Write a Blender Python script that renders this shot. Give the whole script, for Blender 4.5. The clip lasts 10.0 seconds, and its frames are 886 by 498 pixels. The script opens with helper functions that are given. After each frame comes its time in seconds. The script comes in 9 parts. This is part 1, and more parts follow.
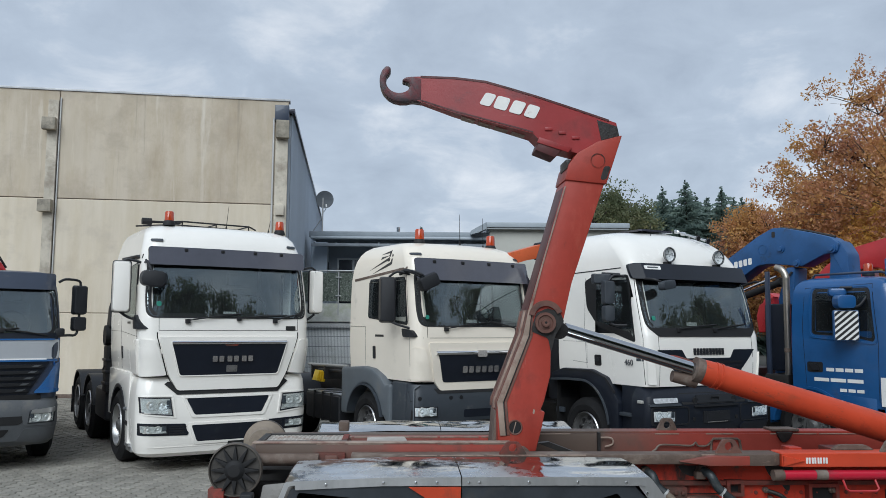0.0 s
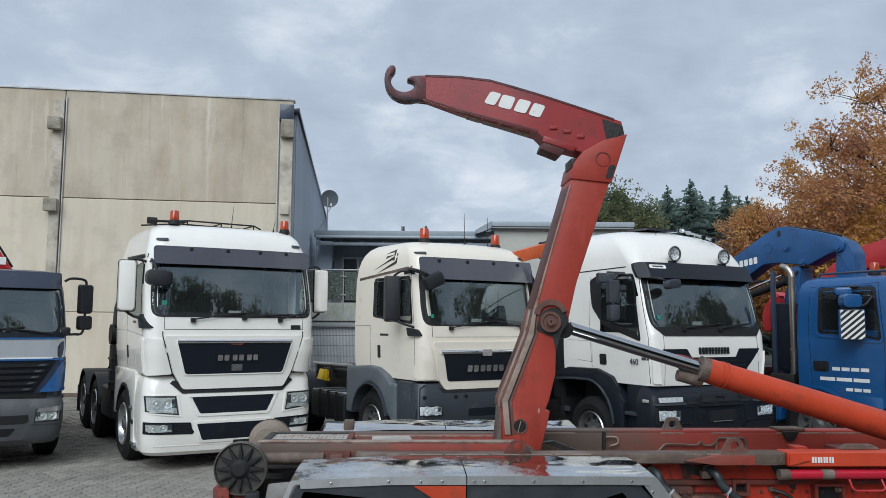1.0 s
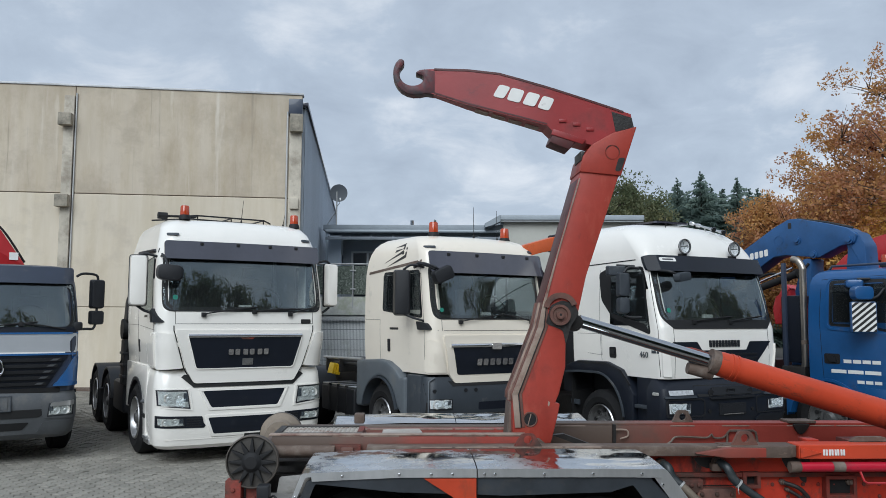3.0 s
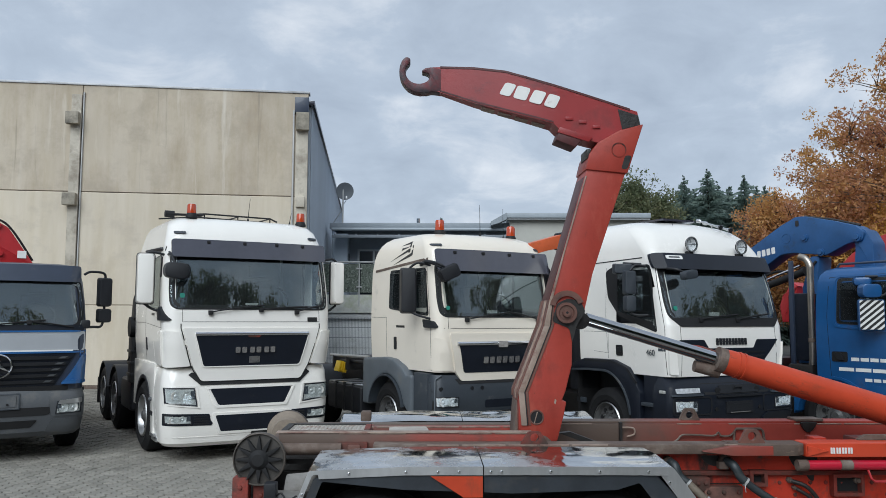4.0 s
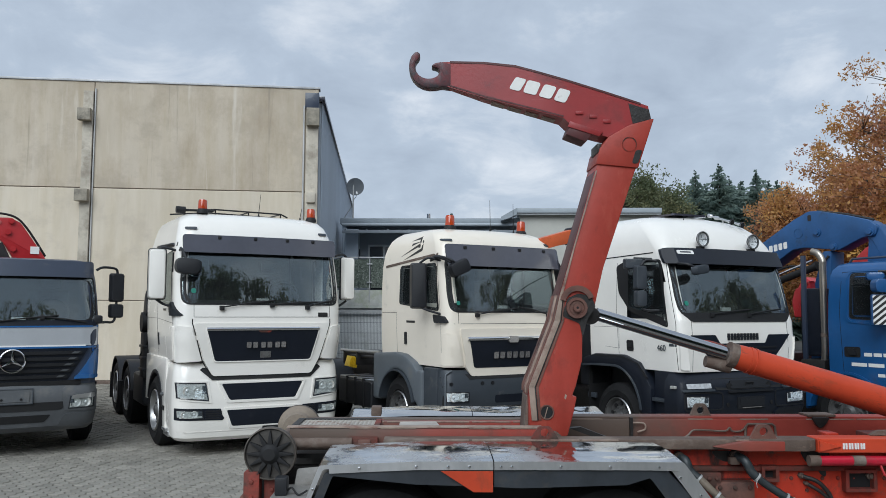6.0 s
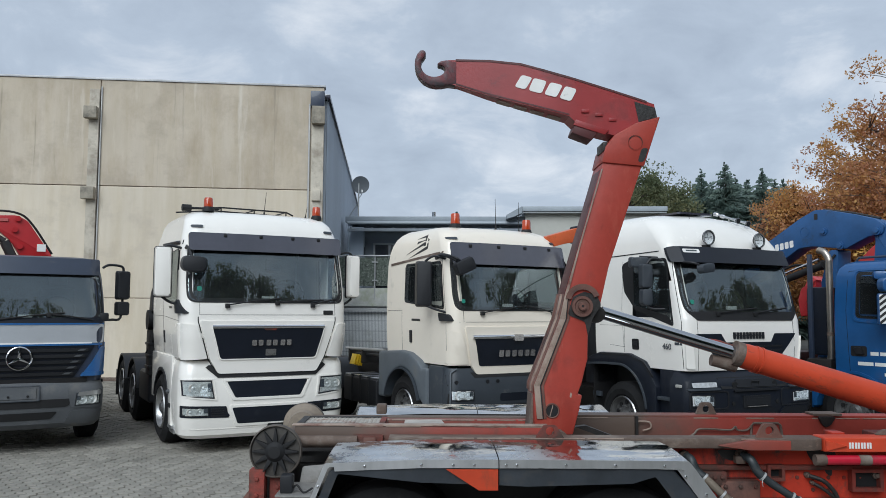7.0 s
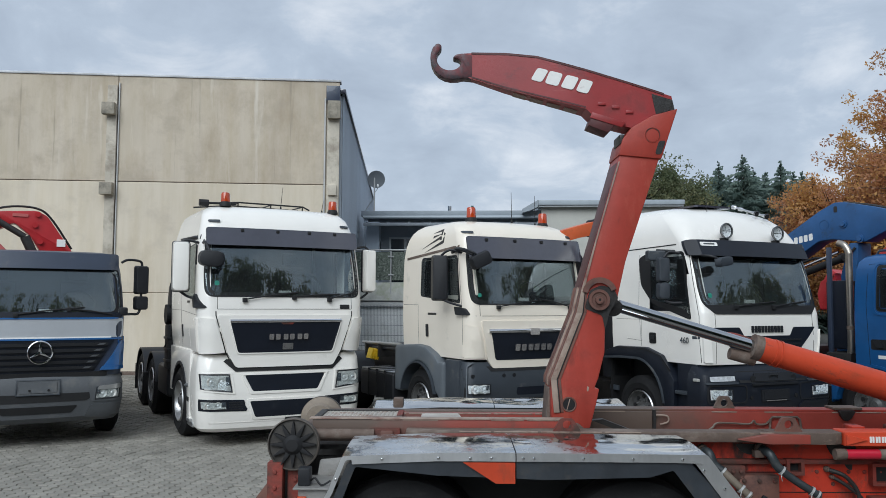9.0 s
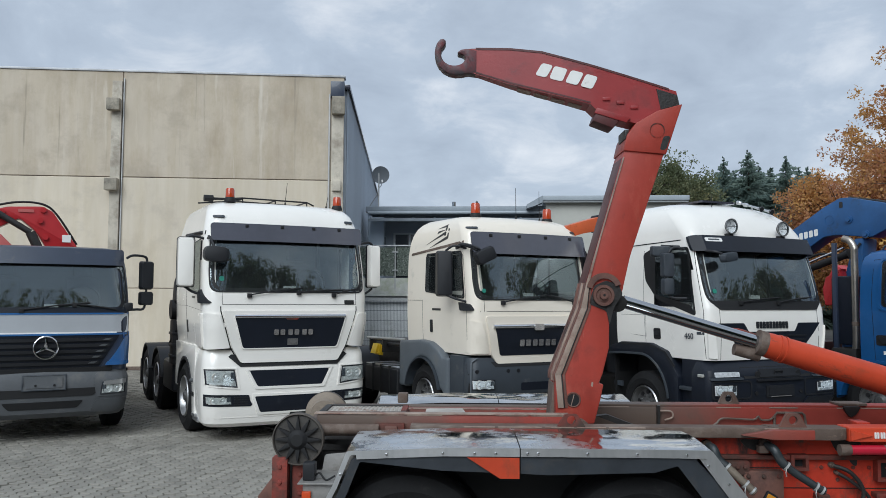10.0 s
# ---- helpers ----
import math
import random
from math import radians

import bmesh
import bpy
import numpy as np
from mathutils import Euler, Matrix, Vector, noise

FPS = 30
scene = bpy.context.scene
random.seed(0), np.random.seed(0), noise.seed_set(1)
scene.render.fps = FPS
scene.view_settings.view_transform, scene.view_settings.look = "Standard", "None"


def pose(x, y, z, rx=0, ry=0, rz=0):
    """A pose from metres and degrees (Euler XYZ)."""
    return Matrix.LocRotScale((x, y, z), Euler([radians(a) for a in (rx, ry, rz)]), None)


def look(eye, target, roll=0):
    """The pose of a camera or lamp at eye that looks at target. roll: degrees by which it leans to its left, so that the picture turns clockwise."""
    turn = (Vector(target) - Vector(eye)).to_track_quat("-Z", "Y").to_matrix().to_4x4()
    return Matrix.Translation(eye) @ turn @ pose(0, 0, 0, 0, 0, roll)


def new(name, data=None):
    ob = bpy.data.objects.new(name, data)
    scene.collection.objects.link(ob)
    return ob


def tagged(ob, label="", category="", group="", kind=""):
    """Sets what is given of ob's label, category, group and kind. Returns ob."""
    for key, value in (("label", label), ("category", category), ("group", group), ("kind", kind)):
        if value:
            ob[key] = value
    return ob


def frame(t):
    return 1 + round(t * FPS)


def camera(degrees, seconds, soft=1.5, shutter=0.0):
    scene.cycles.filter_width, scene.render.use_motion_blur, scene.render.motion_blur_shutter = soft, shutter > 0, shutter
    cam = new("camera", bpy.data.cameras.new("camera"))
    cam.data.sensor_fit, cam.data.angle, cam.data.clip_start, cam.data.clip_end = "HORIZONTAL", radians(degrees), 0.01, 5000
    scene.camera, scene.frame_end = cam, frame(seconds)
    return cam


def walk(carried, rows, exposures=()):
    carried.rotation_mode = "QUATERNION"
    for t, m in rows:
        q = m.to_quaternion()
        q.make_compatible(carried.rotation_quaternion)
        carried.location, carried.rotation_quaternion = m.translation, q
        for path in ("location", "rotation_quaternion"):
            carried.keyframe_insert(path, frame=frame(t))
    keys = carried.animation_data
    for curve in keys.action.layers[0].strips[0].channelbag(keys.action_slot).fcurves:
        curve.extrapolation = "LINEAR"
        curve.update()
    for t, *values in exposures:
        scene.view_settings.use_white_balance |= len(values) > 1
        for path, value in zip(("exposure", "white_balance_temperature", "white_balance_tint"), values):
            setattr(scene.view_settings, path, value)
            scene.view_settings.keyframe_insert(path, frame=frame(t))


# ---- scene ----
# seconds, place, then yaw, pitch and roll in degrees
PATH = [
    (0, -0.0000, -0.0000, 1.9940, -0.000, 5.385, 0.440),
    (0.5, -0.0014, 0.0009, 1.9936, 0.157, 5.380, 0.450),
    (1, -0.0014, 0.0019, 1.9932, 0.337, 5.320, 0.447),
    (1.5, -0.0008, 0.0012, 1.9931, 0.530, 5.216, 0.423),
    (2, -0.0010, -0.0016, 1.9927, 0.676, 5.102, 0.396),
    (2.5, -0.0024, -0.0046, 1.9914, 0.821, 4.984, 0.314),
    (4, -0.0043, -0.0085, 1.9905, 1.437, 4.731, 0.256),
    (4.5, -0.0039, -0.0119, 1.9906, 1.690, 4.695, 0.233),
    (5, -0.0020, -0.0118, 1.9907, 1.880, 4.624, 0.229),
    (5.5, -0.0018, -0.0081, 1.9895, 2.031, 4.508, 0.213),
    (7, -0.0034, -0.0064, 1.9885, 2.552, 4.267, 0.349),
    (7.5, -0.0044, -0.0091, 1.9883, 2.808, 4.264, 0.371),
    (8, -0.0042, -0.0106, 1.9875, 3.111, 4.217, 0.352),
    (8.5, -0.0055, -0.0083, 1.9860, 3.420, 4.062, 0.299),
    (9, -0.0076, -0.0054, 1.9843, 3.681, 3.853, 0.262),
    (9.5, -0.0080, -0.0049, 1.9836, 3.877, 3.658, 0.256),
    (10, -0.0075, -0.0074, 1.9837, 3.991, 3.535, 0.286),
]

cam = camera(58.04, 10.0, soft=0.75)
walk(cam, [(t, pose(x, y, z, 90 + pi, 0, ya) @ pose(0, 0, 0, 0, 0, ro)) for t, x, y, z, ya, pi, ro in PATH],
     exposures=[(0.0, 0.0, 6380, 10), (10.0, 0.0, 6380, 10)])

# ---- light: an overcast autumn day ----
SUN_EL, SUN_AZ = radians(38), radians(-140)
world = bpy.data.worlds.new("overcast_sky")
scene.world = world
world.use_nodes = True
wn, wl = world.node_tree.nodes, world.node_tree.links
wn.clear()
w_out = wn.new("ShaderNodeOutputWorld")
sky = wn.new("ShaderNodeTexSky")
sky.sky_type, sky.sun_disc = "NISHITA", False
sky.sun_elevation, sky.sun_rotation = SUN_EL, SUN_AZ
sky.air_density, sky.dust_density = 1.0, 2.0
bg_sky = wn.new("ShaderNodeBackground")
bg_sky.inputs[1].default_value = 0.10
wl.new(sky.outputs[0], bg_sky.inputs[0])
tc = wn.new("ShaderNodeTexCoord")
sep = wn.new("ShaderNodeSeparateXYZ")
wl.new(tc.outputs["Generated"], sep.inputs[0])


def wmath(op, a, b):
    n = wn.new("ShaderNodeMath")
    n.operation = op
    for i, v in enumerate((a, b)):
        if isinstance(v, (int, float)):
            n.inputs[i].default_value = v
        else:
            wl.new(v, n.inputs[i])
    return n.outputs[0]


zz = wmath("ADD", wmath("MAXIMUM", sep.outputs[2], 0.0), 0.34)
comb = wn.new("ShaderNodeCombineXYZ")
wl.new(wmath("DIVIDE", sep.outputs[0], zz), comb.inputs[0])
wl.new(wmath("DIVIDE", sep.outputs[1], zz), comb.inputs[1])


def wnoise(scale, detail, rough, dist):
    n = wn.new("ShaderNodeTexNoise")
    n.inputs["Scale"].default_value, n.inputs["Detail"].default_value = scale, detail
    n.inputs["Roughness"].default_value, n.inputs["Distortion"].default_value = rough, dist
    wl.new(comb.outputs[0], n.inputs["Vector"])
    return n.outputs[0]


big, small = wnoise(1.5, 3.0, 0.5, 0.25), wnoise(4.2, 7.0, 0.60, 0.35)
mixv = wmath("ADD", wmath("MULTIPLY", big, 0.54), wmath("MULTIPLY", small, 0.46))
ramp = wn.new("ShaderNodeValToRGB")
ramp.color_ramp.elements[0].position, ramp.color_ramp.elements[0].color = 0.36, (0.42, 0.495, 0.60, 1)
ramp.color_ramp.elements[1].position, ramp.color_ramp.elements[1].color = 0.63, (0.85, 0.90, 0.96, 1)
e = ramp.color_ramp.elements.new(0.50)
e.color = (0.53, 0.618, 0.73, 1)
wl.new(mixv, ramp.inputs[0])
bg_cloud = wn.new("ShaderNodeBackground")
bg_cloud.inputs[1].default_value = 0.97
wl.new(ramp.outputs[0], bg_cloud.inputs[0])
w_mix = wn.new("ShaderNodeMixShader")
w_mix.inputs[0].default_value = 0.9
wl.new(bg_sky.outputs[0], w_mix.inputs[1])
wl.new(bg_cloud.outputs[0], w_mix.inputs[2])
wl.new(w_mix.outputs[0], w_out.inputs[0])

sun = new("sun", bpy.data.lights.new("sun", "SUN"))
sun.data.energy, sun.data.angle, sun.data.color = 2.5, radians(45), (0.90, 0.965, 1.0)
sun.matrix_world = look((0, 0, 40), (9, 47, 0))


# ---- materials ----
def mat(name, col, rough=0.5, metal=0.0, var=0.12, scale=3.0, bump=0.0, bscale=40.0, coat=0.0, dirt=None, stretch=(1, 1, 1), spec=0.5):
    """A surface whose colour varies at two scales; dirt = (colour, amount 0..1, scale)."""
    m = bpy.data.materials.new(name)
    m.use_nodes = True
    n, l = m.node_tree.nodes, m.node_tree.links
    b = n["Principled BSDF"]
    b.inputs["Roughness"].default_value, b.inputs["Metallic"].default_value = rough, metal
    b.inputs["Coat Weight"].default_value, b.inputs["Coat Roughness"].default_value = coat, 0.06
    b.inputs["Specular IOR Level"].default_value = spec
    co = n.new("ShaderNodeTexCoord")
    mp = n.new("ShaderNodeMapping")
    mp.inputs["Scale"].default_value = stretch
    l.new(co.outputs["Object"], mp.inputs[0])

    def noise_tex(sc, det=5.0, ro=0.6):
        t = n.new("ShaderNodeTexNoise")
        t.inputs["Scale"].default_value, t.inputs["Detail"].default_value, t.inputs["Roughness"].default_value = sc, det, ro
        l.new(mp.outputs[0], t.inputs["Vector"])
        return t.outputs[0]

    def ramp2(src, p0, c0, p1, c1):
        r = n.new("ShaderNodeValToRGB")
        r.color_ramp.elements[0].position, r.color_ramp.elements[0].color = p0, (*c0, 1)
        r.color_ramp.elements[1].position, r.color_ramp.elements[1].color = p1, (*c1, 1)
        l.new(src, r.inputs[0])
        return r.outputs[0]

    def mixc(fac, a, c, mode="MIX"):
        x = n.new("ShaderNodeMix")
        x.data_type, x.blend_type = "RGBA", mode
        for sock, v in ((x.inputs[0], fac), (x.inputs[6], a), (x.inputs[7], c)):
            if isinstance(v, (int, float)):
                sock.default_value = v
            elif isinstance(v, tuple):
                sock.default_value = (*v, 1)
            else:
                l.new(v, sock)
        return x.outputs[2]

    dark = tuple(c * (1 - var) for c in col)
    light = tuple(min(1, c * (1 + var)) for c in col)
    c1 = ramp2(noise_tex(scale), 0.3, dark, 0.7, light)
    c2 = ramp2(noise_tex(scale * 9, 4), 0.25, (1 - var * 0.6,) * 3, 0.75, (1, 1, 1))
    c = mixc(1.0, c1, c2, "MULTIPLY")
    rsrc = None
    if dirt:
        dc, amt, dsc = dirt
        f = ramp2(noise_tex(dsc, 8, 0.68), 0.62 - amt * 0.35, (0, 0, 0), 0.78 - amt * 0.2, (1, 1, 1))
        c = mixc(f, c, dc)
        rsrc = f
    l.new(c, b.inputs["Base Color"])
    if rsrc is not None:
        mr = n.new("ShaderNodeMapRange")
        mr.inputs[3].default_value, mr.inputs[4].default_value = rough, min(1, max(rough + 0.2, 0.75))
        l.new(rsrc, mr.inputs[0])
        l.new(mr.outputs[0], b.inputs["Roughness"])
    if bump:
        bp = n.new("ShaderNodeBump")
        bp.inputs["Strength"].default_value, bp.inputs["Distance"].default_value = bump, 0.02
        l.new(noise_tex(bscale, 4), bp.inputs["Height"])
        l.new(bp.outputs[0], b.inputs["Normal"])
    return m


def glass(name, tint=(0.66, 0.71, 0.71), rough=0.0, base=0.11, dust=0.017):
    """A thin pane: clear, tinted, with a mirror gloss that grows at grazing angles."""
    m = bpy.data.materials.new(name)
    m.use_nodes = True
    n, l = m.node_tree.nodes, m.node_tree.links
    n.remove(n["Principled BSDF"])
    tr, gl, mx, fr = (n.new("ShaderNodeBsdf" + k) for k in ("Transparent", "Glossy")), None, n.new("ShaderNodeMixShader"), n.new("ShaderNodeLayerWeight")
    tr, gl = tr
    tr.inputs[0].default_value = (*tint, 1)
    gl.inputs["Color"].default_value, gl.inputs["Roughness"].default_value = (0.86, 0.96, 1, 1), rough
    fr.inputs[0].default_value = 0.5
    pw, ma = n.new("ShaderNodeMath"), n.new("ShaderNodeMath")
    pw.operation, ma.operation = "POWER", "MULTIPLY_ADD"
    pw.inputs[1].default_value, ma.inputs[1].default_value, ma.inputs[2].default_value = 5.0, 1 - base, base
    l.new(fr.outputs["Facing"], pw.inputs[0])
    l.new(pw.outputs[0], ma.inputs[0])
    l.new(ma.outputs[0], mx.inputs[0])
    l.new(tr.outputs[0], mx.inputs[1])
    l.new(gl.outputs[0], mx.inputs[2])
    # a thin film of dust
    df, dm = n.new("ShaderNodeBsdfDiffuse"), n.new("ShaderNodeMixShader")
    df.inputs[0].default_value = (0.42, 0.45, 0.46, 1)
    dm.inputs[0].default_value = dust
    l.new(mx.outputs[0], dm.inputs[1])
    l.new(df.outputs[0], dm.inputs[2])
    l.new(dm.outputs[0], n["Material Output"].inputs[0])
    return m


M = {
    "white": mat("white_paint", (0.84, 0.81, 0.755), 0.26, var=0.025, scale=1.5, coat=0.5, dirt=((0.62, 0.60, 0.55), 0.04, 2.2)),
    "cream": mat("cream_paint", (0.82, 0.745, 0.635), 0.28, var=0.025, scale=1.5, coat=0.45, dirt=((0.6, 0.56, 0.48), 0.05, 2.2)),
    "silver": mat("silver_paint", (0.48, 0.50, 0.525), 0.35, 0.3, var=0.04, coat=0.3),
    "blue": mat("blue_paint", (0.012, 0.084, 0.238), 0.3, var=0.1, coat=0.3, dirt=((0.04, 0.07, 0.16), 0.08, 3)),
    "blue2": mat("worn_blue_paint", (0.018, 0.084, 0.222), 0.45, var=0.15, dirt=((0.03, 0.04, 0.06), 0.12, 4)),
    "grey_plastic": mat("grey_plastic", (0.036, 0.044, 0.054), 0.5, var=0.1, bump=0.05, bscale=200, dirt=((0.13, 0.125, 0.115), 0.1, 3)),
    "dark_plastic": mat("dark_plastic", (0.014, 0.015, 0.018), 0.5, var=0.15, bump=0.04, bscale=200, spec=0.4),
    "navy_plastic": mat("dark_blue_grey_plastic", (0.008, 0.011, 0.0185), 0.42, var=0.15, dirt=((0.025, 0.028, 0.034), 0.12, 4), spec=0.35),
    "bumper_grey": mat("weathered_bumper_plastic", (0.085, 0.091, 0.098), 0.55, var=0.12, dirt=((0.14, 0.135, 0.125), 0.2, 3)),
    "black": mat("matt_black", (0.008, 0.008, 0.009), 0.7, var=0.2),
    "rubber": mat("tyre_rubber", (0.009, 0.009, 0.0098), 0.8, var=0.2, bump=0.2, bscale=60, dirt=((0.034, 0.033, 0.031), 0.1, 6), spec=0.3),
    "chrome": mat("chrome", (0.72, 0.73, 0.75), 0.08, 1.0, var=0.03),
    "steel": mat("rim_steel", (0.40, 0.40, 0.40), 0.34, 0.9, var=0.12, dirt=((0.1, 0.09, 0.08), 0.2, 8)),
    "visor": mat("smoked_visor", (0.046, 0.046, 0.062), 0.12, var=0.1, coat=0.6, spec=0.8),
    "glass": glass("windscreen_glass"),
    "side_glass": glass("side_glass", (0.50, 0.54, 0.55), base=0.05),
    "lens": glass("lamp_lens", (0.95, 0.97, 0.98), base=0.03),
    "amber": mat("amber_lens", (0.44, 0.05, 0.01), 0.12, var=0.1, coat=0.5),
    "orange_lamp": mat("orange_reflector", (0.6, 0.07, 0.015), 0.25, var=0.1),
    "interior": mat("cab_trim", (0.06, 0.062, 0.066), 0.8, var=0.2),
    "seat": mat("seat_cloth", (0.05, 0.052, 0.06), 0.9, var=0.2),
    "red": mat("red_paint", (0.54, 0.047, 0.024), 0.45, var=0.18, scale=2, bump=0.08, bscale=30, dirt=((0.09, 0.03, 0.022), 0.26, 3.0), spec=0.25),
    "red_worn": mat("worn_red_paint", (0.25, 0.042, 0.03), 0.6, var=0.3, scale=3, bump=0.2, bscale=35, dirt=((0.075, 0.05, 0.04), 0.56, 2.2), spec=0.3),
    "red_bright": mat("fresh_red_paint", (0.60, 0.066, 0.026), 0.42, var=0.1, scale=2, dirt=((0.25, 0.04, 0.03), 0.12, 3)),
    "red_crane": mat("crane_red", (0.44, 0.022, 0.026), 0.38, var=0.1, coat=0.2, dirt=((0.18, 0.02, 0.02), 0.1, 4)),
    "rust": mat("rusty_brown_steel", (0.13, 0.09, 0.07), 0.7, var=0.25, scale=5, bump=0.2, bscale=40, dirt=((0.22, 0.19, 0.16), 0.35, 5)),
    "grease": mat("greasy_steel", (0.022, 0.020, 0.019), 0.5, var=0.3, scale=6, bump=0.2, bscale=30),
    "orange": mat("orange_crane_paint", (0.6, 0.11, 0.03), 0.45, var=0.12, dirt=((0.2, 0.06, 0.03), 0.15, 4)),
    "stainless": mat("dented_stainless", (0.62, 0.63, 0.64), 0.075, 1.0, var=0.14, bump=0.045, bscale=3.0, dirt=((0.62, 0.62, 0.605), 0.36, 3.0)),
    "alu": mat("dull_aluminium", (0.62, 0.63, 0.64), 0.3, 0.9, var=0.08, bump=0.05, bscale=50),
    "decal": mat("white_decal", (0.78, 0.77, 0.74), 0.5, var=0.05, dirt=((0.4, 0.36, 0.33), 0.1, 12)),
    "decal_black": mat("black_decal", (0.02, 0.02, 0.02), 0.4, var=0.1),
    "yellow": mat("yellow_paint", (0.85, 0.55, 0.02), 0.45, var=0.12),
    "cladding": mat("grey_blue_cladding", (0.42, 0.48, 0.55), 0.5, var=0.06, scale=0.6, stretch=(1, 1, 0.2)),
    "coping": mat("zinc_coping", (0.52, 0.53, 0.54), 0.55, 0.2, var=0.25, scale=1.5),
    "render_grey": mat("grey_render", (0.25, 0.28, 0.315), 0.9, var=0.08, scale=0.8, bump=0.1, bscale=60),
    "render_beige": mat("beige_render", (0.47, 0.465, 0.42), 0.9, var=0.08, scale=0.8, bump=0.1, bscale=60),
    "roof_edge": mat("grey_roof_edge", (0.27, 0.305, 0.335), 0.5, var=0.08),
    "galv": mat("galvanised_steel", (0.48, 0.48, 0.47), 0.5, 0.4, var=0.12),
    "bark": mat("bark", (0.07, 0.055, 0.042), 0.9, var=0.3, scale=6, bump=0.5, bscale=25, stretch=(1, 1, 0.3)),
}


def wear(key, col, scale, lo, hi, stretch=(1, 1, 1), detail=8, rough=0.7):
    """One more layer over a material: chips, runs or scratches of another colour, or painted lamp reflections."""
    m = M[key]
    n, l = m.node_tree.nodes, m.node_tree.links
    b = n["Principled BSDF"]
    src = b.inputs["Base Color"].links[0].from_socket
    co, mp, t, r, x = (n.new("ShaderNode" + k) for k in ("TexCoord", "Mapping", "TexNoise", "ValToRGB", "Mix"))
    mp.inputs["Scale"].default_value = stretch
    t.inputs["Scale"].default_value, t.inputs["Detail"].default_value, t.inputs["Roughness"].default_value = scale, detail, rough
    l.new(co.outputs["Object"], mp.inputs[0])
    l.new(mp.outputs[0], t.inputs["Vector"])
    r.color_ramp.elements[0].position, r.color_ramp.elements[1].position = lo, hi
    l.new(t.outputs[0], r.inputs[0])
    x.data_type = "RGBA"
    l.new(r.outputs[0], x.inputs[0])
    l.new(src, x.inputs[6])
    x.inputs[7].default_value = (*col, 1)
    l.new(x.outputs[2], b.inputs["Base Color"])


M["rim_dull"] = mat("dull_brown_grey_rim", (0.10, 0.10, 0.10), 0.5, 0.25, var=0.2, dirt=((0.045, 0.042, 0.04), 0.34, 7))
M["rim_bright"] = mat("polished_rim_edge", (0.42, 0.42, 0.42), 0.35, 1.0, var=0.1, dirt=((0.12, 0.11, 0.1), 0.2, 8))
M["fender_grey"] = mat("pale_grey_fender_plastic", (0.105, 0.121, 0.136), 0.5, var=0.1, bump=0.05, bscale=200, dirt=((0.15, 0.145, 0.135), 0.12, 3))
M["lamp_white"] = mat("blotched_lamp_reflector", (0.90, 0.90, 0.89), 0.3, 0.1, var=0.08, scale=22, coat=0.3)
# grey blotches in the colour stand in for dark reflections in the lamp's facets
wear("lamp_white", (0.30, 0.31, 0.33), 30.0, 0.60, 0.66, detail=1)
wear("stainless", (0.40, 0.39, 0.37), 3.2, 0.52, 0.80, (0.5, 2.2, 1))
wear("stainless", (0.74, 0.74, 0.73), 11.0, 0.66, 0.72, (0.8, 1.6, 1))
wear("red_worn", (0.06, 0.042, 0.034), 4.0, 0.46, 0.62)
wear("red_worn", (0.34, 0.24, 0.19), 16.0, 0.66, 0.72)
wear("red", (0.045, 0.026, 0.022), 4.0, 0.50, 0.66, (1, 1, 0.45))
wear("red", (0.13, 0.06, 0.045), 9.0, 0.56, 0.70)
wear("rust", (0.23, 0.16, 0.12), 9.0, 0.6, 0.7, (0.4, 1, 1))
wear("red_bright", (0.16, 0.05, 0.035), 7.0, 0.62, 0.74, (0.5, 1, 1))


# ---- mesh tools ----
def part(name, bm, material, parent=None, label="", sharp=32):
    """Links a bmesh as ONE mesh object under a thing or a part."""
    bmesh.ops.recalc_face_normals(bm, faces=bm.faces)
    me = bpy.data.meshes.new(name)
    bm.to_mesh(me)
    bm.free()
    me.materials.append(M[material] if isinstance(material, str) else material)
    me.shade_smooth()
    me.set_sharp_from_angle(angle=radians(sharp))
    ob = new(name, me)
    if parent is not None:
        ob.parent = parent
    if label:
        ob["label"] = label
    return ob


def thing(name, m, label, category, group="", kind=""):
    ob = new(name)
    ob.empty_display_size = 0.2
    ob.matrix_world = m
    return tagged(ob, label, category, group, kind)


def box(x0, x1, y0, y1, z0, z1, bev=0.0, seg=2, bm=None, m=None):
    bm = bm or bmesh.new()
    b2 = bmesh.new()
    bmesh.ops.create_cube(b2, size=1.0)
    for v in b2.verts:
        v.co = Vector(((x0 + x1) / 2 + v.co.x * (x1 - x0), (y0 + y1) / 2 + v.co.y * (y1 - y0), (z0 + z1) / 2 + v.co.z * (z1 - z0)))
    if bev:
        bmesh.ops.bevel(b2, geom=b2.edges[:] + b2.verts[:], offset=bev, segments=seg, profile=0.6, affect="EDGES")
    return absorb(bm, b2, m)


def absorb(bm, b2, m=None):
    """Adds b2 to bm, moved by m."""
    if m is not None:
        bmesh.ops.transform(b2, matrix=m, verts=b2.verts)
    ids = {}
    for v in b2.verts:
        ids[v] = bm.verts.new(v.co)
    for f in b2.faces:
        try:
            bm.faces.new([ids[v] for v in f.verts])
        except ValueError:
            pass
    b2.free()
    return bm


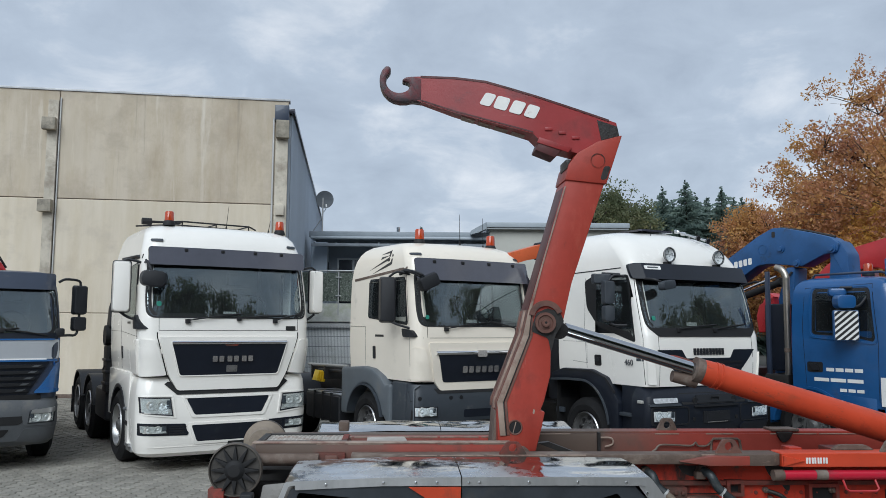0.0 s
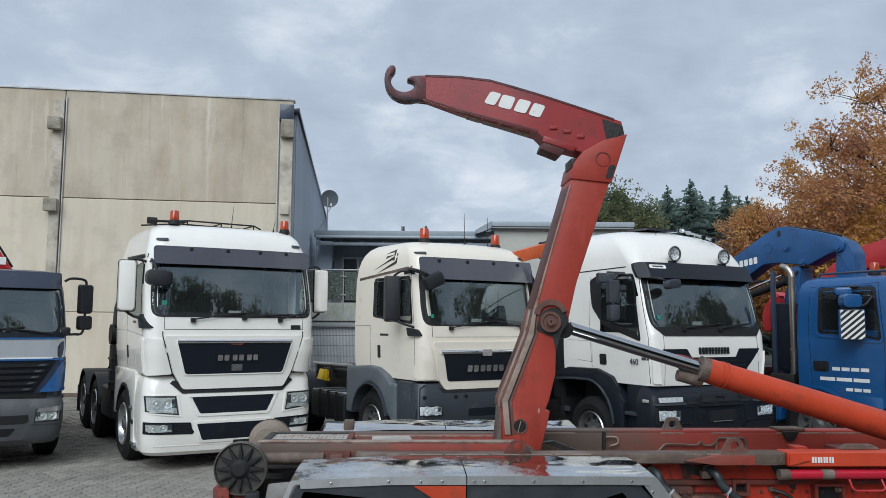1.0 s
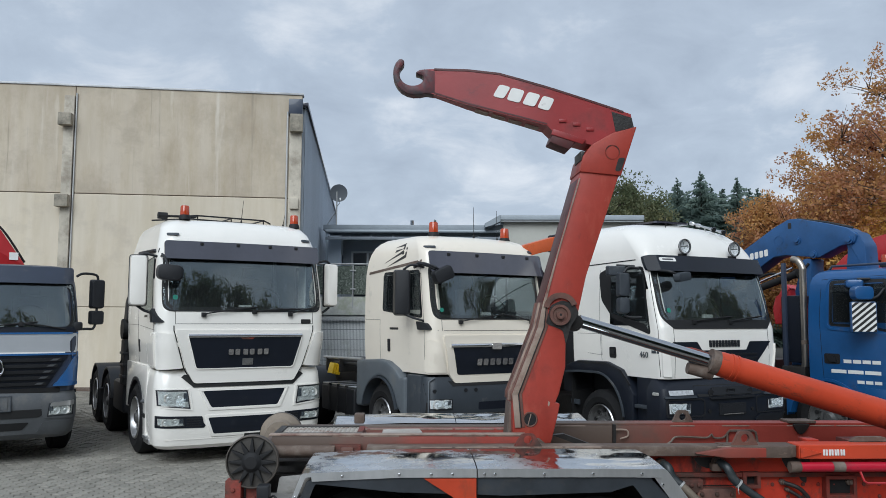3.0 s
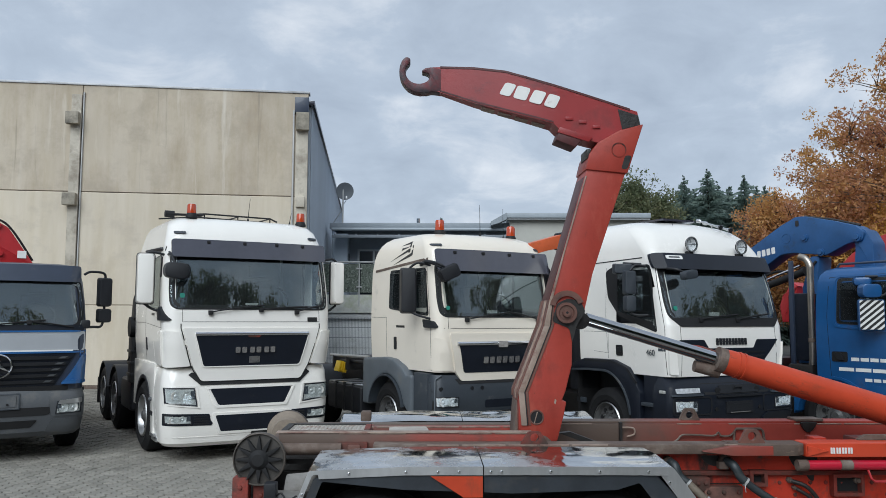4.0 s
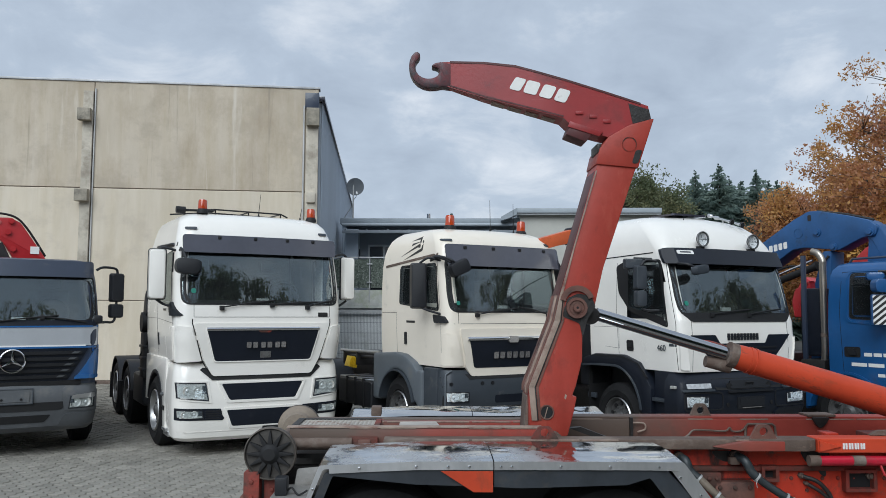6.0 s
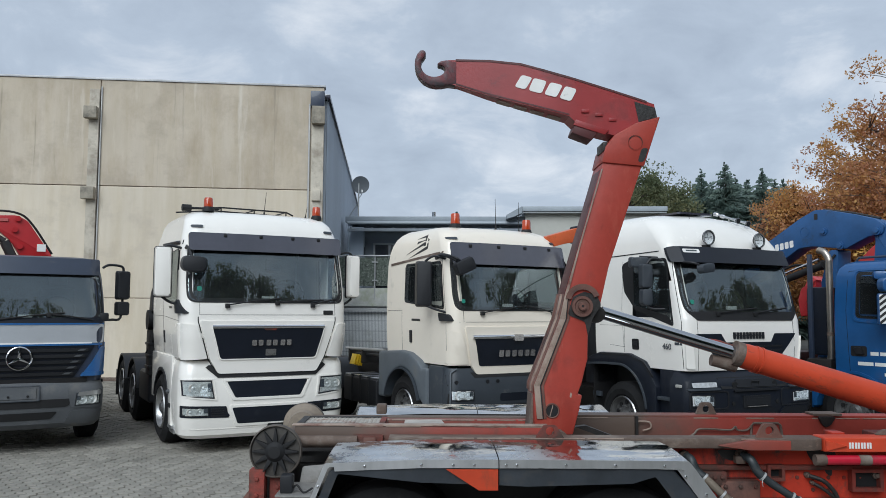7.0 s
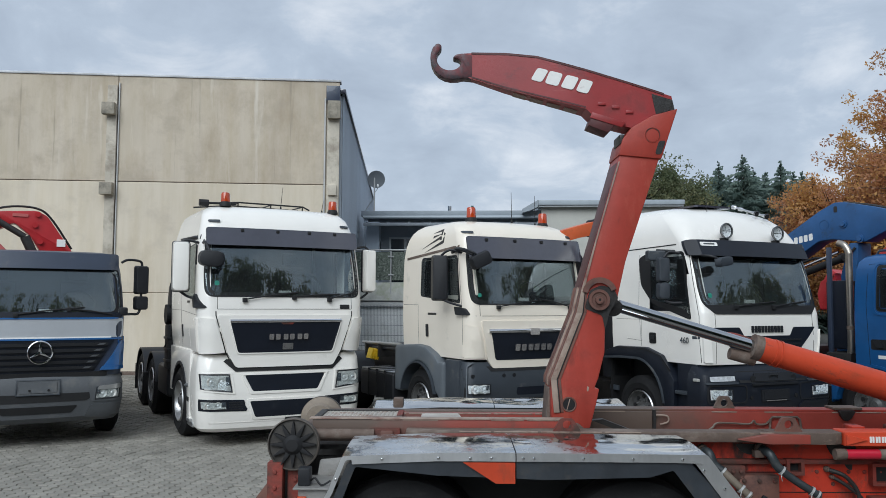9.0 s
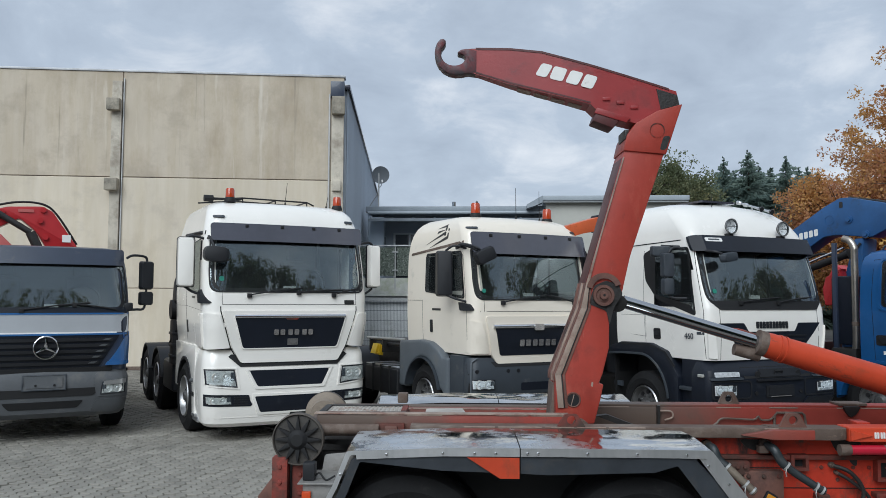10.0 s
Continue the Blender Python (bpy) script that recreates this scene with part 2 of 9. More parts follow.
def prism(poly, axis, a, b, bev=0.0, bm=None, seg=2):
    """A polygon in the plane across the axis, carried from a to b along it. y: (x, z); x: (y, z); z: (x, y)."""
    bm = bm or bmesh.new()
    b2 = bmesh.new()

    def at(p, q):
        return {"y": (p[0], q, p[1]), "x": (q, p[0], p[1]), "z": (p[0], p[1], q)}[axis]
    lo = [b2.verts.new(at(p, a)) for p in poly]
    hi = [b2.verts.new(at(p, b)) for p in poly]
    b2.faces.new(lo)
    b2.faces.new(hi[::-1])
    for i in range(len(poly)):
        j = (i + 1) % len(poly)
        b2.faces.new((lo[i], lo[j], hi[j], hi[i]))
    bmesh.ops.recalc_face_normals(b2, faces=b2.faces)
    if bev:
        bmesh.ops.bevel(b2, geom=b2.edges[:] + b2.verts[:], offset=bev, segments=seg, profile=0.6, affect="EDGES")
    return absorb(bm, b2)


def cyl(p0, p1, r0, r1=None, n=16, bm=None, caps=True):
    """A round bar from p0 to p1."""
    bm = bm or bmesh.new()
    p0, p1 = Vector(p0), Vector(p1)
    r1 = r0 if r1 is None else r1
    q = (p1 - p0).to_track_quat("Z", "Y")
    rings = []
    for p, r in ((p0, r0), (p1, r1)):
        rings.append([bm.verts.new(p + q @ Vector((r * math.cos(2 * math.pi * i / n), r * math.sin(2 * math.pi * i / n), 0))) for i in range(n)])
    for i in range(n):
        j = (i + 1) % n
        bm.faces.new((rings[0][i], rings[0][j], rings[1][j], rings[1][i]))
    if caps:
        bm.faces.new(rings[0][::-1])
        bm.faces.new(rings[1])
    return bm


def tube(path, r, n=8, bm=None):
    """A bent pipe along a path."""
    bm = bm or bmesh.new()
    pts = [Vector(p) for p in path]
    rings = []
    up = None
    for i, p in enumerate(pts):
        d = (pts[min(i + 1, len(pts) - 1)] - pts[max(i - 1, 0)]).normalized()
        up = (up - d * up.dot(d)).normalized() if up is not None and (up - d * up.dot(d)).length > 1e-3 else d.orthogonal().normalized()
        s = d.cross(up)
        rr = r[i] if isinstance(r, (list, tuple)) else r
        rings.append([bm.verts.new(p + up * rr * math.cos(2 * math.pi * k / n) + s * rr * math.sin(2 * math.pi * k / n)) for k in range(n)])
    for a, b in zip(rings, rings[1:]):
        for k in range(n):
            j = (k + 1) % n
            bm.faces.new((a[k], a[j], b[j], b[k]))
    bm.faces.new(rings[0][::-1])
    bm.faces.new(rings[-1])
    return bm


def lathe(profile, centre, axis="x", n=32, bm=None):
    """Turns (offset along the axis, radius) pairs round an axis through centre."""
    bm = bm or bmesh.new()
    c = Vector(centre)
    rings = []
    for a, r in profile:
        ring = []
        for i in range(n):
            u, v = r * math.cos(2 * math.pi * i / n), r * math.sin(2 * math.pi * i / n)
            ring.append(bm.verts.new(c + Vector({"x": (a, u, v), "y": (u, a, v), "z": (u, v, a)}[axis])))
        rings.append(ring)
    for p, q in zip(rings, rings[1:]):
        for i in range(n):
            j = (i + 1) % n
            bm.faces.new((p[i], p[j], q[j], q[i]))
    bmesh.ops.remove_doubles(bm, verts=bm.verts, dist=1e-5)
    return bm


def smooth_path(pts, k=6):
    """Points along a rounded way through pts."""
    pts = [Vector(p) for p in pts]
    out = []
    for i in range(len(pts) - 1):
        p0, p1, p2, p3 = pts[max(i - 1, 0)], pts[i], pts[i + 1], pts[min(i + 2, len(pts) - 1)]
        for s in range(k):
            t = s / k
            out.append(0.5 * (2 * p1 + (p2 - p0) * t + (2 * p0 - 5 * p1 + 4 * p2 - p3) * t * t + (3 * p1 - p0 - 3 * p2 + p3) * t ** 3))
    return out + [pts[-1]]


def rounded(poly, r, k=4):
    """A polygon with its corners rounded."""
    out = []
    n = len(poly)
    for i in range(n):
        p, a, b = Vector(poly[i]), Vector(poly[i - 1]), Vector(poly[(i + 1) % n])
        da, db = (a - p), (b - p)
        ra = min(r, da.length * 0.45)
        rb = min(r, db.length * 0.45)
        s, t = p + da.normalized() * ra, p + db.normalized() * rb
        for j in range(k + 1):
            u = j / k
            out.append(tuple(s * (1 - u) ** 2 + p * 2 * u * (1 - u) + t * u * u))
    return out


class Shell:
    """A cab body lofted from level to level. A level: z, half width, front y, back y, corner radius, bow of the front."""

    def __init__(self, levels):
        self.lv = levels

    def at(self, z):
        lv = self.lv
        if z <= lv[0][0]:
            return lv[0][1:]
        for a, b in zip(lv, lv[1:]):
            if z <= b[0]:
                t = (z - a[0]) / (b[0] - a[0])
                return tuple(p + (q - p) * t for p, q in zip(a[1:], b[1:]))
        return lv[-1][1:]

    def front(self, x, z):
        hw, yf, yb, r, bow = self.at(z)
        u = hw - r
        ax = abs(x)
        if ax <= u:
            return yf + bow * (ax / u) ** 2
        s = min(1.0, (ax - u) / r)
        return yf + bow + r * (1 - math.sqrt(max(0.0, 1 - s * s)))

    def side(self, y, z):
        hw, yf, yb, r, bow = self.at(z)
        s = (yf + bow + r - y) / r
        if s <= 0:
            return hw
        return hw - r + r * math.sqrt(max(0.0, 1 - min(1, s) ** 2))

    def build(self, ys, holes=(), zs=(), extra_x=(), cap=True, nf=10, nc=6):
        """ys: stations along the sides; holes: (kind, a, b, z0, z1) with kind front (x from a to b) or side (y from a to b)."""
        bm = bmesh.new()
        levels = sorted(set([round(l[0], 4) for l in self.lv] + [round(z, 4) for z in zs]))
        rows = []
        for z in levels:
            hw, yf, yb, r, bow = self.at(z)
            c0 = yf + bow + r
            left = [(-hw, yb, "s")]
            for k, y in enumerate(sorted(ys, reverse=True)):
                left.append((-hw, max(min(y, yb - 0.002 * (k + 1)), c0 + 0.002 * (len(ys) - k)), "s"))
            u = hw - r
            arc = []
            for i in range(nc + 1):
                a = math.pi / 2 * i / nc
                arc.append((-u - r * math.cos(a), yf + bow + r - r * math.sin(a), "c"))
            xs = [-1 + 2 * i / nf for i in range(1, nf)]
            fr = [(u * f, yf + bow * f * f, "f") for f in xs]
            half = left + arc
            row = half + fr + [(-x, y, k) for x, y, k in half[::-1]]
            rows.append([bm.verts.new((x, y, z)) for x, y, k in row])
        for a, b in zip(rows, rows[1:]):
            for i in range(len(a) - 1):
                c = (a[i].co + a[i + 1].co + b[i].co + b[i + 1].co) / 4
                cut = False
                for kind, p, q, z0, z1 in holes:
                    if z0 < c.z < z1:
                        if kind == "front" and c.y < self.at(c.z)[1] + self.at(c.z)[4] + self.at(c.z)[3] * 0.9 and p < c.x < q:
                            cut = True
                        if kind == "side" and p < c.y < q and abs(c.x) > self.at(c.z)[0] - 0.02:
                            cut = True
                if not cut:
                    bm.faces.new((a[i], a[i + 1], b[i + 1], b[i]))
            bm.faces.new((a[-1], a[0], b[0], b[-1]))
        if cap:
            bm.faces.new(rows[-1])
            bm.faces.new(rows[0][::-1])
        return bm


def patch(poly, surf, out=0.004, thick=0.02, step=0.08, axis="y", bm=None, sign=-1):
    """A plate of outline poly that follows a curved face. axis y: poly in (x, z), surf(x, z) gives y; axis x: poly in (y, z), surf(y, z) gives x."""
    bm = bm or bmesh.new()
    b2 = bmesh.new()
    vs = [b2.verts.new((p[0], 0, p[1])) for p in poly]
    b2.faces.new(vs)
    xs, zs = [p[0] for p in poly], [p[1] for p in poly]
    for lo, hi, no in ((min(xs), max(xs), (1, 0, 0)), (min(zs), max(zs), (0, 0, 1))):
        k = max(1, int((hi - lo) / step))
        for i in range(1, k):
            d = lo + (hi - lo) * i / k
            bmesh.ops.bisect_plane(b2, geom=b2.verts[:] + b2.edges[:] + b2.faces[:], plane_co=(d * no[0], 0, d * no[2]), plane_no=no, dist=1e-6)
    outer = {}
    for v in b2.verts:
        outer[v] = surf(v.co.x, v.co.z)
    new_v, back_v = {}, {}
    for v in b2.verts:
        u, w, s = v.co.x, v.co.z, outer[v]
        if axis == "y":
            new_v[v], back_v[v] = bm.verts.new((u, s + sign * out, w)), bm.verts.new((u, s + sign * (out - thick), w))
        else:
            new_v[v], back_v[v] = bm.verts.new((s + sign * out, u, w)), bm.verts.new((s + sign * (out - thick), u, w))
    for f in b2.faces:
        bm.faces.new([new_v[v] for v in f.verts])
        bm.faces.new([back_v[v] for v in f.verts][::-1])
    for ed in b2.edges:
        if len(ed.link_faces) == 1:
            a, b = ed.verts
            bm.faces.new((new_v[a], new_v[b], back_v[b], back_v[a]))
    b2.free()
    return bm


def ring_patch(outer, inner, surf, out=0.004, thick=0.02, axis="y", bm=None, sign=-1):
    """A flat frame between two outlines of equal point count on a curved face."""
    bm = bm or bmesh.new()

    def pt(p, o):
        s = surf(p[0], p[1])
        return (p[0], s + sign * o, p[1]) if axis == "y" else (s + sign * o, p[0], p[1])
    n = len(outer)
    a = [bm.verts.new(pt(p, out)) for p in outer]
    b = [bm.verts.new(pt(p, out)) for p in inner]
    c = [bm.verts.new(pt(p, out - thick)) for p in outer]
    d = [bm.verts.new(pt(p, out - thick)) for p in inner]
    for i in range(n):
        j = (i + 1) % n
        bm.faces.new((a[i], a[j], b[j], b[i]))
        bm.faces.new((c[i], a[i], a[j], c[j]))
        bm.faces.new((b[i], b[j], d[j], d[i]))
        bm.faces.new((d[i], d[j], c[j], c[i]))
    return bm


def shrink(poly, d):
    """An outline moved inwards by about d."""
    cx, cy = sum(p[0] for p in poly) / len(poly), sum(p[1] for p in poly) / len(poly)
    w = max(abs(p[0] - cx) for p in poly)
    h = max(abs(p[1] - cy) for p in poly)
    return [(cx + (p[0] - cx) * (1 - d / w), cy + (p[1] - cy) * (1 - d / h)) for p in poly]


def dense(poly, step=0.06):
    """An outline with points at most step apart."""
    out = []
    for i, p in enumerate(poly):
        q = poly[(i + 1) % len(poly)]
        k = max(1, int(math.dist(p, q) / step))
        out += [(p[0] + (q[0] - p[0]) * j / k, p[1] + (q[1] - p[1]) * j / k) for j in range(k)]
    return out


def rect(x0, x1, z0, z1):
    return [(x0, z0), (x1, z0), (x1, z1), (x0, z1)]


# ---- ground and buildings ----
def concrete_material(name, base, stain, amount, runs=0.84):
    """Weathered concrete panels: pale grey-beige with vertical runs of dirt."""
    m = mat(name, base, 0.9, var=0.09, scale=0.35, bump=0.12, bscale=50, dirt=(stain, amount, 0.5), stretch=(1, 1, 0.5))
    n, l = m.node_tree.nodes, m.node_tree.links
    b = n["Principled BSDF"]
    src = b.inputs["Base Color"].links[0].from_socket
    co = n.new("ShaderNodeTexCoord")
    mp = n.new("ShaderNodeMapping")
    mp.inputs["Scale"].default_value = (1.6, 1.6, 0.14)
    l.new(co.outputs["Object"], mp.inputs[0])
    t = n.new("ShaderNodeTexNoise")
    t.inputs["Scale"].default_value, t.inputs["Detail"].default_value, t.inputs["Roughness"].default_value = 2.0, 6, 0.65
    l.new(mp.outputs[0], t.inputs["Vector"])
    r = n.new("ShaderNodeValToRGB")
    r.color_ramp.elements[0].position, r.color_ramp.elements[0].color = 0.30, (runs, runs * 0.975, runs * 0.9, 1)
    r.color_ramp.elements[1].position, r.color_ramp.elements[1].color = 0.62, (1.04, 1.04, 1.03, 1)
    l.new(t.outputs[0], r.inputs[0])
    x = n.new("ShaderNodeMix")
    x.data_type, x.blend_type = "RGBA", "MULTIPLY"
    x.inputs[0].default_value = 1.0
    l.new(src, x.inputs[6])
    l.new(r.outputs[0], x.inputs[7])
    l.new(x.outputs[2], b.inputs["Base Color"])
    return m


M["navy"] = mat("dark_blue_grey_paint", (0.030, 0.042, 0.070), 0.4, var=0.08, coat=0.3, dirt=((0.09, 0.09, 0.09), 0.15, 4))
M["concrete"] = concrete_material("weathered_concrete", (0.615, 0.545, 0.445), (0.50, 0.43, 0.335), 0.16, 0.95)
M["stained"] = concrete_material("stained_concrete", (0.545, 0.475, 0.385), (0.37, 0.30, 0.22), 0.46, 0.93)
wear("stained", (0.40, 0.34, 0.265), 0.8, 0.50, 0.70, (1, 1, 1.1), 7, 0.66)
wear("stained", (0.62, 0.56, 0.47), 2.2, 0.62, 0.72, (1.1, 1.1, 0.10), 6, 0.6)
wear("concrete", (0.50, 0.435, 0.35), 0.9, 0.52, 0.74, (1, 1, 1.2), 7, 0.66)
wear("stained", (0.30, 0.26, 0.205), 3.4, 0.63, 0.74, (1.2, 1.2, 0.06), 5, 0.6)
M["pale_concrete"] = mat("pale_bare_concrete", (0.54, 0.49, 0.405), 0.9, var=0.16, scale=1.5, bump=0.15, bscale=40, dirt=((0.29, 0.25, 0.20), 0.44, 2.5))
M["corbel"] = mat("dirty_corbel_concrete", (0.34, 0.305, 0.245), 0.9, var=0.2, scale=3, bump=0.2, bscale=40, dirt=((0.16, 0.145, 0.12), 0.4, 4))
M["ground"] = mat("sandy_joint_ground", (0.07, 0.066, 0.056), 0.95, var=0.15, scale=0.7, bump=0.3, bscale=30)

bm = bmesh.new()
vs = [bm.verts.new(p) for p in ((-400, -400, -0.03), (400, -400, -0.03), (400, 600, -0.03), (-400, 600, -0.03))]
bm.faces.new(vs)
ground = tagged(part("ground", bm, "ground"), "dark sandy yard ground under the grey pavers", "ground", kind="structure")

# concrete hall: front wall with two rows of panels, ledge posts and corbels
hall = pose(-4.36, 22.0, 0, 0, 0, 8.7)


def hall_front():
    top = thing("wall_hall_front", hall, "weathered beige concrete panel wall of a hall with dirt runs", "wall", kind="structure")
    edges = [-30.3, -24.2, -18.1, -12.15, -6.07, 0.0]
    for x0, x1 in zip(edges, edges[1:]):
        for z0, z1 in ((0.0, 2.21), (2.225, 5.255), (5.275, 8.2)):
            part("panel", box(x0 + 0.008, x1 - 0.008, 0.0, 0.25, z0, z1, 0.012, 1), "concrete" if z0 < 5 else "stained", top)
    part("joint_backing", box(-30.3, 0.0 - 0.02, 0.03, 0.24, 0, 8.18), "rust", top, "dark joint filler")
    part("coping", box(-30.4, 0.03, -0.03, 0.3, 8.2, 8.26, 0.008), "coping", top, "thin grey sheet-metal coping")
    part("plinth", box(-30.3, 0.0, -0.04, 0.0, 0.0, 0.1), "rust", top)
    for xp in (-6.14, -12.25, -18.3):
        post = part("ledge_post", box(xp - 0.19, xp + 0.07, -0.10, 0.0, 2.3, 7.92, 0.015), "pale_concrete", top, "narrow stained concrete ledge post")
        for z in (4.87, 7.07):
            part("corbel", box(xp - 0.28, xp + 0.06, -0.30, -0.1, z, z + 0.33, 0.02), "corbel", post, "projecting dirty concrete corbel")
        part("drain_pipe", cyl((xp + 0.11, -0.03, 0.1), (xp + 0.11, -0.03, 8.0), 0.022, n=10), "galv", top, "thin grey downpipe")
    post = part("ledge_post", box(-0.34, 0.0, -0.12, 0.0, 0.3, 7.75, 0.015), "pale_concrete", top, "corner concrete post")
    part("corbel", box(-0.33, 0.03, -0.3, -0.12, 7.1, 7.6, 0.02), "corbel", post)
    part("corbel", box(-0.30, -0.06, -0.2, -0.12, 4.95, 5.25, 0.02), "pale_concrete", post)
    part("flashing", box(-0.37, 0.015, -0.26, 0.0, 7.60, 8.03, 0.02), "navy", top, "dark sheet-metal corner box")
    part("drain_pipe", cyl((-0.40, -0.06, 0.1), (-0.40, -0.06, 7.7), 0.03, n=10), "galv", top)
    return top


hall_front()


def hall_side():
    top = thing("wall_hall_side", pose(-4.36, 22.0, 0, 0, 0, 6.6), "grey-blue profiled metal cladding side wall of the hall", "wall", kind="structure")
    bm = bmesh.new()
    # ribbed sheet in plan, 0.25 m pitch
    pts = []
    y = 0.26
    while y < 24:
        pts += [(0.06, y), (0.06, y + 0.16), (0.09, y + 0.18), (0.09, y + 0.23)]
        y += 0.25
    lo = [bm.verts.new((x, yy, 0)) for x, yy in pts]
    hi = [bm.verts.new((x, yy, 7.9)) for x, yy in pts]
    for i in range(len(pts) - 1):
        bm.faces.new((lo[i], lo[i + 1], hi[i + 1], hi[i]))
    part("cladding", bm, "cladding", top)
    part("wall_core", box(-0.3, 0.05, 0.26, 24, 0, 7.88), "cladding", top)
    part("roof_trim", box(-0.3, 0.16, 0.05, 24, 7.9, 8.02, 0.01), "visor", top, "dark metal roof trim")
    return top


hall_side()


def roof_sheet():
    part("roof_hall", box(-30, -0.32, 0.3, 26, 7.4, 7.5), "roof_edge", tagged(thing("hall_roof", hall, "flat grey hall roof", "roof", kind="structure"), ""))


roof_sheet()


def back_house():
    """The low grey house with a balcony between the trucks, and its pale right-hand wing."""
    h = thing("apartment_house", pose(0, 30, 0), "low grey rendered house with a balcony and flat roofs", "house")
    wall = part("wall", box(-4.8, 1.7, 0.0, 8.0, 0, 5.2), "render_grey", h)
    wing = part("wall", box(1.72, 6.6, -0.6, 8.0, 0, 5.5), "render_beige", h, "pale beige rendered wing wall")
    roof = part("roof", box(-5.0, 1.72, -0.4, 8.2, 5.2, 5.42, 0.02), "roof_edge", h, "grey flat roof with a deep eave")
    part("gutter", cyl((-4.9, -0.46, 5.17), (1.7, -0.46, 5.17), 0.06, n=10), "wing_edge", roof)
    part("canopy", prism([(-0.05, 5.0), (-1.15, 4.86), (-1.15, 4.89), (-0.05, 5.018)], "x", -4.75, 1.6), "canopy", roof, "sloping translucent balcony canopy")
    part("canopy_beam", box(-4.78, 1.62, -1.2, -1.12, 4.78, 4.88, 0.01), "canopy_rail", roof)
    for i in range(9):
        part("canopy_rail", box(-4.7 + i * 0.78, -4.65 + i * 0.78, -1.16, -0.70, 4.885, 4.93), "canopy_rail", roof)
    part("roof", box(1.6, 6.85, -0.9, 8.2, 5.56, 5.74, 0.02), "wing_edge", h, "grey metal roof edge of the wing")
    part("eave_board", box(1.62, 6.83, -0.84, 8.1, 5.5, 5.56), "frame_grey", h)
    part("roof_slope", prism([(1.02, 5.42), (1.58, 5.74), (1.598, 5.74), (1.598, 5.5), (1.3, 5.36), (1.02, 5.28)], "y", -0.9, -0.402), "roof_edge", roof)
    part("chimney", cyl((-1.75, 1.0, 5.4), (-1.75, 1.0, 5.75), 0.07, n=12), "chrome", roof, "short steel flue")
    win = part("window", box(-3.98, -2.80, -0.06, 0.05, 2.6, 4.45, 0.01), "frame_grey", h, "dull white framed balcony door and window")
    for x0, x1 in ((-3.90, -3.40), (-3.32, -2.87)):
        part("pane", box(x0, x1, -0.075, -0.05, 2.75, 4.38), "pane_dark", win, "dark reflecting pane")
    part("vent_grille", box(-4.55, -4.42, -0.03, 0.0, 4.62, 4.72, 0.01), "canopy_rail", h)
    part("bracket_lamp", box(-4.5, -4.28, -0.2, 0.0, 3.95, 4.3, 0.05), "pane_dark", h, "dark wall lamp")
    part("wall_lamp", box(-4.62, -4.5, -0.1, 0, 4.3, 4.38, 0.02), "visor", h)
    # balcony in front
    bal = part("balcony_slab", box(-5.2, 1.6, -1.6, 0.0, 2.05, 2.7, 0.02), "algae", h, "pale balcony edge with green algae stains")
    part("handrail", cyl((-5.2, -1.62, 3.86), (1.6, -1.62, 3.86), 0.03, n=10), "galv", bal)
    for i in range(5):
        x = -5.1 + i * 1.4
        part("baluster", box(x - 0.02, x + 0.02, -1.64, -1.58, 2.3, 3.86), "galv", bal)
        for z in (2.95, 3.6):
            part("clamp", box(x - 0.1, x + 0.1, -1.67, -1.62, z, z + 0.05, 0.01), "galv", bal)
    for i in range(5):
        x = -5.08 + i * 1.4
        part("balustrade_panel", box(x + 0.03, x + 1.36, -1.615, -1.60, 2.78, 3.8), M["leafy"], bal, "glass balustrade panel with a leaf-pattern film")
    part("downpipe", cyl((-4.85, -0.35, 0), (-4.85, -0.35, 5.2), 0.06, n=10), "cladding", h)
    part("corner_board", box(-4.8, -4.3, -0.45, 0.0, 2.7, 5.0), "cladding", h)
    part("garage_wall", box(-5.2, 1.6, -1.38, -1.2, 0.0, 2.05), "white_render", h, "pale rendered wall under the balcony")
    part("garage_beam", box(-5.2, 1.6, -1.55, -1.4, 1.85, 2.0), "galv", h)
    return h


M["wing_edge"] = mat("pale_grey_roof_edge", (0.33, 0.37, 0.40), 0.5, var=0.08)
M["canopy"] = mat("weathered_canopy_sheet", (0.34, 0.37, 0.41), 0.35, var=0.15, scale=1.0, dirt=((0.46, 0.49, 0.52), 0.2, 1.5))
cn, cl = M["canopy"].node_tree.nodes, M["canopy"].node_tree.links
c_tl, c_mx = cn.new("ShaderNodeBsdfTranslucent"), cn.new("ShaderNodeMixShader")
c_tl.inputs[0].default_value, c_mx.inputs[0].default_value = (0.42, 0.46, 0.50, 1), 0.6
cl.new(cn["Principled BSDF"].outputs[0], c_mx.inputs[1])
cl.new(c_tl.outputs[0], c_mx.inputs[2])
cl.new(c_mx.outputs[0], cn["Material Output"].inputs[0])
M["canopy_rail"] = mat("grey_canopy_rail", (0.20, 0.225, 0.25), 0.5, var=0.1)
M["pane_dark"] = mat("dark_window_pane", (0.02, 0.023, 0.027), 0.06, var=0.1, spec=0.6)
M["frame_grey"] = mat("dull_white_window_frame", (0.45, 0.47, 0.48), 0.5, var=0.08)
M["white_render"] = mat("pale_render", (0.66, 0.67, 0.66), 0.9, var=0.1, scale=1.2, dirt=((0.45, 0.46, 0.42), 0.25, 2))
M["leafy"] = mat("leaf_pattern_film", (0.16, 0.19, 0.15), 0.3, var=0.5, scale=12, dirt=((0.02, 0.03, 0.022), 0.55, 16))
wear("leafy", (0.34, 0.36, 0.32), 22.0, 0.58, 0.64, detail=3)
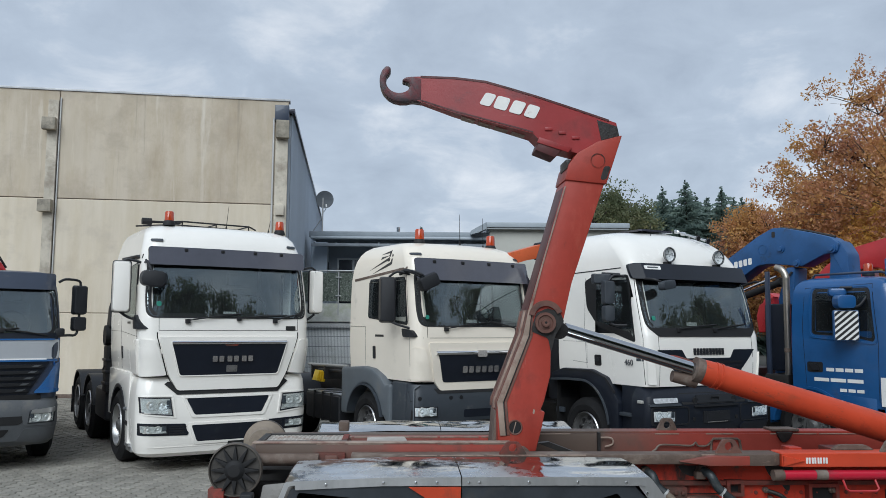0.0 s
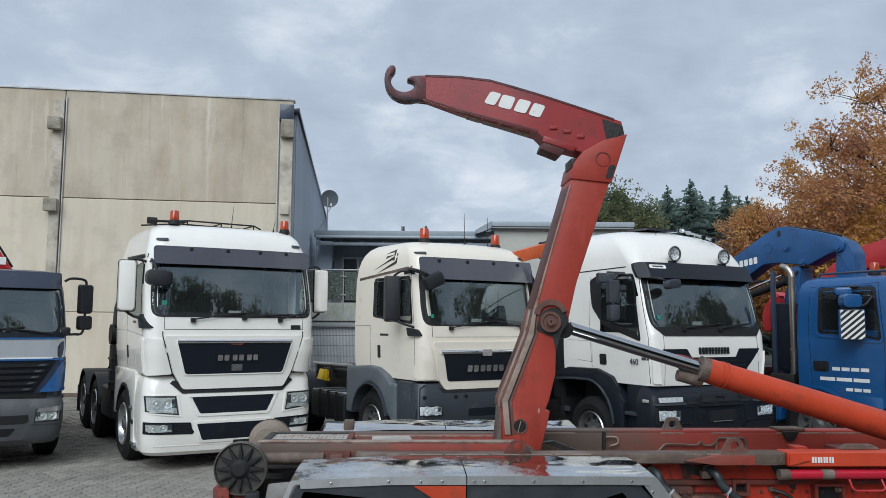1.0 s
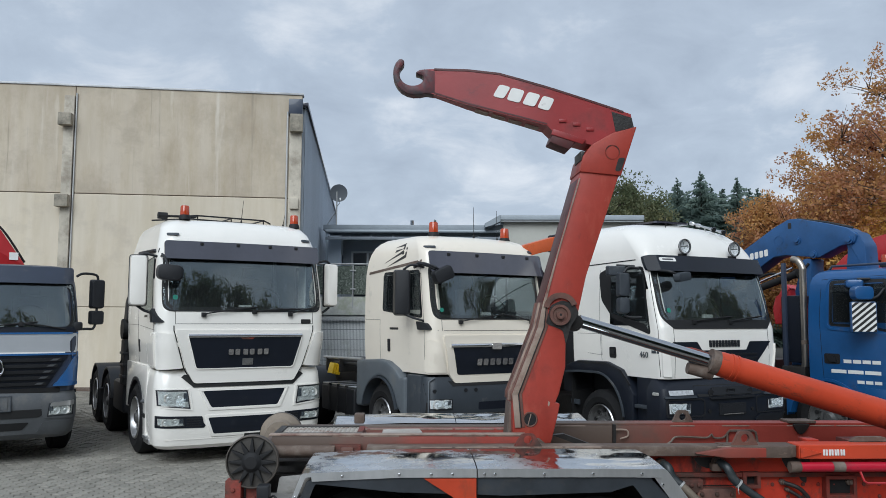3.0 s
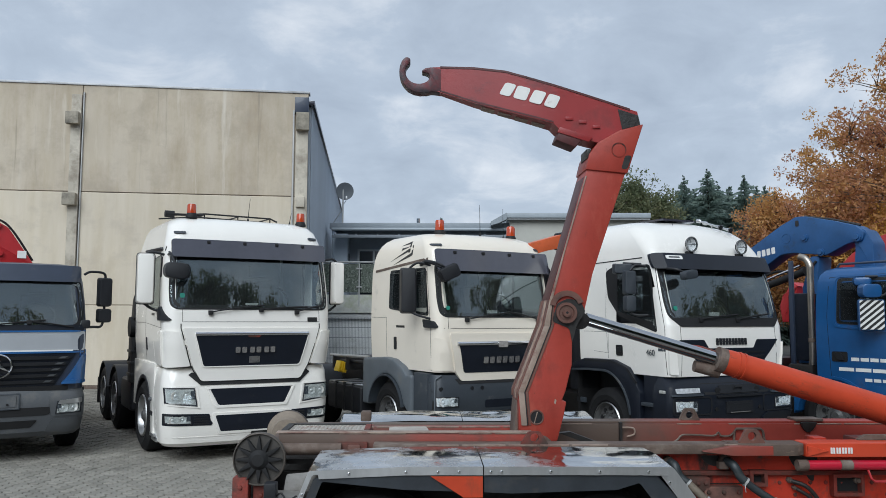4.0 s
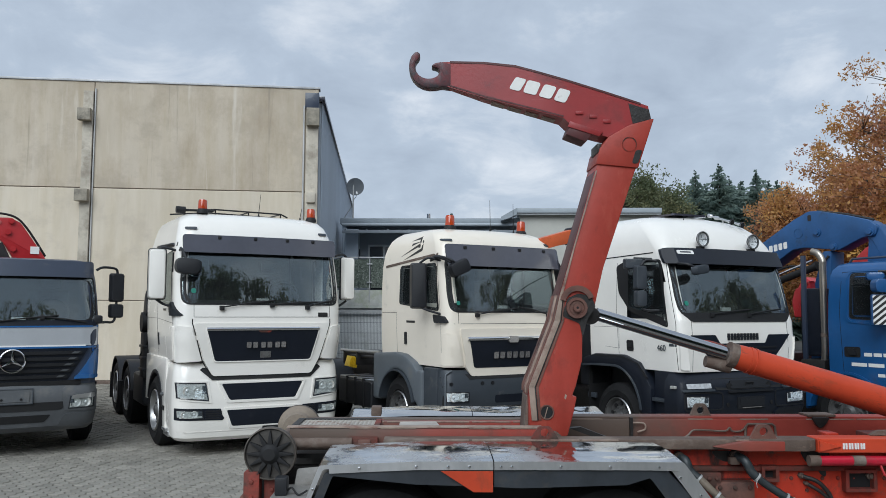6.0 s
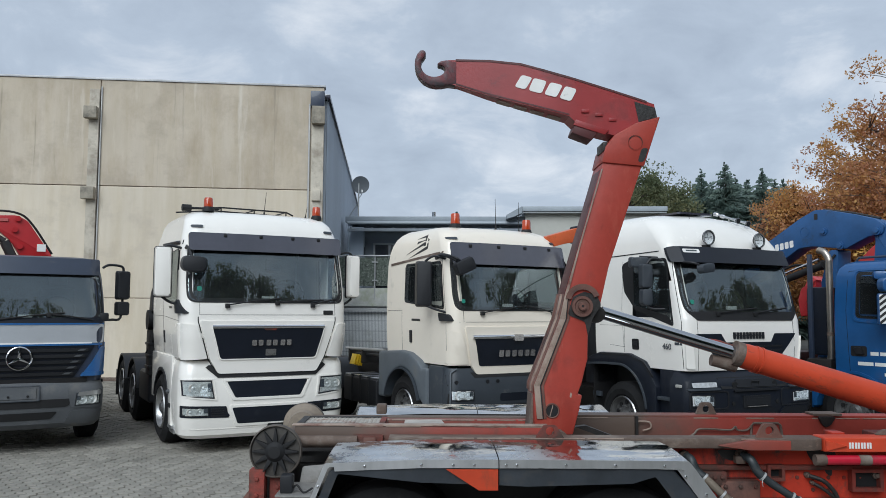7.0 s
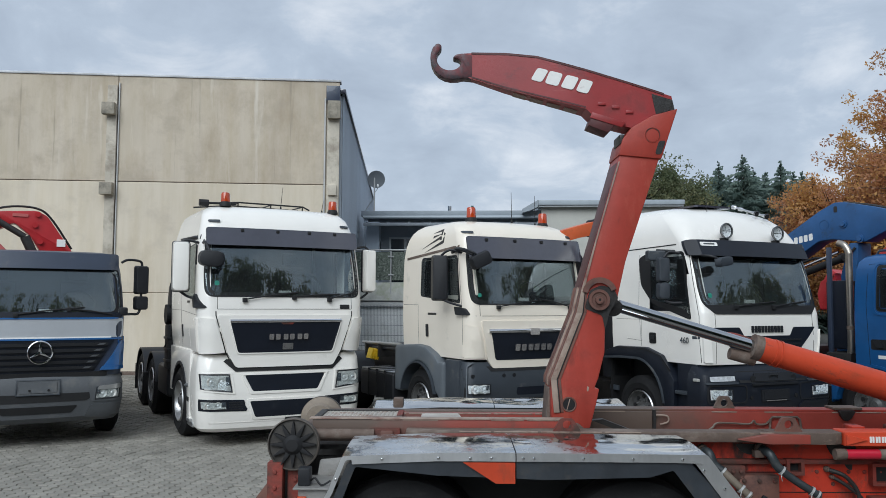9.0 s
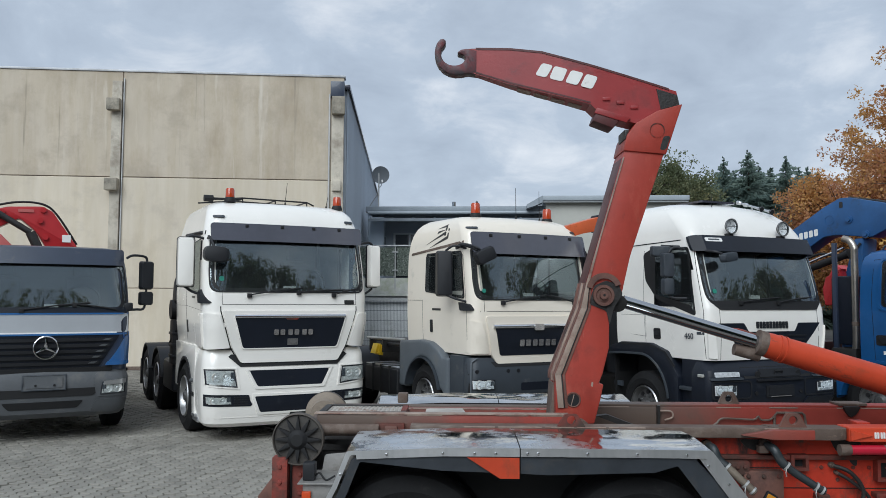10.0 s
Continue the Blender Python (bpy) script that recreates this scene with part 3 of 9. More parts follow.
M["algae"] = mat("algae_render", (0.60, 0.60, 0.55), 0.9, var=0.15, dirt=((0.36, 0.40, 0.22), 0.4, 1.6))
back_house()


M["mesh_grey"] = mat("dark_grey_fence_wire", (0.14, 0.15, 0.16), 0.5, 0.3, var=0.1)


def mesh_fence():
    f = thing("mesh_fence", pose(-4.9, 27.6, 0), "grey welded wire mesh fence panel under the balcony", "fence")
    for i in range(4):
        part("post", box(i * 2.5 - 0.03, i * 2.5 + 0.03, -0.03, 0.03, 0, 1.95), "galv", f)
    for z in (0.15, 0.5, 0.85, 1.2, 1.55, 1.85):
        part("rail", box(0, 7.5, -0.008, 0.008, z - 0.008, z + 0.008), "mesh_grey", f)
    for k in range(3):
        bm = bmesh.new()
        for i in range(48):
            x = k * 2.5 + 0.05 + i * 0.05
            box(x - 0.004, x + 0.004, -0.004, 0.004, 0.08, 1.9, bm=bm)
        tagged(part("wire_mesh", bm, "mesh_grey", f), kind="stuff")


mesh_fence()


M["dish_grey"] = mat("dark_grey_dish_paint", (0.15, 0.165, 0.18), 0.5, var=0.06)


def dish():
    d = thing("satellite_dish", pose(-4.6, 30.2, 5.42), "dark grey satellite dish on a roof mast", "satellite dish")
    part("mast", cyl((0, 0, 0), (0, 0, 1.5), 0.03, n=10), "galv", d)
    part("stay", cyl((-0.4, 0.3, 0.1), (0, 0, 0.6), 0.015, n=8), "galv", d)
    part("foot", box(-0.3, 0.3, -0.2, 0.2, 0.0, 0.04), "galv", d)
    prof = [(0.0, 0.0), (0.01, 0.15), (0.035, 0.3), (0.07, 0.42), (0.085, 0.42), (0.05, 0.3), (0.025, 0.15), (0.015, 0.0)]
    bm = lathe(prof, (0, 0, 0), "y", 32)
    bmesh.ops.transform(bm, matrix=pose(0.06, 0.02, 1.29, -12, 0, 195) @ Matrix.Diagonal((0.8, 0.8, 0.8, 1)), verts=bm.verts)
    dishp = part("reflector", bm, "dish_grey", d, "round dark grey dish")
    part("feed_arm", tube([(0.02, 0.05, 0.8), (0.15, -0.3, 0.85), (0.2, -0.42, 0.95)], 0.012), "galv", d)
    part("feed_head", cyl((0.2, -0.42, 0.93), (0.18, -0.36, 1.03), 0.03, n=10), "decal", d)


dish()


M["lamp_dim"] = mat("clouded_lamp_reflector", (0.50, 0.50, 0.465), 0.5, 0.1, var=0.35, scale=18)
M["lamp_bowl"] = mat("clouded_lamp_bowl", (0.68, 0.67, 0.63), 0.35, 0.3, var=0.3, scale=24)
M["bright"] = mat("lamp_reflector", (0.62, 0.64, 0.66), 0.3, 0.15, var=0.3, scale=16)
M["badge"] = mat("satin_chrome_badge", (0.50, 0.48, 0.47), 0.22, 0.75, var=0.15, scale=20)


# ---- wheels and cab fittings ----
def wheel(parent, x, y, r=0.5, w=0.3, side=-1, rim_r=0.29, z=None, n=36, rim="rim_dull"):
    """A truck wheel whose outer face is at x; side -1 faces -x."""
    z = r if z is None else z
    s = side
    c = (x, y, z)
    hub = [(s * 0.0, 0.0), (s * 0.0, 0.06), (s * -0.03, 0.085), (s * -0.05, 0.1), (s * -0.05, 0.14), (s * -0.1, 0.15), (s * -0.1, 0.0)]
    hubo = part("wheel", lathe(hub, c, "x", 20), "rim_dull", parent)
    t = [(-s * 0.03, rim_r), (s * 0.0, rim_r + 0.03), (s * 0.015, (rim_r + r) / 2), (-s * 0.01, r - 0.06), (-s * 0.035, r - 0.012),
         (-s * 0.06, r), (-s * (w - 0.06), r), (-s * (w - 0.03), r - 0.02), (-s * w, (rim_r + r) / 2), (-s * (w - 0.03), rim_r), (-s * 0.03, rim_r)]
    bm = lathe(t, c, "x", n)
    tyre = part("tyre", bm, "rubber", hubo)
    rimp = [(-s * 0.01, rim_r + 0.004), (s * 0.005, rim_r - 0.012), (-s * 0.02, rim_r - 0.03), (-s * 0.07, rim_r - 0.05), (-s * 0.085, rim_r - 0.1), (-s * 0.06, 0.14), (-s * 0.07, 0.0)]
    part("rim", lathe(rimp, c, "x", n), rim, hubo)
    part("rim_lip", lathe([(-s * 0.008, rim_r + 0.006), (s * 0.009, rim_r - 0.006), (s * 0.007, rim_r - 0.016), (-s * 0.012, rim_r - 0.018)], c, "x", n), "rim_bright", hubo)
    bm = bmesh.new()
    for k in range(10):
        a = 2 * math.pi * k / 10
        p = Vector((x, y + 0.165 * math.cos(a), z + 0.165 * math.sin(a)))
        cyl(p + Vector((-s * 0.075, 0, 0)), p + Vector((-s * 0.04, 0, 0)), 0.014, n=6, bm=bm)
    tagged(part("wheel_nuts", bm, "steel", hubo), kind="stuff")
    bm = bmesh.new()
    for k in range(10):
        a = 2 * math.pi * (k + 0.5) / 10
        p = Vector((x, y + 0.215 * math.cos(a), z + 0.215 * math.sin(a)))
        cyl(p + Vector((-s * 0.09, 0, 0)), p + Vector((-s * 0.064, 0, 0)), 0.032, n=12, bm=bm)
    tagged(part("rim_holes", bm, "black", hubo), kind="stuff")
    return hubo


def beacon(parent, x, y, z, h=0.2, r=0.062):
    b = part("beacon", lathe([(0, 0.0), (0, r * 1.25), (0.03, r * 1.25), (0.07, r), (0.07, 0)], (x, y, z), "z", 20), "black", parent, "amber rotating beacon")
    part("lens", lathe([(0.07, 0.0), (0.07, r), (h - 0.03, r * 0.95), (h - 0.008, r * 0.8), (h, 0)], (x, y, z), "z", 20), "amber", b)
    return b


def aerial(parent, x, y, z, h, lean=0.04):
    a = part("aerial", cyl((x, y, z), (x, y, z + 0.05), 0.02, 0.01, n=8), "black", parent)
    part("whip", cyl((x, y, z + 0.05), (x + lean, y + lean, z + h), 0.006, 0.003, n=6), "black", a)


def mirror(parent, cx, cy, cz, w, h, d=0.13, yaw=0.0, material="dark_plastic", arms=(), label="", name="mirror", soft=0.2, roll=0.0):
    """A housing with its glass facing +y (backwards) on arms."""
    body = prism(rounded(rect(-w / 2, w / 2, -h / 2, h / 2), min(w, h) * soft, 4), "y", -d / 2, d / 2, 0.02)
    for v in body.verts:
        if v.co.y < 0:
            v.co.x *= 0.86
            v.co.z *= 0.95
    bmesh.ops.transform(body, matrix=pose(cx, cy, cz, 0, roll, yaw), verts=body.verts)
    ob = part(name, body, material, parent, label)
    g = prism(rounded(rect(-w / 2 * 0.88, w / 2 * 0.88, -h / 2 * 0.92, h / 2 * 0.92), min(w, h) * 0.25, 4), "y", d / 2 - 0.004, d / 2 + 0.004)
    bmesh.ops.transform(g, matrix=pose(cx, cy, cz, 0, roll, yaw), verts=g.verts)
    part("mirror_glass", g, "chrome", ob)
    if material == "white":
        rim = prism(rounded(rect(-w / 2 * 1.03, w / 2 * 1.03, -h / 2 * 1.01, h / 2 * 1.01), min(w, h) * 0.2, 4), "y", d / 2 - 0.05, d / 2 - 0.006, 0.008)
        bmesh.ops.transform(rim, matrix=pose(cx, cy, cz, 0, 0, yaw), verts=rim.verts)
        part("mirror_rim", rim, "dark_plastic", ob)
    for a in arms:
        part("mirror_arm", tube(smooth_path(a, 4), 0.018, 8), "dark_plastic", ob)
    return ob


def head_lamp(parent, poly, surf, label="clear headlamp", bulbs=((0.3, 0.5), (0.7, 0.5)), br=0.055, bowl="lamp_bowl"):
    """A lamp unit of outline poly (x, z) in a curved front: dark tub, bright bowls, clear lens."""
    tub = part("head_lamp", patch(poly, surf, 0.006, 0.05, 0.06), "visor", parent, label)
    part("bezel", ring_patch(dense(poly, 0.04), shrink(dense(poly, 0.04), 0.009), surf, 0.014, 0.02), "dark_plastic", tub)
    inner = shrink(poly, 0.02)
    part("reflector", patch(inner, surf, 0.010, 0.006, 0.05), "lamp_white" if bowl == "lamp_white" else "lamp_dim", tub)
    xs, zs = [p[0] for p in poly], [p[1] for p in poly]
    for fx, fz in bulbs:
        x, z = min(xs) + fx * (max(xs) - min(xs)), min(zs) + fz * (max(zs) - min(zs))
        y = surf(x, z)
        part("bowl_ring", lathe([(-0.0105, 0.0), (-0.0115, br * 1.14), (-0.008, br * 1.16)], (x, y, z), "y", 20), "lamp_bowl", tub)
        part("bowl", lathe([(-0.012, br), (-0.02, br), (-0.016, br * 0.8), (-0.011, br * 0.45), (-0.018, br * 0.3), (-0.022, 0.0)], (x, y, z), "y", 20), bowl, tub)
    # bright lower plate and the fluted outer end of the reflector
    xa, xb = sorted((min(xs), max(xs)))
    za, h = min(zs), max(zs) - min(zs)
    w = xb - xa
    part("lower_plate", patch(dense(rounded(rect(xa + 0.14 * w, xb - 0.12 * w, za + 0.16 * h, za + 0.29 * h), 0.006), 0.06), surf, 0.019, 0.004, 0.06), "lamp_bowl", tub)
    for k in range(4):
        x = (xa + (0.09 + 0.035 * k) * w) if (xa + xb) > 0 else (xb - (0.09 + 0.035 * k) * w)
        part("flute", patch(rect(x - 0.006, x + 0.006, za + 0.38 * h, za + 0.82 * h), surf, 0.016, 0.005), "grey_plastic", tub)
    part("lens", patch(inner, surf, 0.026, 0.003, 0.05), "lens", tub)
    return tub


def plate_bars(parent, x0, x1, z0, z1, surf, base="decal_black", bars="grey_plastic", name="number_plate", label="dark empty number plate holder"):
    p = part(name, patch(rect(x0, x1, z0, z1), surf, 0.02, 0.03, 0.2), base, parent, label)
    part("plate_bar", patch(rect(x0 + 0.04, x1 - 0.04, z0 + 0.03, z1 - 0.03), surf, 0.025, 0.006, 0.2), bars, p)
    return p


def badge_shapes(parent, x0, x1, z0, z1, n, surf, material, name="emblem", gap=0.25, axis="y", sign=-1, out=0.03, slant=0.0):
    """A maker's word mark as plain raised strokes on a thin backing strip."""
    wide = (x1 - x0) / (n + gap * (n - 1))
    back = part(name, patch(rect(x0 - 0.004, x1 + 0.004, z0 + (z1 - z0) * 0.46, z0 + (z1 - z0) * 0.54), surf, out - 0.007, 0.006, 0.3, axis, None, sign), "black", parent, "maker's emblem as plain raised strokes")
    for i in range(n):
        for k in (0.0, 0.58):
            a = x0 + i * wide * (1 + gap) + k * wide
            b = a + wide * 0.42
            poly = rounded([(a, z0), (b, z0), (b + slant, z1), (a + slant, z1)], wide * 0.08, 2)
            part("stroke", patch(poly, surf, out, 0.012, 0.3, axis, None, sign), material, back)
    return back


def wiper(parent, x0, z0, x1, z1, surf, out=0.03):
    bm = tube([(x0, surf(x0, z0) - out, z0), ((x0 + x1) / 2, surf((x0 + x1) / 2, (z0 + z1) / 2) - out - 0.02, (z0 + z1) / 2 + 0.01), (x1, surf(x1, z1) - out, z1)], 0.010, 6)
    box(x0 - 0.03, x0 + 0.03, surf(x0, z0) - 0.05, surf(x0, z0) + 0.02, z0 - 0.04, z0 + 0.02, 0.008, bm=bm)
    return part("wiper", bm, "black", parent)


def cab_inside(parent, hw, zfloor, zdash, ztop, yb, yf=0.25, wheel_x=0.5, dash_y=0.75):
    """Dashboard, steering wheel, seats, back wall and headlining."""
    part("dashboard", prism(rounded([(yf, zdash - 0.5), (dash_y, zdash - 0.5), (dash_y, zdash - 0.02), (yf, zdash - 0.06)], 0.05), "x", -hw + 0.08, hw - 0.08), "interior", parent)
    st = part("steering_wheel", tube([(wheel_x + 0.23 * math.cos(a), dash_y + 0.02 + 0.10 * math.sin(a), zdash + 0.12 + 0.2 * math.sin(a)) for a in [i * math.pi / 12 for i in range(25)]], 0.017, 8), "black", parent)
    part("steering_hub", cyl((wheel_x, dash_y + 0.02, zdash + 0.12), (wheel_x, dash_y - 0.2, zdash - 0.1), 0.06, n=12), "black", st)
    for x in (-0.55, 0.55):
        s = part("seat", box(x - 0.25, x + 0.25, 1.1, 1.6, zfloor, zdash - 0.2, 0.05), "seat", parent)
        part("seat_back", prism(rounded([(1.45, zdash - 0.25), (1.62, zdash - 0.25), (1.75, zdash + 0.45), (1.62, zdash + 0.45)], 0.05), "x", x - 0.24, x + 0.24, 0.03), "seat", s)
        part("head_rest", box(x - 0.14, x + 0.14, 1.64, 1.76, zdash + 0.48, zdash + 0.68, 0.04), "seat", s)
    part("paper", box(-0.02, 0.16, yf + 0.12, yf + 0.16, zdash - 0.03, zdash + 0.05, 0.004), "decal", parent, "white paper on the dashboard")
    part("dash_tray", box(-0.62, 0.0, yf + 0.05, yf + 0.3, zdash - 0.06, zdash - 0.01, 0.01), "black", parent)
    part("back_lining", box(-hw + 0.06, hw - 0.06, yb - 0.08, yb - 0.04, zfloor, ztop), "interior", parent)
    part("headlining", box(-hw + 0.1, hw - 0.1, 0.5, yb - 0.05, ztop - 0.04, ztop), "interior", parent)
    part("cab_floor", box(-hw + 0.06, hw - 0.06, yf + 0.05, yb - 0.05, zfloor - 0.04, zfloor), "interior", parent)


def windscreen(parent, poly, surf, frit=0.05, out=0.008):
    d = dense(rounded(poly, 0.12, 5), 0.08)
    w = part("windscreen", patch(d, surf, out, 0.006, 0.12), "glass", parent, "dark reflecting windscreen")
    w.visible_shadow = False
    part("windscreen_seal", ring_patch(shrink(d, -0.02), shrink(d, frit), surf, out - 0.002, 0.016), "black", w)
    return w


def side_window(parent, poly, surf, sgn, frit=0.035):
    d = dense(rounded(poly, 0.06, 4), 0.08)
    w = part("side_window", patch(d, lambda y, z: sgn * surf(y, z), 0.005, 0.006, 0.15, "x", sign=sgn), "side_glass", parent)
    w.visible_shadow = False
    part("window_seal", ring_patch(shrink(d, -0.015), shrink(d, frit), lambda y, z: sgn * surf(y, z), 0.004, 0.014, "x", sign=sgn), "black", w)
    return w


def seam(parent, pts, surf, axis="x", sign=-1, w=0.006, material="black"):
    """A thin dark shut line along a way on a face."""
    bm = bmesh.new()
    for a, b in zip(pts, pts[1:]):
        d = Vector((b[0] - a[0], b[1] - a[1])).normalized()
        o = Vector((-d.y, d.x)) * w / 2
        poly = [(a[0] - o.x, a[1] - o.y), (b[0] - o.x, b[1] - o.y), (b[0] + o.x, b[1] + o.y), (a[0] + o.x, a[1] + o.y)]
        patch(poly, surf, 0.002, 0.004, 0.12, axis, bm, sign)
    return part("shut_line", bm, material, parent)


def arch(parent, x0, x1, yc, zc, r0, r1, a0, a1, material, name="wheel_arch", n=14, label="", bev=0.0):
    """A curved mudguard over a wheel, from angle a0 to a1 (degrees from +y)."""
    poly = [(yc + r1 * math.cos(radians(a0 + (a1 - a0) * i / n)), zc + r1 * math.sin(radians(a0 + (a1 - a0) * i / n))) for i in range(n + 1)]
    poly += [(yc + r0 * math.cos(radians(a1 + (a0 - a1) * i / n)), zc + r0 * math.sin(radians(a1 + (a0 - a1) * i / n))) for i in range(n + 1)]
    return part(name, prism(poly, "x", x0, x1), material, parent, label)


def chassis(parent, y0, y1, z0=0.72, z1=0.98, half=0.42, material="grease"):
    for s in (-1, 1):
        part("chassis_rail", box(s * half - 0.05, s * half + 0.05, y0, y1, z0, z1, 0.005), material, parent)
    part("engine", box(-0.5, 0.5, y0 - 0.1, y0 + 1.5, 0.42, 1.0, 0.06), material, parent)
    part("gearbox", box(-0.3, 0.3, y0 + 1.5, y0 + 2.4, 0.45, 0.9, 0.06), material, parent)
    part("front_axle", box(-1.0, 1.0, y0 + 0.45, y0 + 0.65, 0.42, 0.6, 0.03), material, parent)
    part("inner_guard", box(-0.98, -0.5, y0 - 0.05, y0 + 0.12, 0.3, 1.1, 0.02), material, parent)
    part("inner_guard", box(0.5, 0.98, y0 - 0.05, y0 + 0.12, 0.3, 1.1, 0.02), material, parent)
    part("underbody", box(-0.84, 0.84, y0 - 0.35, y1 - 0.5, 0.36, 0.71, 0.04), material, parent, "dark mass of sump, axles and tanks")
    y = y0 + 0.5
    while y < y1:
        part("cross_member", box(-half, half, y, y + 0.12, z0 + 0.05, z1 - 0.05), material, parent)
        y += 1.2


# ---- the row of parked trucks; each is built round its own front centre, x across, y backwards ----
def white_tractor():
    T = thing("tractor_unit", pose(-2.909, 11.124, 0, 0, 0, 31.8), "white three-axle tractor unit with a tall sleeper cab and amber beacons", "truck", "parked trucks")
    cab = Shell([(1.29, 1.16, 0.07, 2.28, 0.22, 0.03), (1.60, 1.19, 0.035, 2.28, 0.22, 0.03), (1.80, 1.195, 0.03, 2.28, 0.22, 0.035), (2.05, 1.20, 0.05, 2.28, 0.2, 0.05),
                 (2.50, 1.19, 0.135, 2.28, 0.2, 0.06), (2.80, 1.17, 0.20, 2.28, 0.2, 0.06), (2.98, 1.15, 0.25, 2.27, 0.2, 0.06), (3.10, 1.12, 0.30, 2.24, 0.22, 0.06),
                 (3.22, 1.09, 0.37, 2.20, 0.24, 0.06), (3.31, 1.04, 0.48, 2.15, 0.26, 0.07), (3.365, 0.96, 0.62, 2.1, 0.28, 0.08), (3.39, 0.8, 0.85, 2.0, 0.3, 0.08)])
    ys = [2.0, 1.5, 1.25, 0.92, 0.6, 0.5]
    F, S = cab.front, cab.side
    holes = [("front", -1.03, 1.03, 2.06, 2.86), ("side", 0.45, 1.26, 2.10, 2.78)]
    body = part("cab_body", cab.build(ys, holes, zs=(2.06, 2.1, 2.78, 2.86)), "white", T)
    windscreen(T, [(-1.10, 2.07), (1.10, 2.07), (1.115, 2.3), (1.08, 2.88), (-1.08, 2.88), (-1.115, 2.3)], F)
    for sg in (-1, 1):
        side_window(T, [(0.42, 2.02), (1.3, 2.12), (1.3, 2.75), (0.55, 2.80)], S, sg)
    cab_inside(T, 1.15, 1.4, 2.1, 2.95, 2.27)
    wave = [(0.96 + 0.012 * math.sin(k * 1.7) + 0.008 * k, 0.36 + 0.045 * k) for k in range(11)]
    part("curtain", prism(wave + [(x + 0.014, y) for x, y in wave[::-1]], "z", 2.12, 2.84), "decal", T, "pale cab curtain")
    wiper(T, -0.6, 2.02, 0.15, 2.12, F)
    wiper(T, 0.63, 2.03, 1.0, 2.12, F)
    wiper(T, 0.1, 2.06, 0.8, 2.1, F)
    # sun visor
    vis = part("sun_visor", patch(dense(rounded(rect(-1.11, 1.11, 2.77, 3.02), 0.05), 0.1), lambda x, z: F(x * 0.93, 2.9) + (z - 2.9) * 0.25 - 0.055, 0.03, 0.02, 0.06), "visor", T, "smoked dark sun visor")
    for x in (-0.62, -0.12, 0.35, 0.75):
        part("visor_clip", box(x - 0.022, x + 0.022, F(x * 0.93, 2.9) - 0.082, F(x * 0.93, 2.9) - 0.04, 2.965, 3.005, 0.006), "black", vis)
    for x in (-0.97, 0.97):
        part("marker_lamp", patch(rounded(rect(x - 0.075, x + 0.075, 3.105, 3.14), 0.015), F, 0.022, 0.04, 0.03), "grey_plastic", T)
    # bonnet flap with grille
    flap = part("front_flap", patch(dense(rounded([(-0.70, 1.085), (0.70, 1.085), (0.82, 1.29), (0.97, 1.80), (-0.97, 1.80), (-0.82, 1.29)], 0.04), 0.1), F, 0.03, 0.05, 0.12), "white", T)
    Ff = lambda x, z: F(x, z) - 0.03
    gr = part("grille", patch(dense(rounded([(-0.68, 1.28), (0.68, 1.28), (0.80, 1.72), (-0.80, 1.72)], 0.04), 0.08), Ff, 0.008, 0.02, 0.12), "navy_plastic", flap, "dark trapezoid grille")
    part("grille_trim", tube([(x / 10, Ff(x / 10, 1.72) - 0.004, 1.722) for x in range(-8, 9)], 0.027, 12), "chrome", flap, "round chrome trim")
    part("grille_edge", ring_patch(dense(rounded([(-0.69, 1.27), (0.69, 1.27), (0.815, 1.73), (-0.815, 1.73)], 0.04), 0.08), shrink(dense(rounded([(-0.69, 1.27), (0.69, 1.27), (0.815, 1.73), (-0.815, 1.73)], 0.04), 0.08), 0.014), Ff, 0.016, 0.02), "white", flap)
    # dull red patch: a reflection in the grille, put in as colour
    part("grille_badge", patch(rounded([(-0.07, 1.672), (0.07, 1.672), (0.10, 1.70), (-0.10, 1.70)], 0.012), Ff, 0.014, 0.01), "red_worn", flap, "small dull red patch painted in as a reflection")
    badge_shapes(flap, -0.26, 0.30, 1.46, 1.54, 3, Ff, "badge", gap=0.3)
    part("emblem", patch(rounded(rect(-0.06, 0.09, 1.32, 1.41), 0.01), Ff, 0.014, 0.012), "steel", flap)
    part("badge_plate", patch(rounded(rect(0.80, 0.95, 1.89, 1.95), 0.01), F, 0.008, 0.01), "decal_black", T)
    seam(T, [(-0.96, 1.885), (0.98, 1.885)], F, "y")
    seam(T, [(-0.965, 2.06), (-0.965, 1.885)], F, "y")
    seam(T, [(0.985, 2.06), (0.985, 1.885)], F, "y")
    for sg in (-1, 1):
        seam(T, [(sg * 0.985, 1.86), (sg * 0.985, 1.80), (sg * 0.835, 1.285), (sg * 0.715, 1.08)], F, "y", w=0.014)
    # corner air deflectors
    for sg in (-1, 1):
        bm = patch(dense(rounded([(sg * 1.17, 1.27), (sg * 0.85, 1.29), (sg * 1.0, 1.75), (sg * 1.19, 1.77)], 0.03), 0.05), F, 0.035, 0.06, 0.06)
        part("air_deflector", bm, "white", T)
        side = patch(rounded([(0.28, 1.29), (0.62, 1.31), (0.66, 1.74), (0.24, 1.77)], 0.03), lambda y, z: sg * S(y, z), 0.03, 0.05, 0.1, "x", sign=sg)
        part("air_deflector", side, "white", T)
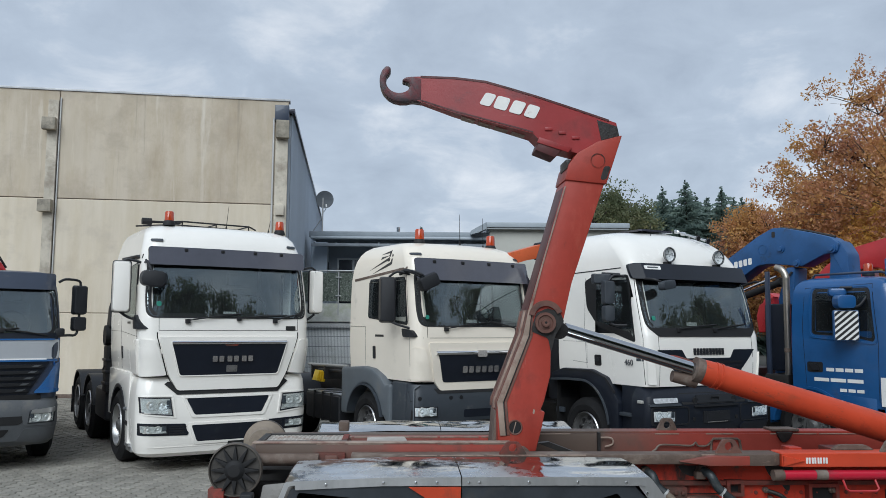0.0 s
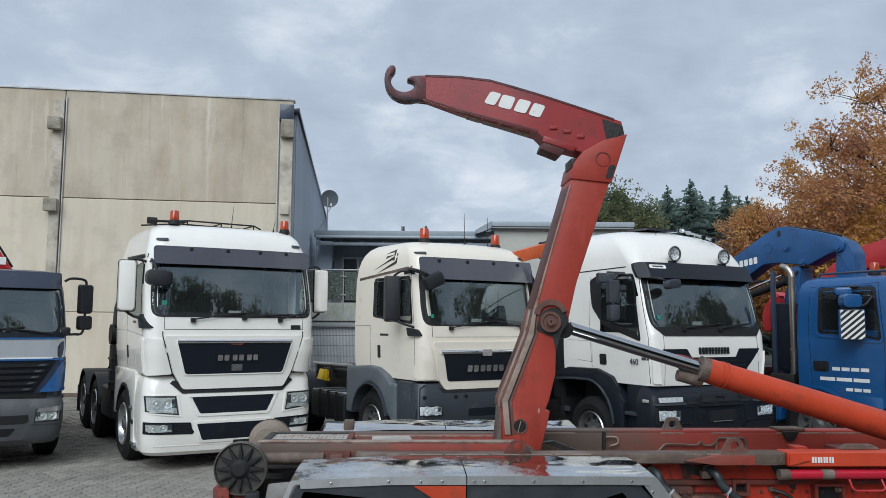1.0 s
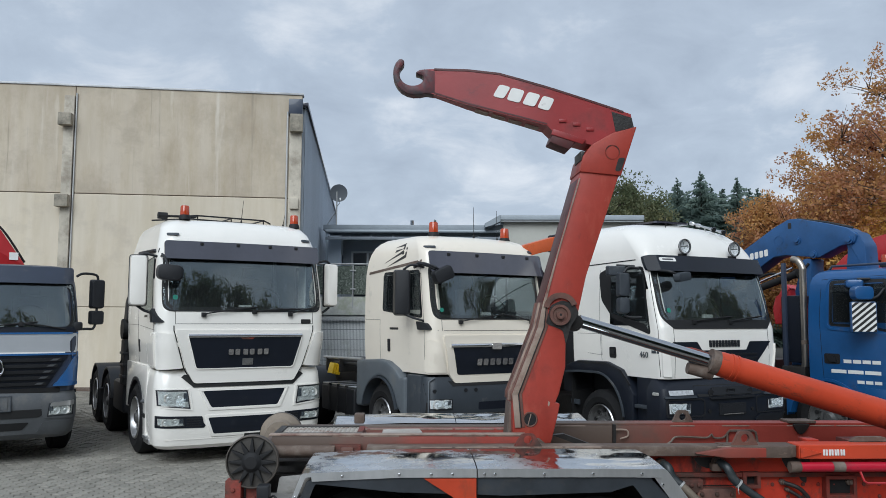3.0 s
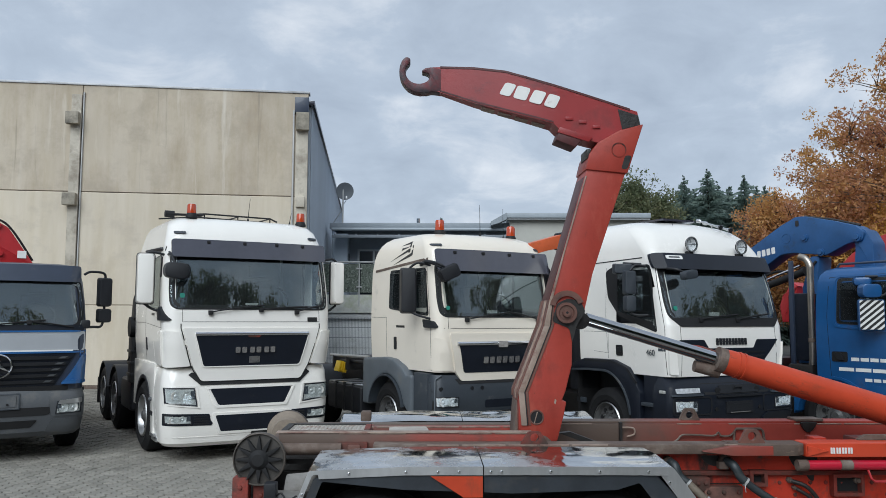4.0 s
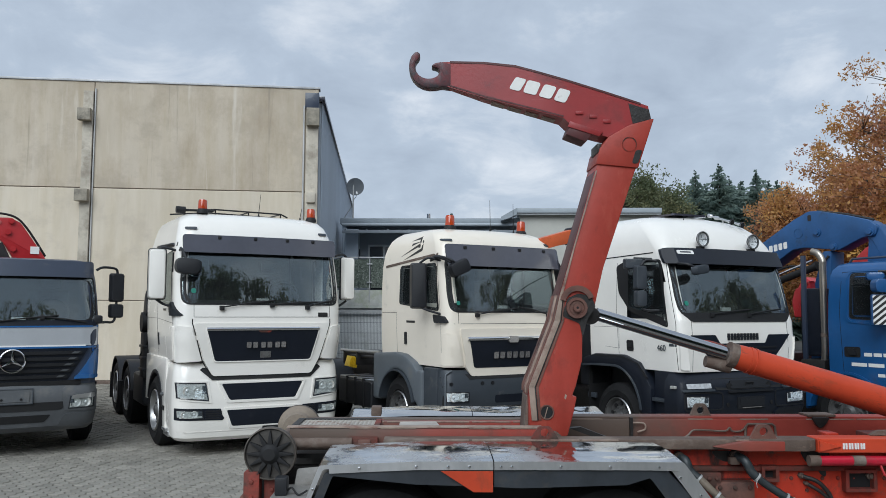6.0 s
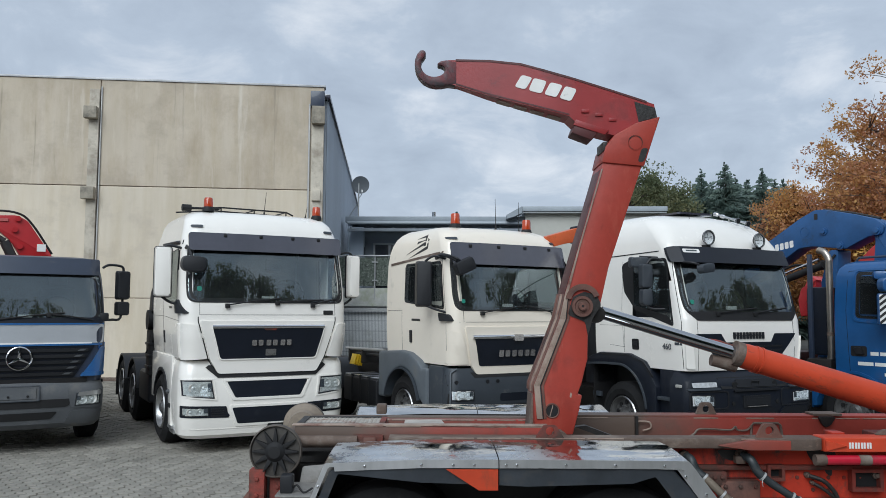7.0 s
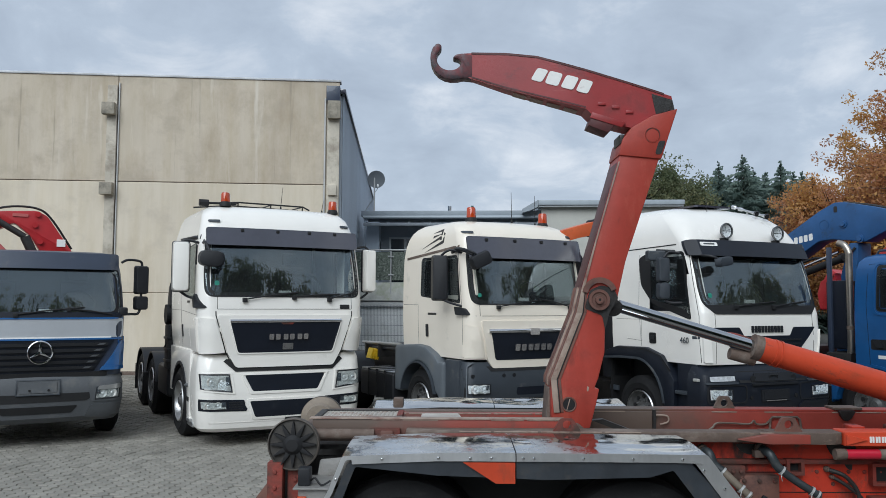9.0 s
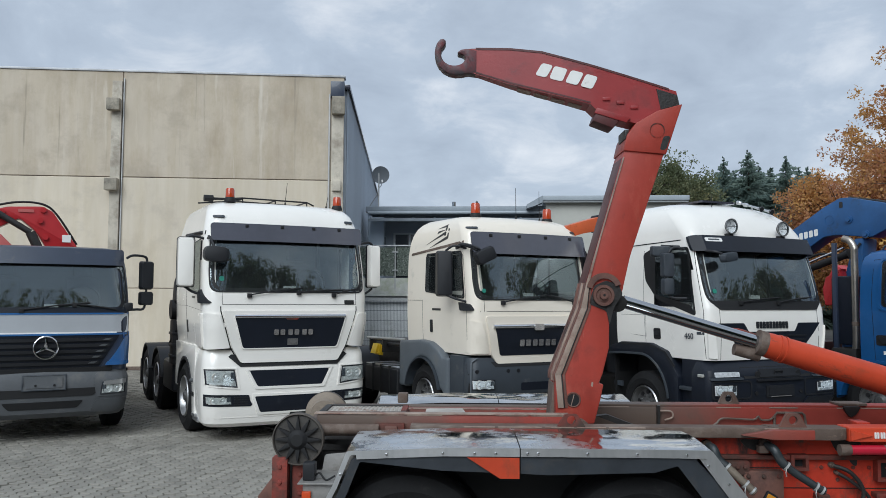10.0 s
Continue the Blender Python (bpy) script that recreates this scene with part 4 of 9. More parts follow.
    # bumper
    bp = Shell([(0.21, 1.10, 0.13, 0.70, 0.25, 0.05), (0.26, 1.15, 0.08, 0.70, 0.25, 0.05), (0.45, 1.18, 0.04, 0.72, 0.24, 0.05), (0.74, 1.19, 0.03, 0.74, 0.23, 0.05),
                (1.0, 1.185, 0.05, 0.74, 0.22, 0.05), (1.18, 1.17, 0.08, 0.74, 0.2, 0.05), (1.255, 1.15, 0.12, 0.74, 0.2, 0.05)])
    B = bp.front
    bump = part("bumper", bp.build([0.66, 0.55]), "white", T, "white body-coloured bumper")
    part("bumper_gap", patch(dense([(-0.86, 1.17), (-0.70, 1.03), (0.70, 1.03), (0.86, 1.17), (0.82, 1.2), (-0.82, 1.2)], 0.1), B, 0.012, 0.03, 0.12), "black", bump)
    part("air_intake", patch(dense(rounded([(-0.46, 0.755), (0.46, 0.755), (0.575, 0.975), (-0.575, 0.975)], 0.03), 0.08), B, 0.008, 0.03, 0.05), "navy_plastic", bump)
    part("air_intake", patch(dense(rounded([(-0.42, 0.40), (0.42, 0.40), (0.50, 0.62), (-0.50, 0.62)], 0.03), 0.08), B, 0.010, 0.03, 0.05), "navy_plastic", bump)
    # each intake sits in a raised frame
    for poly, out in (([(-0.50, 0.72), (0.50, 0.72), (0.64, 1.01), (-0.64, 1.01)], 0.011), ([(-0.455, 0.365), (0.455, 0.365), (0.54, 0.655), (-0.54, 0.655)], 0.012)):
        ring = dense(rounded(poly, 0.03), 0.06)
        part("intake_frame", ring_patch(ring, shrink(ring, 0.036), B, out, 0.03), "white", bump)
    for sg in (-1, 1):
        ring = dense([(sg * 1.172, 0.775), (sg * 0.70, 0.725), (sg * 0.745, 1.02), (sg * 1.178, 1.03)], 0.06)
        part("lamp_frame", ring_patch(ring, shrink(ring, 0.022), B, 0.010, 0.03), "white", bump)
        part("fog_housing", patch(dense(rounded([(sg * 1.16, 0.505), (sg * 0.55, 0.49), (sg * 0.53, 0.52), (sg * 0.56, 0.56), (sg * 0.58, 0.645), (sg * 1.165, 0.665)], 0.01), 0.06), B, 0.006, 0.03, 0.06), "navy_plastic", bump)
    part("bumper_crease", patch(dense(rounded(rect(-1.12, 1.12, 0.335, 0.345), 0.004), 0.08), B, 0.004, 0.02, 0.1), "white", bump)
    for sg in (-1, 1):
        head_lamp(bump, dense([(sg * 1.15, 0.80), (sg * 0.74, 0.75), (sg * 0.78, 0.995), (sg * 1.165, 1.005)], 0.06), B, "clear-lensed headlamp", ((0.34, 0.58), (0.66, 0.58)), 0.056)
        head_lamp(bump, dense([(sg * 1.15, 0.53), (sg * 0.80, 0.51), (sg * 0.82, 0.63), (sg * 1.16, 0.65)], 0.06), B, "fog lamp", ((0.3, 0.5), (0.65, 0.5)), 0.042)
        for k in range(4):
            part("vent_slat", patch(rounded([(sg * 0.56, 0.51 + k * 0.032), (sg * 0.78, 0.51 + k * 0.032), (sg * 0.78, 0.528 + k * 0.032), (sg * 0.60, 0.528 + k * 0.032)], 0.004), B, 0.012, 0.02), "dark_plastic", bump)
        seam(T, [(sg * 0.45, 0.40), (sg * 0.40, 0.22)], B, "y")
    plate_bars(bump, 0.0, 0.52, 0.27, 0.38, B)
    # lower side, step and wheel arches
    for sg in (-1, 1):
        xs = (sg * 1.19, sg * 1.05)
        x0, x1 = min(xs), max(xs)
        poly = [(0.70, 0.30), (0.86, 0.30), (0.92, 0.62)] + [(1.475 + 0.6 * math.cos(radians(a)), 0.5 + 0.6 * math.sin(radians(a))) for a in range(160, 14, -12)] + [(2.1, 0.62), (2.28, 0.62), (2.28, 1.3), (0.70, 1.3)]
        part("cab_side_lower", prism(poly, "x", x0, x1, 0.006), "white", T)
        arch(T, x0 - 0.012, x1 + 0.012, 1.475, 0.5, 0.56, 0.605, 15, 168, "dark_plastic")
        part("side_lamp", lathe([(0.0, 0.028), (sg * 0.03, 0.026), (sg * 0.045, 0.012), (sg * 0.047, 0.0)], (sg * 1.19, 0.85, 0.80), "x", 14), "bumper_grey", T, "small round side lamp")
        part("step_gap", box(min(sg * 1.193, sg * 1.1), max(sg * 1.193, sg * 1.1), 0.74, 0.90, 0.575, 0.64, 0.004), "black", T)
        part("step_tread", box(min(sg * 1.20, sg * 1.1), max(sg * 1.20, sg * 1.1), 0.60, 0.86, 0.305, 0.35, 0.006), "alu", T, "small aluminium tread")
        part("door_step", box(min(sg * 1.17, sg * 0.95), max(sg * 1.17, sg * 0.95), 0.55, 0.9, 0.24, 0.31, 0.01), "alu", T)
        part("door_handle", patch(rounded(rect(1.30, 1.37, 1.47, 1.65), 0.02), lambda y, z: sg * S(y, z), 0.012, 0.03, 0.1, "x", sign=sg), "dark_plastic", T)
        part("model_badge", patch(rect(0.78, 0.98, 1.97, 2.0), lambda y, z: sg * S(y, z), 0.003, 0.004, 0.1, "x", sign=sg), "decal_black", T)
        seam(T, [(0.32, 1.32), (0.34, 2.0), (0.50, 2.84)], lambda y, z: sg * S(y, z), "x", sg)
        seam(T, [(1.42, 1.32), (1.42, 2.8)], lambda y, z: sg * S(y, z), "x", sg)
        seam(T, [(0.3, 1.80), (1.42, 1.86), (2.25, 1.86)], lambda y, z: sg * S(y, z), "x", sg, 0.004)
        part("roof_joint", patch(dense([(0.40, 2.86), (2.2, 2.86), (2.2, 2.92), (0.40, 2.92)], 0.2), lambda y, z: sg * S(y, z), 0.006, 0.02, 0.2, "x", sign=sg), "dark_plastic", T)
        part("drip_rail", tube([(sg * 1.10, 0.33, 2.83), (sg * 1.17, 0.6, 2.90), (sg * 1.17, 1.7, 2.93)], 0.02, 6), "dark_plastic", T)
    # mirrors
    mirror(T, -1.40, 0.42, 2.47, 0.24, 0.70, 0.16, -8, "white", [[(-1.15, 0.42, 2.80), (-1.32, 0.45, 2.84), (-1.40, 0.46, 2.80)], [(-1.17, 0.40, 2.02), (-1.3, 0.45, 2.06), (-1.40, 0.46, 2.13)]], "tall white-capped wing mirror", "wing_mirror")
    mirror(T, 1.40, 0.42, 2.47, 0.19, 0.66, 0.16, 8, "white", [[(1.15, 0.42, 2.80), (1.32, 0.45, 2.84), (1.40, 0.46, 2.80)], [(1.17, 0.40, 2.02), (1.3, 0.45, 2.06), (1.40, 0.46, 2.13)]], "tall white-capped wing mirror", "wing_mirror")
    part("mirror_foot", patch(rounded([(0.10, 1.90), (0.38, 1.9), (0.42, 2.02), (0.30, 2.1)], 0.03), lambda y, z: -S(y, z), 0.04, 0.08, 0.1, "x"), "dark_plastic", T)
    mirror(T, -1.07, 0.02, 2.57, 0.36, 0.22, 0.15, -10, "dark_plastic", [[(-1.13, 0.30, 2.80), (-1.14, 0.12, 2.80), (-1.10, 0.02, 2.66)]], "dark front view mirror", "front_mirror", 0.46, 4)
    # roof
    beacon(T, -0.745, 0.72, 3.37, 0.21, 0.066)
    beacon(T, 0.905, 0.72, 3.34, 0.21, 0.066)
    rack = part("roof_rack", tube([(-1.05, 1.0, 3.42), (-0.5, 0.95, 3.47), (0.5, 0.95, 3.46), (0.62, 1.0, 3.42)], 0.012, 6), "black", T)
    part("rack_rail", tube([(-1.05, 1.5, 3.42), (-0.5, 1.5, 3.48), (0.6, 1.5, 3.46)], 0.012, 6), "black", rack)
    for x in (-0.95, -0.5, 0.0, 0.5):
        part("rack_post", tube([(x, 0.97, 3.36), (x, 0.97, 3.46), (x, 1.5, 3.47)], 0.01, 6), "black", rack)
    part("air_horn", cyl((-1.08, 0.9, 3.43), (-0.95, 0.9, 3.43), 0.05, n=10), "black", rack)
    part("air_horn", cyl((-0.95, 0.9, 3.43), (-0.55, 0.9, 3.44), 0.018, n=8), "black", rack)
    aerial(T, 0.12, 0.85, 3.38, 0.36)
    aerial(T, 0.74, 0.75, 3.35, 0.2)
    part("sticker", patch(rounded(rect(-1.00, -0.935, 2.21, 2.275), 0.03, 5), F, 0.012, 0.003), M["teal"], T, "small round green sticker")
    # back: tanks, fenders, wheels
    chassis(T, 1.0, 6.6)
    part("air_intake_tower", box(-1.22, -0.92, 2.42, 2.74, 0.9, 1.62, 0.03), "black", T, "dark air intake stack")
    part("intake_bulge", cyl((-1.24, 2.58, 1.78), (-0.85, 2.58, 1.78), 0.16, n=18), "black", T)
    part("intake_hood", prism(rounded([(2.40, 1.90), (2.72, 1.86), (2.60, 2.22), (2.46, 2.30)], 0.04), "x", -1.2, -0.88, 0.02), "dark_plastic", T)
    for z in (1.02, 1.2, 1.38):
        part("stack_band", box(-1.235, -0.91, 2.41, 2.75, z, z + 0.04, 0.006), "dark_plastic", T)
    part("air_line", tube(smooth_path([(-1.1, 2.34, 1.7), (-1.18, 2.45, 1.4), (-1.2, 2.8, 1.2), (-0.9, 3.3, 1.1)], 5), 0.02, 8), "black", T)
    part("air_line", tube(smooth_path([(-1.0, 2.34, 1.9), (-1.1, 2.6, 1.55), (-1.1, 3.0, 1.3), (-0.8, 3.6, 1.12)], 5), 0.016, 8), "black", T)
    part("fuel_tank", box(-1.2, -0.6, 2.5, 3.5, 0.45, 0.95, 0.08, 3), "dark_plastic", T)
    for sg in (-1, 1):
        wheel(T, 0, 0, 0.51, 0.32, sg, 0.3, z=0, rim="steel").matrix_basis = pose(sg * 1.195, 1.475, 0.51, 0, 0, 1.5)
        wheel(T, sg * 1.2, 4.15, 0.51, 0.62, sg, 0.3)
        wheel(T, sg * 1.2, 5.5, 0.51, 0.62, sg, 0.3)
        x0, x1 = min(sg * 1.22, sg * 0.62), max(sg * 1.22, sg * 0.62)
        arch(T, x0, x1, 4.15, 0.51, 0.56, 0.59, 20, 170, "dark_plastic", "rear_mudguard")
        arch(T, x0, x1, 5.5, 0.51, 0.56, 0.59, 0, 165, "dark_plastic", "rear_mudguard")
        part("mud_flap", box(x0, x1, 6.15, 6.18, 0.25, 0.75), "rubber", T)
    part("fifth_wheel", prism(rounded([(-0.45, 4.2), (0.45, 4.2), (0.3, 5.3), (-0.3, 5.3)], 0.1), "z", 1.08, 1.16, 0.01), "grease", T)
    return T


M["teal"] = mat("green_sticker", (0.02, 0.25, 0.18), 0.4)


def cream_tractor():
    T = thing("tractor_unit", pose(0.566, 11.424, 0.149, 0, 0, 32.9) @ Matrix.Scale(0.925, 4), "cream tractor unit with grey lower cab and a black claw decal", "truck", "parked trucks")
    cab = Shell([(1.14, 1.09, 0.10, 2.28, 0.2, 0.03), (1.45, 1.11, 0.05, 2.28, 0.2, 0.03), (1.75, 1.12, 0.045, 2.28, 0.2, 0.035), (1.97, 1.12, 0.06, 2.28, 0.19, 0.045),
                 (2.40, 1.12, 0.135, 2.27, 0.18, 0.05), (2.72, 1.115, 0.19, 2.25, 0.18, 0.06), (2.92, 1.10, 0.25, 2.20, 0.2, 0.06), (3.04, 1.08, 0.30, 2.14, 0.21, 0.06),
                 (3.14, 1.05, 0.37, 2.05, 0.23, 0.06), (3.21, 1.0, 0.46, 1.96, 0.25, 0.07), (3.265, 0.92, 0.60, 1.85, 0.27, 0.08), (3.29, 0.78, 0.82, 1.7, 0.3, 0.08)])
    F, S = cab.front, cab.side
    ys = [2.0, 1.62, 1.2, 0.8, 0.45, 0.42]
    holes = [("front", -0.96, 0.96, 1.98, 2.76), ("side", 0.43, 1.6, 2.10, 2.66)]
    part("cab_body", cab.build(ys, holes, zs=(1.98, 2.1, 2.66, 2.76)), "cream", T)
    windscreen(T, [(-1.02, 1.975), (1.02, 1.975), (1.05, 2.2), (1.04, 2.78), (-1.04, 2.78), (-1.05, 2.2)], F)
    for sg in (-1, 1):
        side_window(T, [(0.36, 1.99), (1.62, 2.10), (1.58, 2.70), (0.46, 2.70)], S, sg)
        part("window_post", patch(rect(1.22, 1.28, 2.07, 2.70), lambda y, z: sg * S(y, z), 0.008, 0.015, 0.2, "x", sign=sg), "black", T)
    cab_inside(T, 1.07, 1.3, 2.02, 2.85, 2.26)
    wiper(T, -0.62, 1.93, 0.12, 2.03, F)
    wiper(T, 0.73, 1.93, 0.15, 2.04, F)
    vis = part("sun_visor", patch(dense(rounded(rect(-1.07, 1.07, 2.66, 2.995), 0.05), 0.1), lambda x, z: F(x * 0.94, 2.85) + (z - 2.85) * 0.28 - 0.055, 0.03, 0.02, 0.06), "visor", T, "smoked dark sun visor")
    for x in (-0.75, -0.25, 0.25, 0.75):
        part("visor_clip", box(x - 0.024, x + 0.024, F(x * 0.94, 2.85) - 0.078, F(x * 0.94, 2.85) - 0.03, 2.92, 2.965, 0.006), "black", vis)
    for x in (-0.96, 0.97):
        part("marker_lamp", patch(rounded(rect(x - 0.075, x + 0.075, 3.05, 3.085), 0.015), F, 0.022, 0.04, 0.03), "grey_plastic", T)
    flap = part("front_flap", patch(dense(rounded([(-0.70, 1.01), (0.70, 1.01), (0.80, 1.16), (0.92, 1.72), (-0.92, 1.72), (-0.80, 1.16)], 0.04), 0.1), F, 0.025, 0.05, 0.12), "cream", T)
    Ff = lambda x, z: F(x, z) - 0.025
    part("grille", patch(dense(rounded([(-0.655, 1.13), (0.655, 1.13), (0.765, 1.56), (-0.765, 1.56)], 0.04), 0.08), Ff, 0.008, 0.02, 0.12), "navy_plastic", flap, "dark trapezoid grille")
    part("grille_trim", tube([(x / 10, Ff(x / 10, 1.57) - 0.004, 1.567) for x in range(-8, 9)], 0.033, 12), "chrome", flap, "round chrome trim")
    part("grille_badge", patch(rounded(rect(-0.085, 0.085, 1.505, 1.602), 0.02), Ff, 0.046, 0.04), "badge", flap)
    badge_shapes(flap, -0.335, 0.335, 1.265, 1.365, 3, Ff, "badge", gap=0.22)
    bp = Shell([(0.36, 1.10, 0.12, 0.40, 0.16, 0.04), (0.45, 1.14, 0.06, 0.40, 0.16, 0.04), (0.75, 1.15, 0.04, 0.40, 0.16, 0.04), (0.98, 1.14, 0.07, 0.40, 0.16, 0.04), (1.10, 1.12, 0.12, 0.4, 0.16, 0.04)])
    B = bp.front
    seam(T, [(-1.0, 1.79), (1.0, 1.79)], F, "y")
    seam(T, [(-0.93, 1.97), (-0.93, 1.79)], F, "y")
    for sg in (-1, 1):
        G = lambda y, z, sg=sg: sg * S(y, z)
        part("air_deflector", patch(dense(rounded([(sg * 1.10, 1.16), (sg * 0.84, 1.16), (sg * 0.97, 1.62), (sg * 1.115, 1.66)], 0.03), 0.05), F, 0.02, 0.05, 0.06), "cream", T)
        seam(T, [(0.30, 1.16), (0.29, 1.8), (0.42, 2.75)], G, "x", sg)
        seam(T, [(1.72, 1.30), (1.72, 1.95), (2.25, 1.95)], G, "x", sg, 0.005)
        part("side_stripe", patch(dense([(0.42, 2.825), (2.13, 2.70), (2.13, 2.74), (0.42, 2.865)], 0.2), G, 0.006, 0.016, 0.2, "x", sign=sg), "rust", T, "dark brown stripe")
        part("door_handle", patch(rounded(rect(1.37, 1.45, 1.44, 1.64), 0.02), G, 0.012, 0.03, 0.1, "x", sign=sg), "dark_plastic", T)
        part("model_badge", patch(rect(1.10, 1.38, 1.79, 1.825), G, 0.003, 0.004, 0.1, "x", sign=sg), "decal_black", T)
        # claw decal of slanted blades
        claw = bmesh.new()
        for blade in ([(0.98, 3.08), (1.28, 3.02), (1.26, 3.06)], [(1.02, 3.00), (1.62, 2.86), (1.0, 3.05)], [(0.92, 2.92), (1.52, 2.80), (0.90, 2.98)], [(0.90, 2.93), (0.95, 2.93), (0.94, 3.10), (0.90, 3.08)], [(0.99, 2.98), (1.05, 2.98), (1.02, 3.14), (0.98, 3.12)], [(0.98, 3.12), (1.30, 3.10), (0.98, 3.16)]):
            patch(blade, G, 0.004, 0.006, 0.15, "x", claw, sg)
        part("claw_decal", claw, "decal_black", T, "black claw-like decal")
        # grey lower side with fender
        x0, x1 = min(sg * 1.16, sg * 1.0), max(sg * 1.16, sg * 1.0)
        poly = [(0.72, 0.42), (0.80, 0.42), (0.90, 0.55)] + [(1.56 + 0.60 * math.cos(radians(a)), 0.44 + 0.60 * math.sin(radians(a))) for a in range(166, 8, -12)] + [(2.19, 0.5), (2.42, 0.5), (2.42, 1.26), (1.65, 1.31), (1.35, 1.29), (1.05, 1.18), (0.90, 1.06), (0.72, 1.08)]
        part("front_fender", prism(poly, "x", min(sg * 1.21, sg * 1.0), max(sg * 1.21, sg * 1.0), 0.055, seg=4), "fender_grey", T, "grey plastic fender")
        part("sill_panel", box(x0, x1, 0.32, 0.74, 0.45, 1.12, 0.02), "grey_plastic", T)
        arch(T, min(sg * 1.235, sg * 1.0), max(sg * 1.235, sg * 1.0), 1.56, 0.44, 0.575, 0.60, 10, 168, "grey_plastic")
        part("bumper_edge", tube([(sg * 1.125, B(1.08, 0.5) + 0.02, 0.46), (sg * 1.13, B(1.08, 0.8) + 0.02, 0.98), (sg * 1.11, B(1.06, 1.0) + 0.02, 1.04), (sg * 1.02, B(1.0, 1.05) - 0.01, 1.10)], 0.011, 8), "fender_grey", T)
        part("sill_seam", box(min(sg * 1.163, sg * 1.1), max(sg * 1.163, sg * 1.1), 0.735, 0.75, 0.45, 1.1), "black", T)
        part("side_reflector", cyl((sg * 1.16, 0.82, 0.56), (sg * 1.185, 0.82, 0.56), 0.045, n=14), "visor", T)
        wheel(T, sg * 1.16, 1.56, 0.535, 0.34, sg, 0.312, z=0.374)
        wheel(T, sg * 1.2, 5.0, 0.535, 0.62, sg, 0.312, z=0.374)
        arch(T, min(sg * 1.22, sg * 0.62), max(sg * 1.22, sg * 0.62), 5.0, 0.40, 0.58, 0.61, 5, 175, "dark_plastic", "rear_mudguard")
        part("side_tank", box(min(sg * 1.2, sg * 0.55), max(sg * 1.2, sg * 0.55), 2.5, 3.9, 0.30, 0.76, 0.05, 3), "dark_plastic", T)
        part("tank_top", box(min(sg * 1.18, sg * 0.6), max(sg * 1.18, sg * 0.6), 2.52, 3.88, 0.76, 0.785, 0.01), "alu", T, "scuffed aluminium tank top")
        for y in (2.8, 3.15, 3.5):
            part("tank_strap", box(min(sg * 1.21, sg * 0.58), max(sg * 1.21, sg * 0.58), y, y + 0.05, 0.29, 0.795, 0.008), "black", T)
    bump = part("bumper", bp.build([0.38, 0.35]), "grey_plastic", T, "grey plastic bumper")
    part("bumper_gap", patch(dense([(-0.74, 0.965), (0.74, 0.965), (0.80, 1.04), (-0.80, 1.04)], 0.1), B, 0.006, 0.03, 0.12), "black", bump)
    part("air_intake", patch(dense(rounded(rect(-0.3, 0.3, 0.60, 0.72), 0.03), 0.1), B, 0.004, 0.03, 0.12), "navy_plastic", bump)
    for sg in (-1, 1):
        head_lamp(bump, dense([(sg * 1.12, 0.63), (sg * 0.76, 0.63), (sg * 0.76, 0.78), (sg * 1.13, 0.79)], 0.06), B, "clear-lensed headlamp", ((0.3, 0.5), (0.72, 0.5)), 0.062, "lamp_white")
        for x in (1.04, 0.52, 0.34):
            part("bumper_plug", cyl((sg * x, B(x, 0.93) - 0.012, 0.9), (sg * x, B(x, 0.93) + 0.03, 0.9), 0.03, n=14), "dark_plastic", bump)
        seam(T, [(sg * 1.13, 0.45), (sg * 1.13, 1.0)], B, "y", w=0.02)
    plate_bars(bump, -0.26, 0.26, 0.44, 0.55, B)
    mirror(T, -1.36, 0.55, 2.36, 0.26, 0.70, 0.17, -25, "dark_plastic", [[(-1.08, 0.36, 2.74), (-1.25, 0.45, 2.78), (-1.36, 0.52, 2.70)], [(-1.10, 0.30, 1.93), (-1.25, 0.4, 1.98), (-1.36, 0.5, 2.04)]], "tall dark wing mirror", "wing_mirror")
    mirror(T, 1.36, 0.55, 2.36, 0.26, 0.70, 0.17, 25, "dark_plastic", [[(1.08, 0.36, 2.74), (1.25, 0.45, 2.78), (1.36, 0.52, 2.70)], [(1.10, 0.30, 1.93), (1.25, 0.4, 1.98), (1.36, 0.5, 2.04)]], "tall dark wing mirror", "wing_mirror")
    mirror(T, -0.98, -0.02, 2.62, 0.34, 0.21, 0.14, -12, "dark_plastic", [[(-1.12, 0.42, 2.80), (-1.16, 0.22, 2.79), (-1.12, 0.02, 2.74), (-1.06, 0.0, 2.70)]], "dark front view mirror", "front_mirror", 0.3, -24)
    part("mirror_bracket", tube(smooth_path([(-1.10, 0.62, 2.76), (-1.15, 0.40, 2.80), (-1.14, 0.16, 2.76), (-1.08, 0.04, 2.70)], 4), [0.03] * 12 + [0.024], 8), "dark_plastic", T)
    part("mirror_foot", patch(rounded([(0.14, 1.80), (0.42, 1.80), (0.46, 1.93), (0.2, 1.90)], 0.03), lambda y, z: -S(y, z), 0.05, 0.09, 0.1, "x"), "dark_plastic", T)
    beacon(T, -0.66, 0.80, 3.27, 0.24, 0.075)
    beacon(T, 0.74, 0.80, 3.25, 0.24, 0.075)
    aerial(T, 0.05, 0.7, 3.28, 0.5, -0.03)
    aerial(T, 0.55, 0.75, 3.26, 0.5, -0.03)
    part("sticker", patch(rounded(rect(-0.95, -0.89, 2.07, 2.13), 0.028, 5), F, 0.012, 0.003), M["teal"], T)
    chassis(T, 1.0, 6.3)
    # smaller than the frame it hangs on, tipped to one side
    tip = pose(-0.85, 4.1, 1.0, 0, 17, 0)
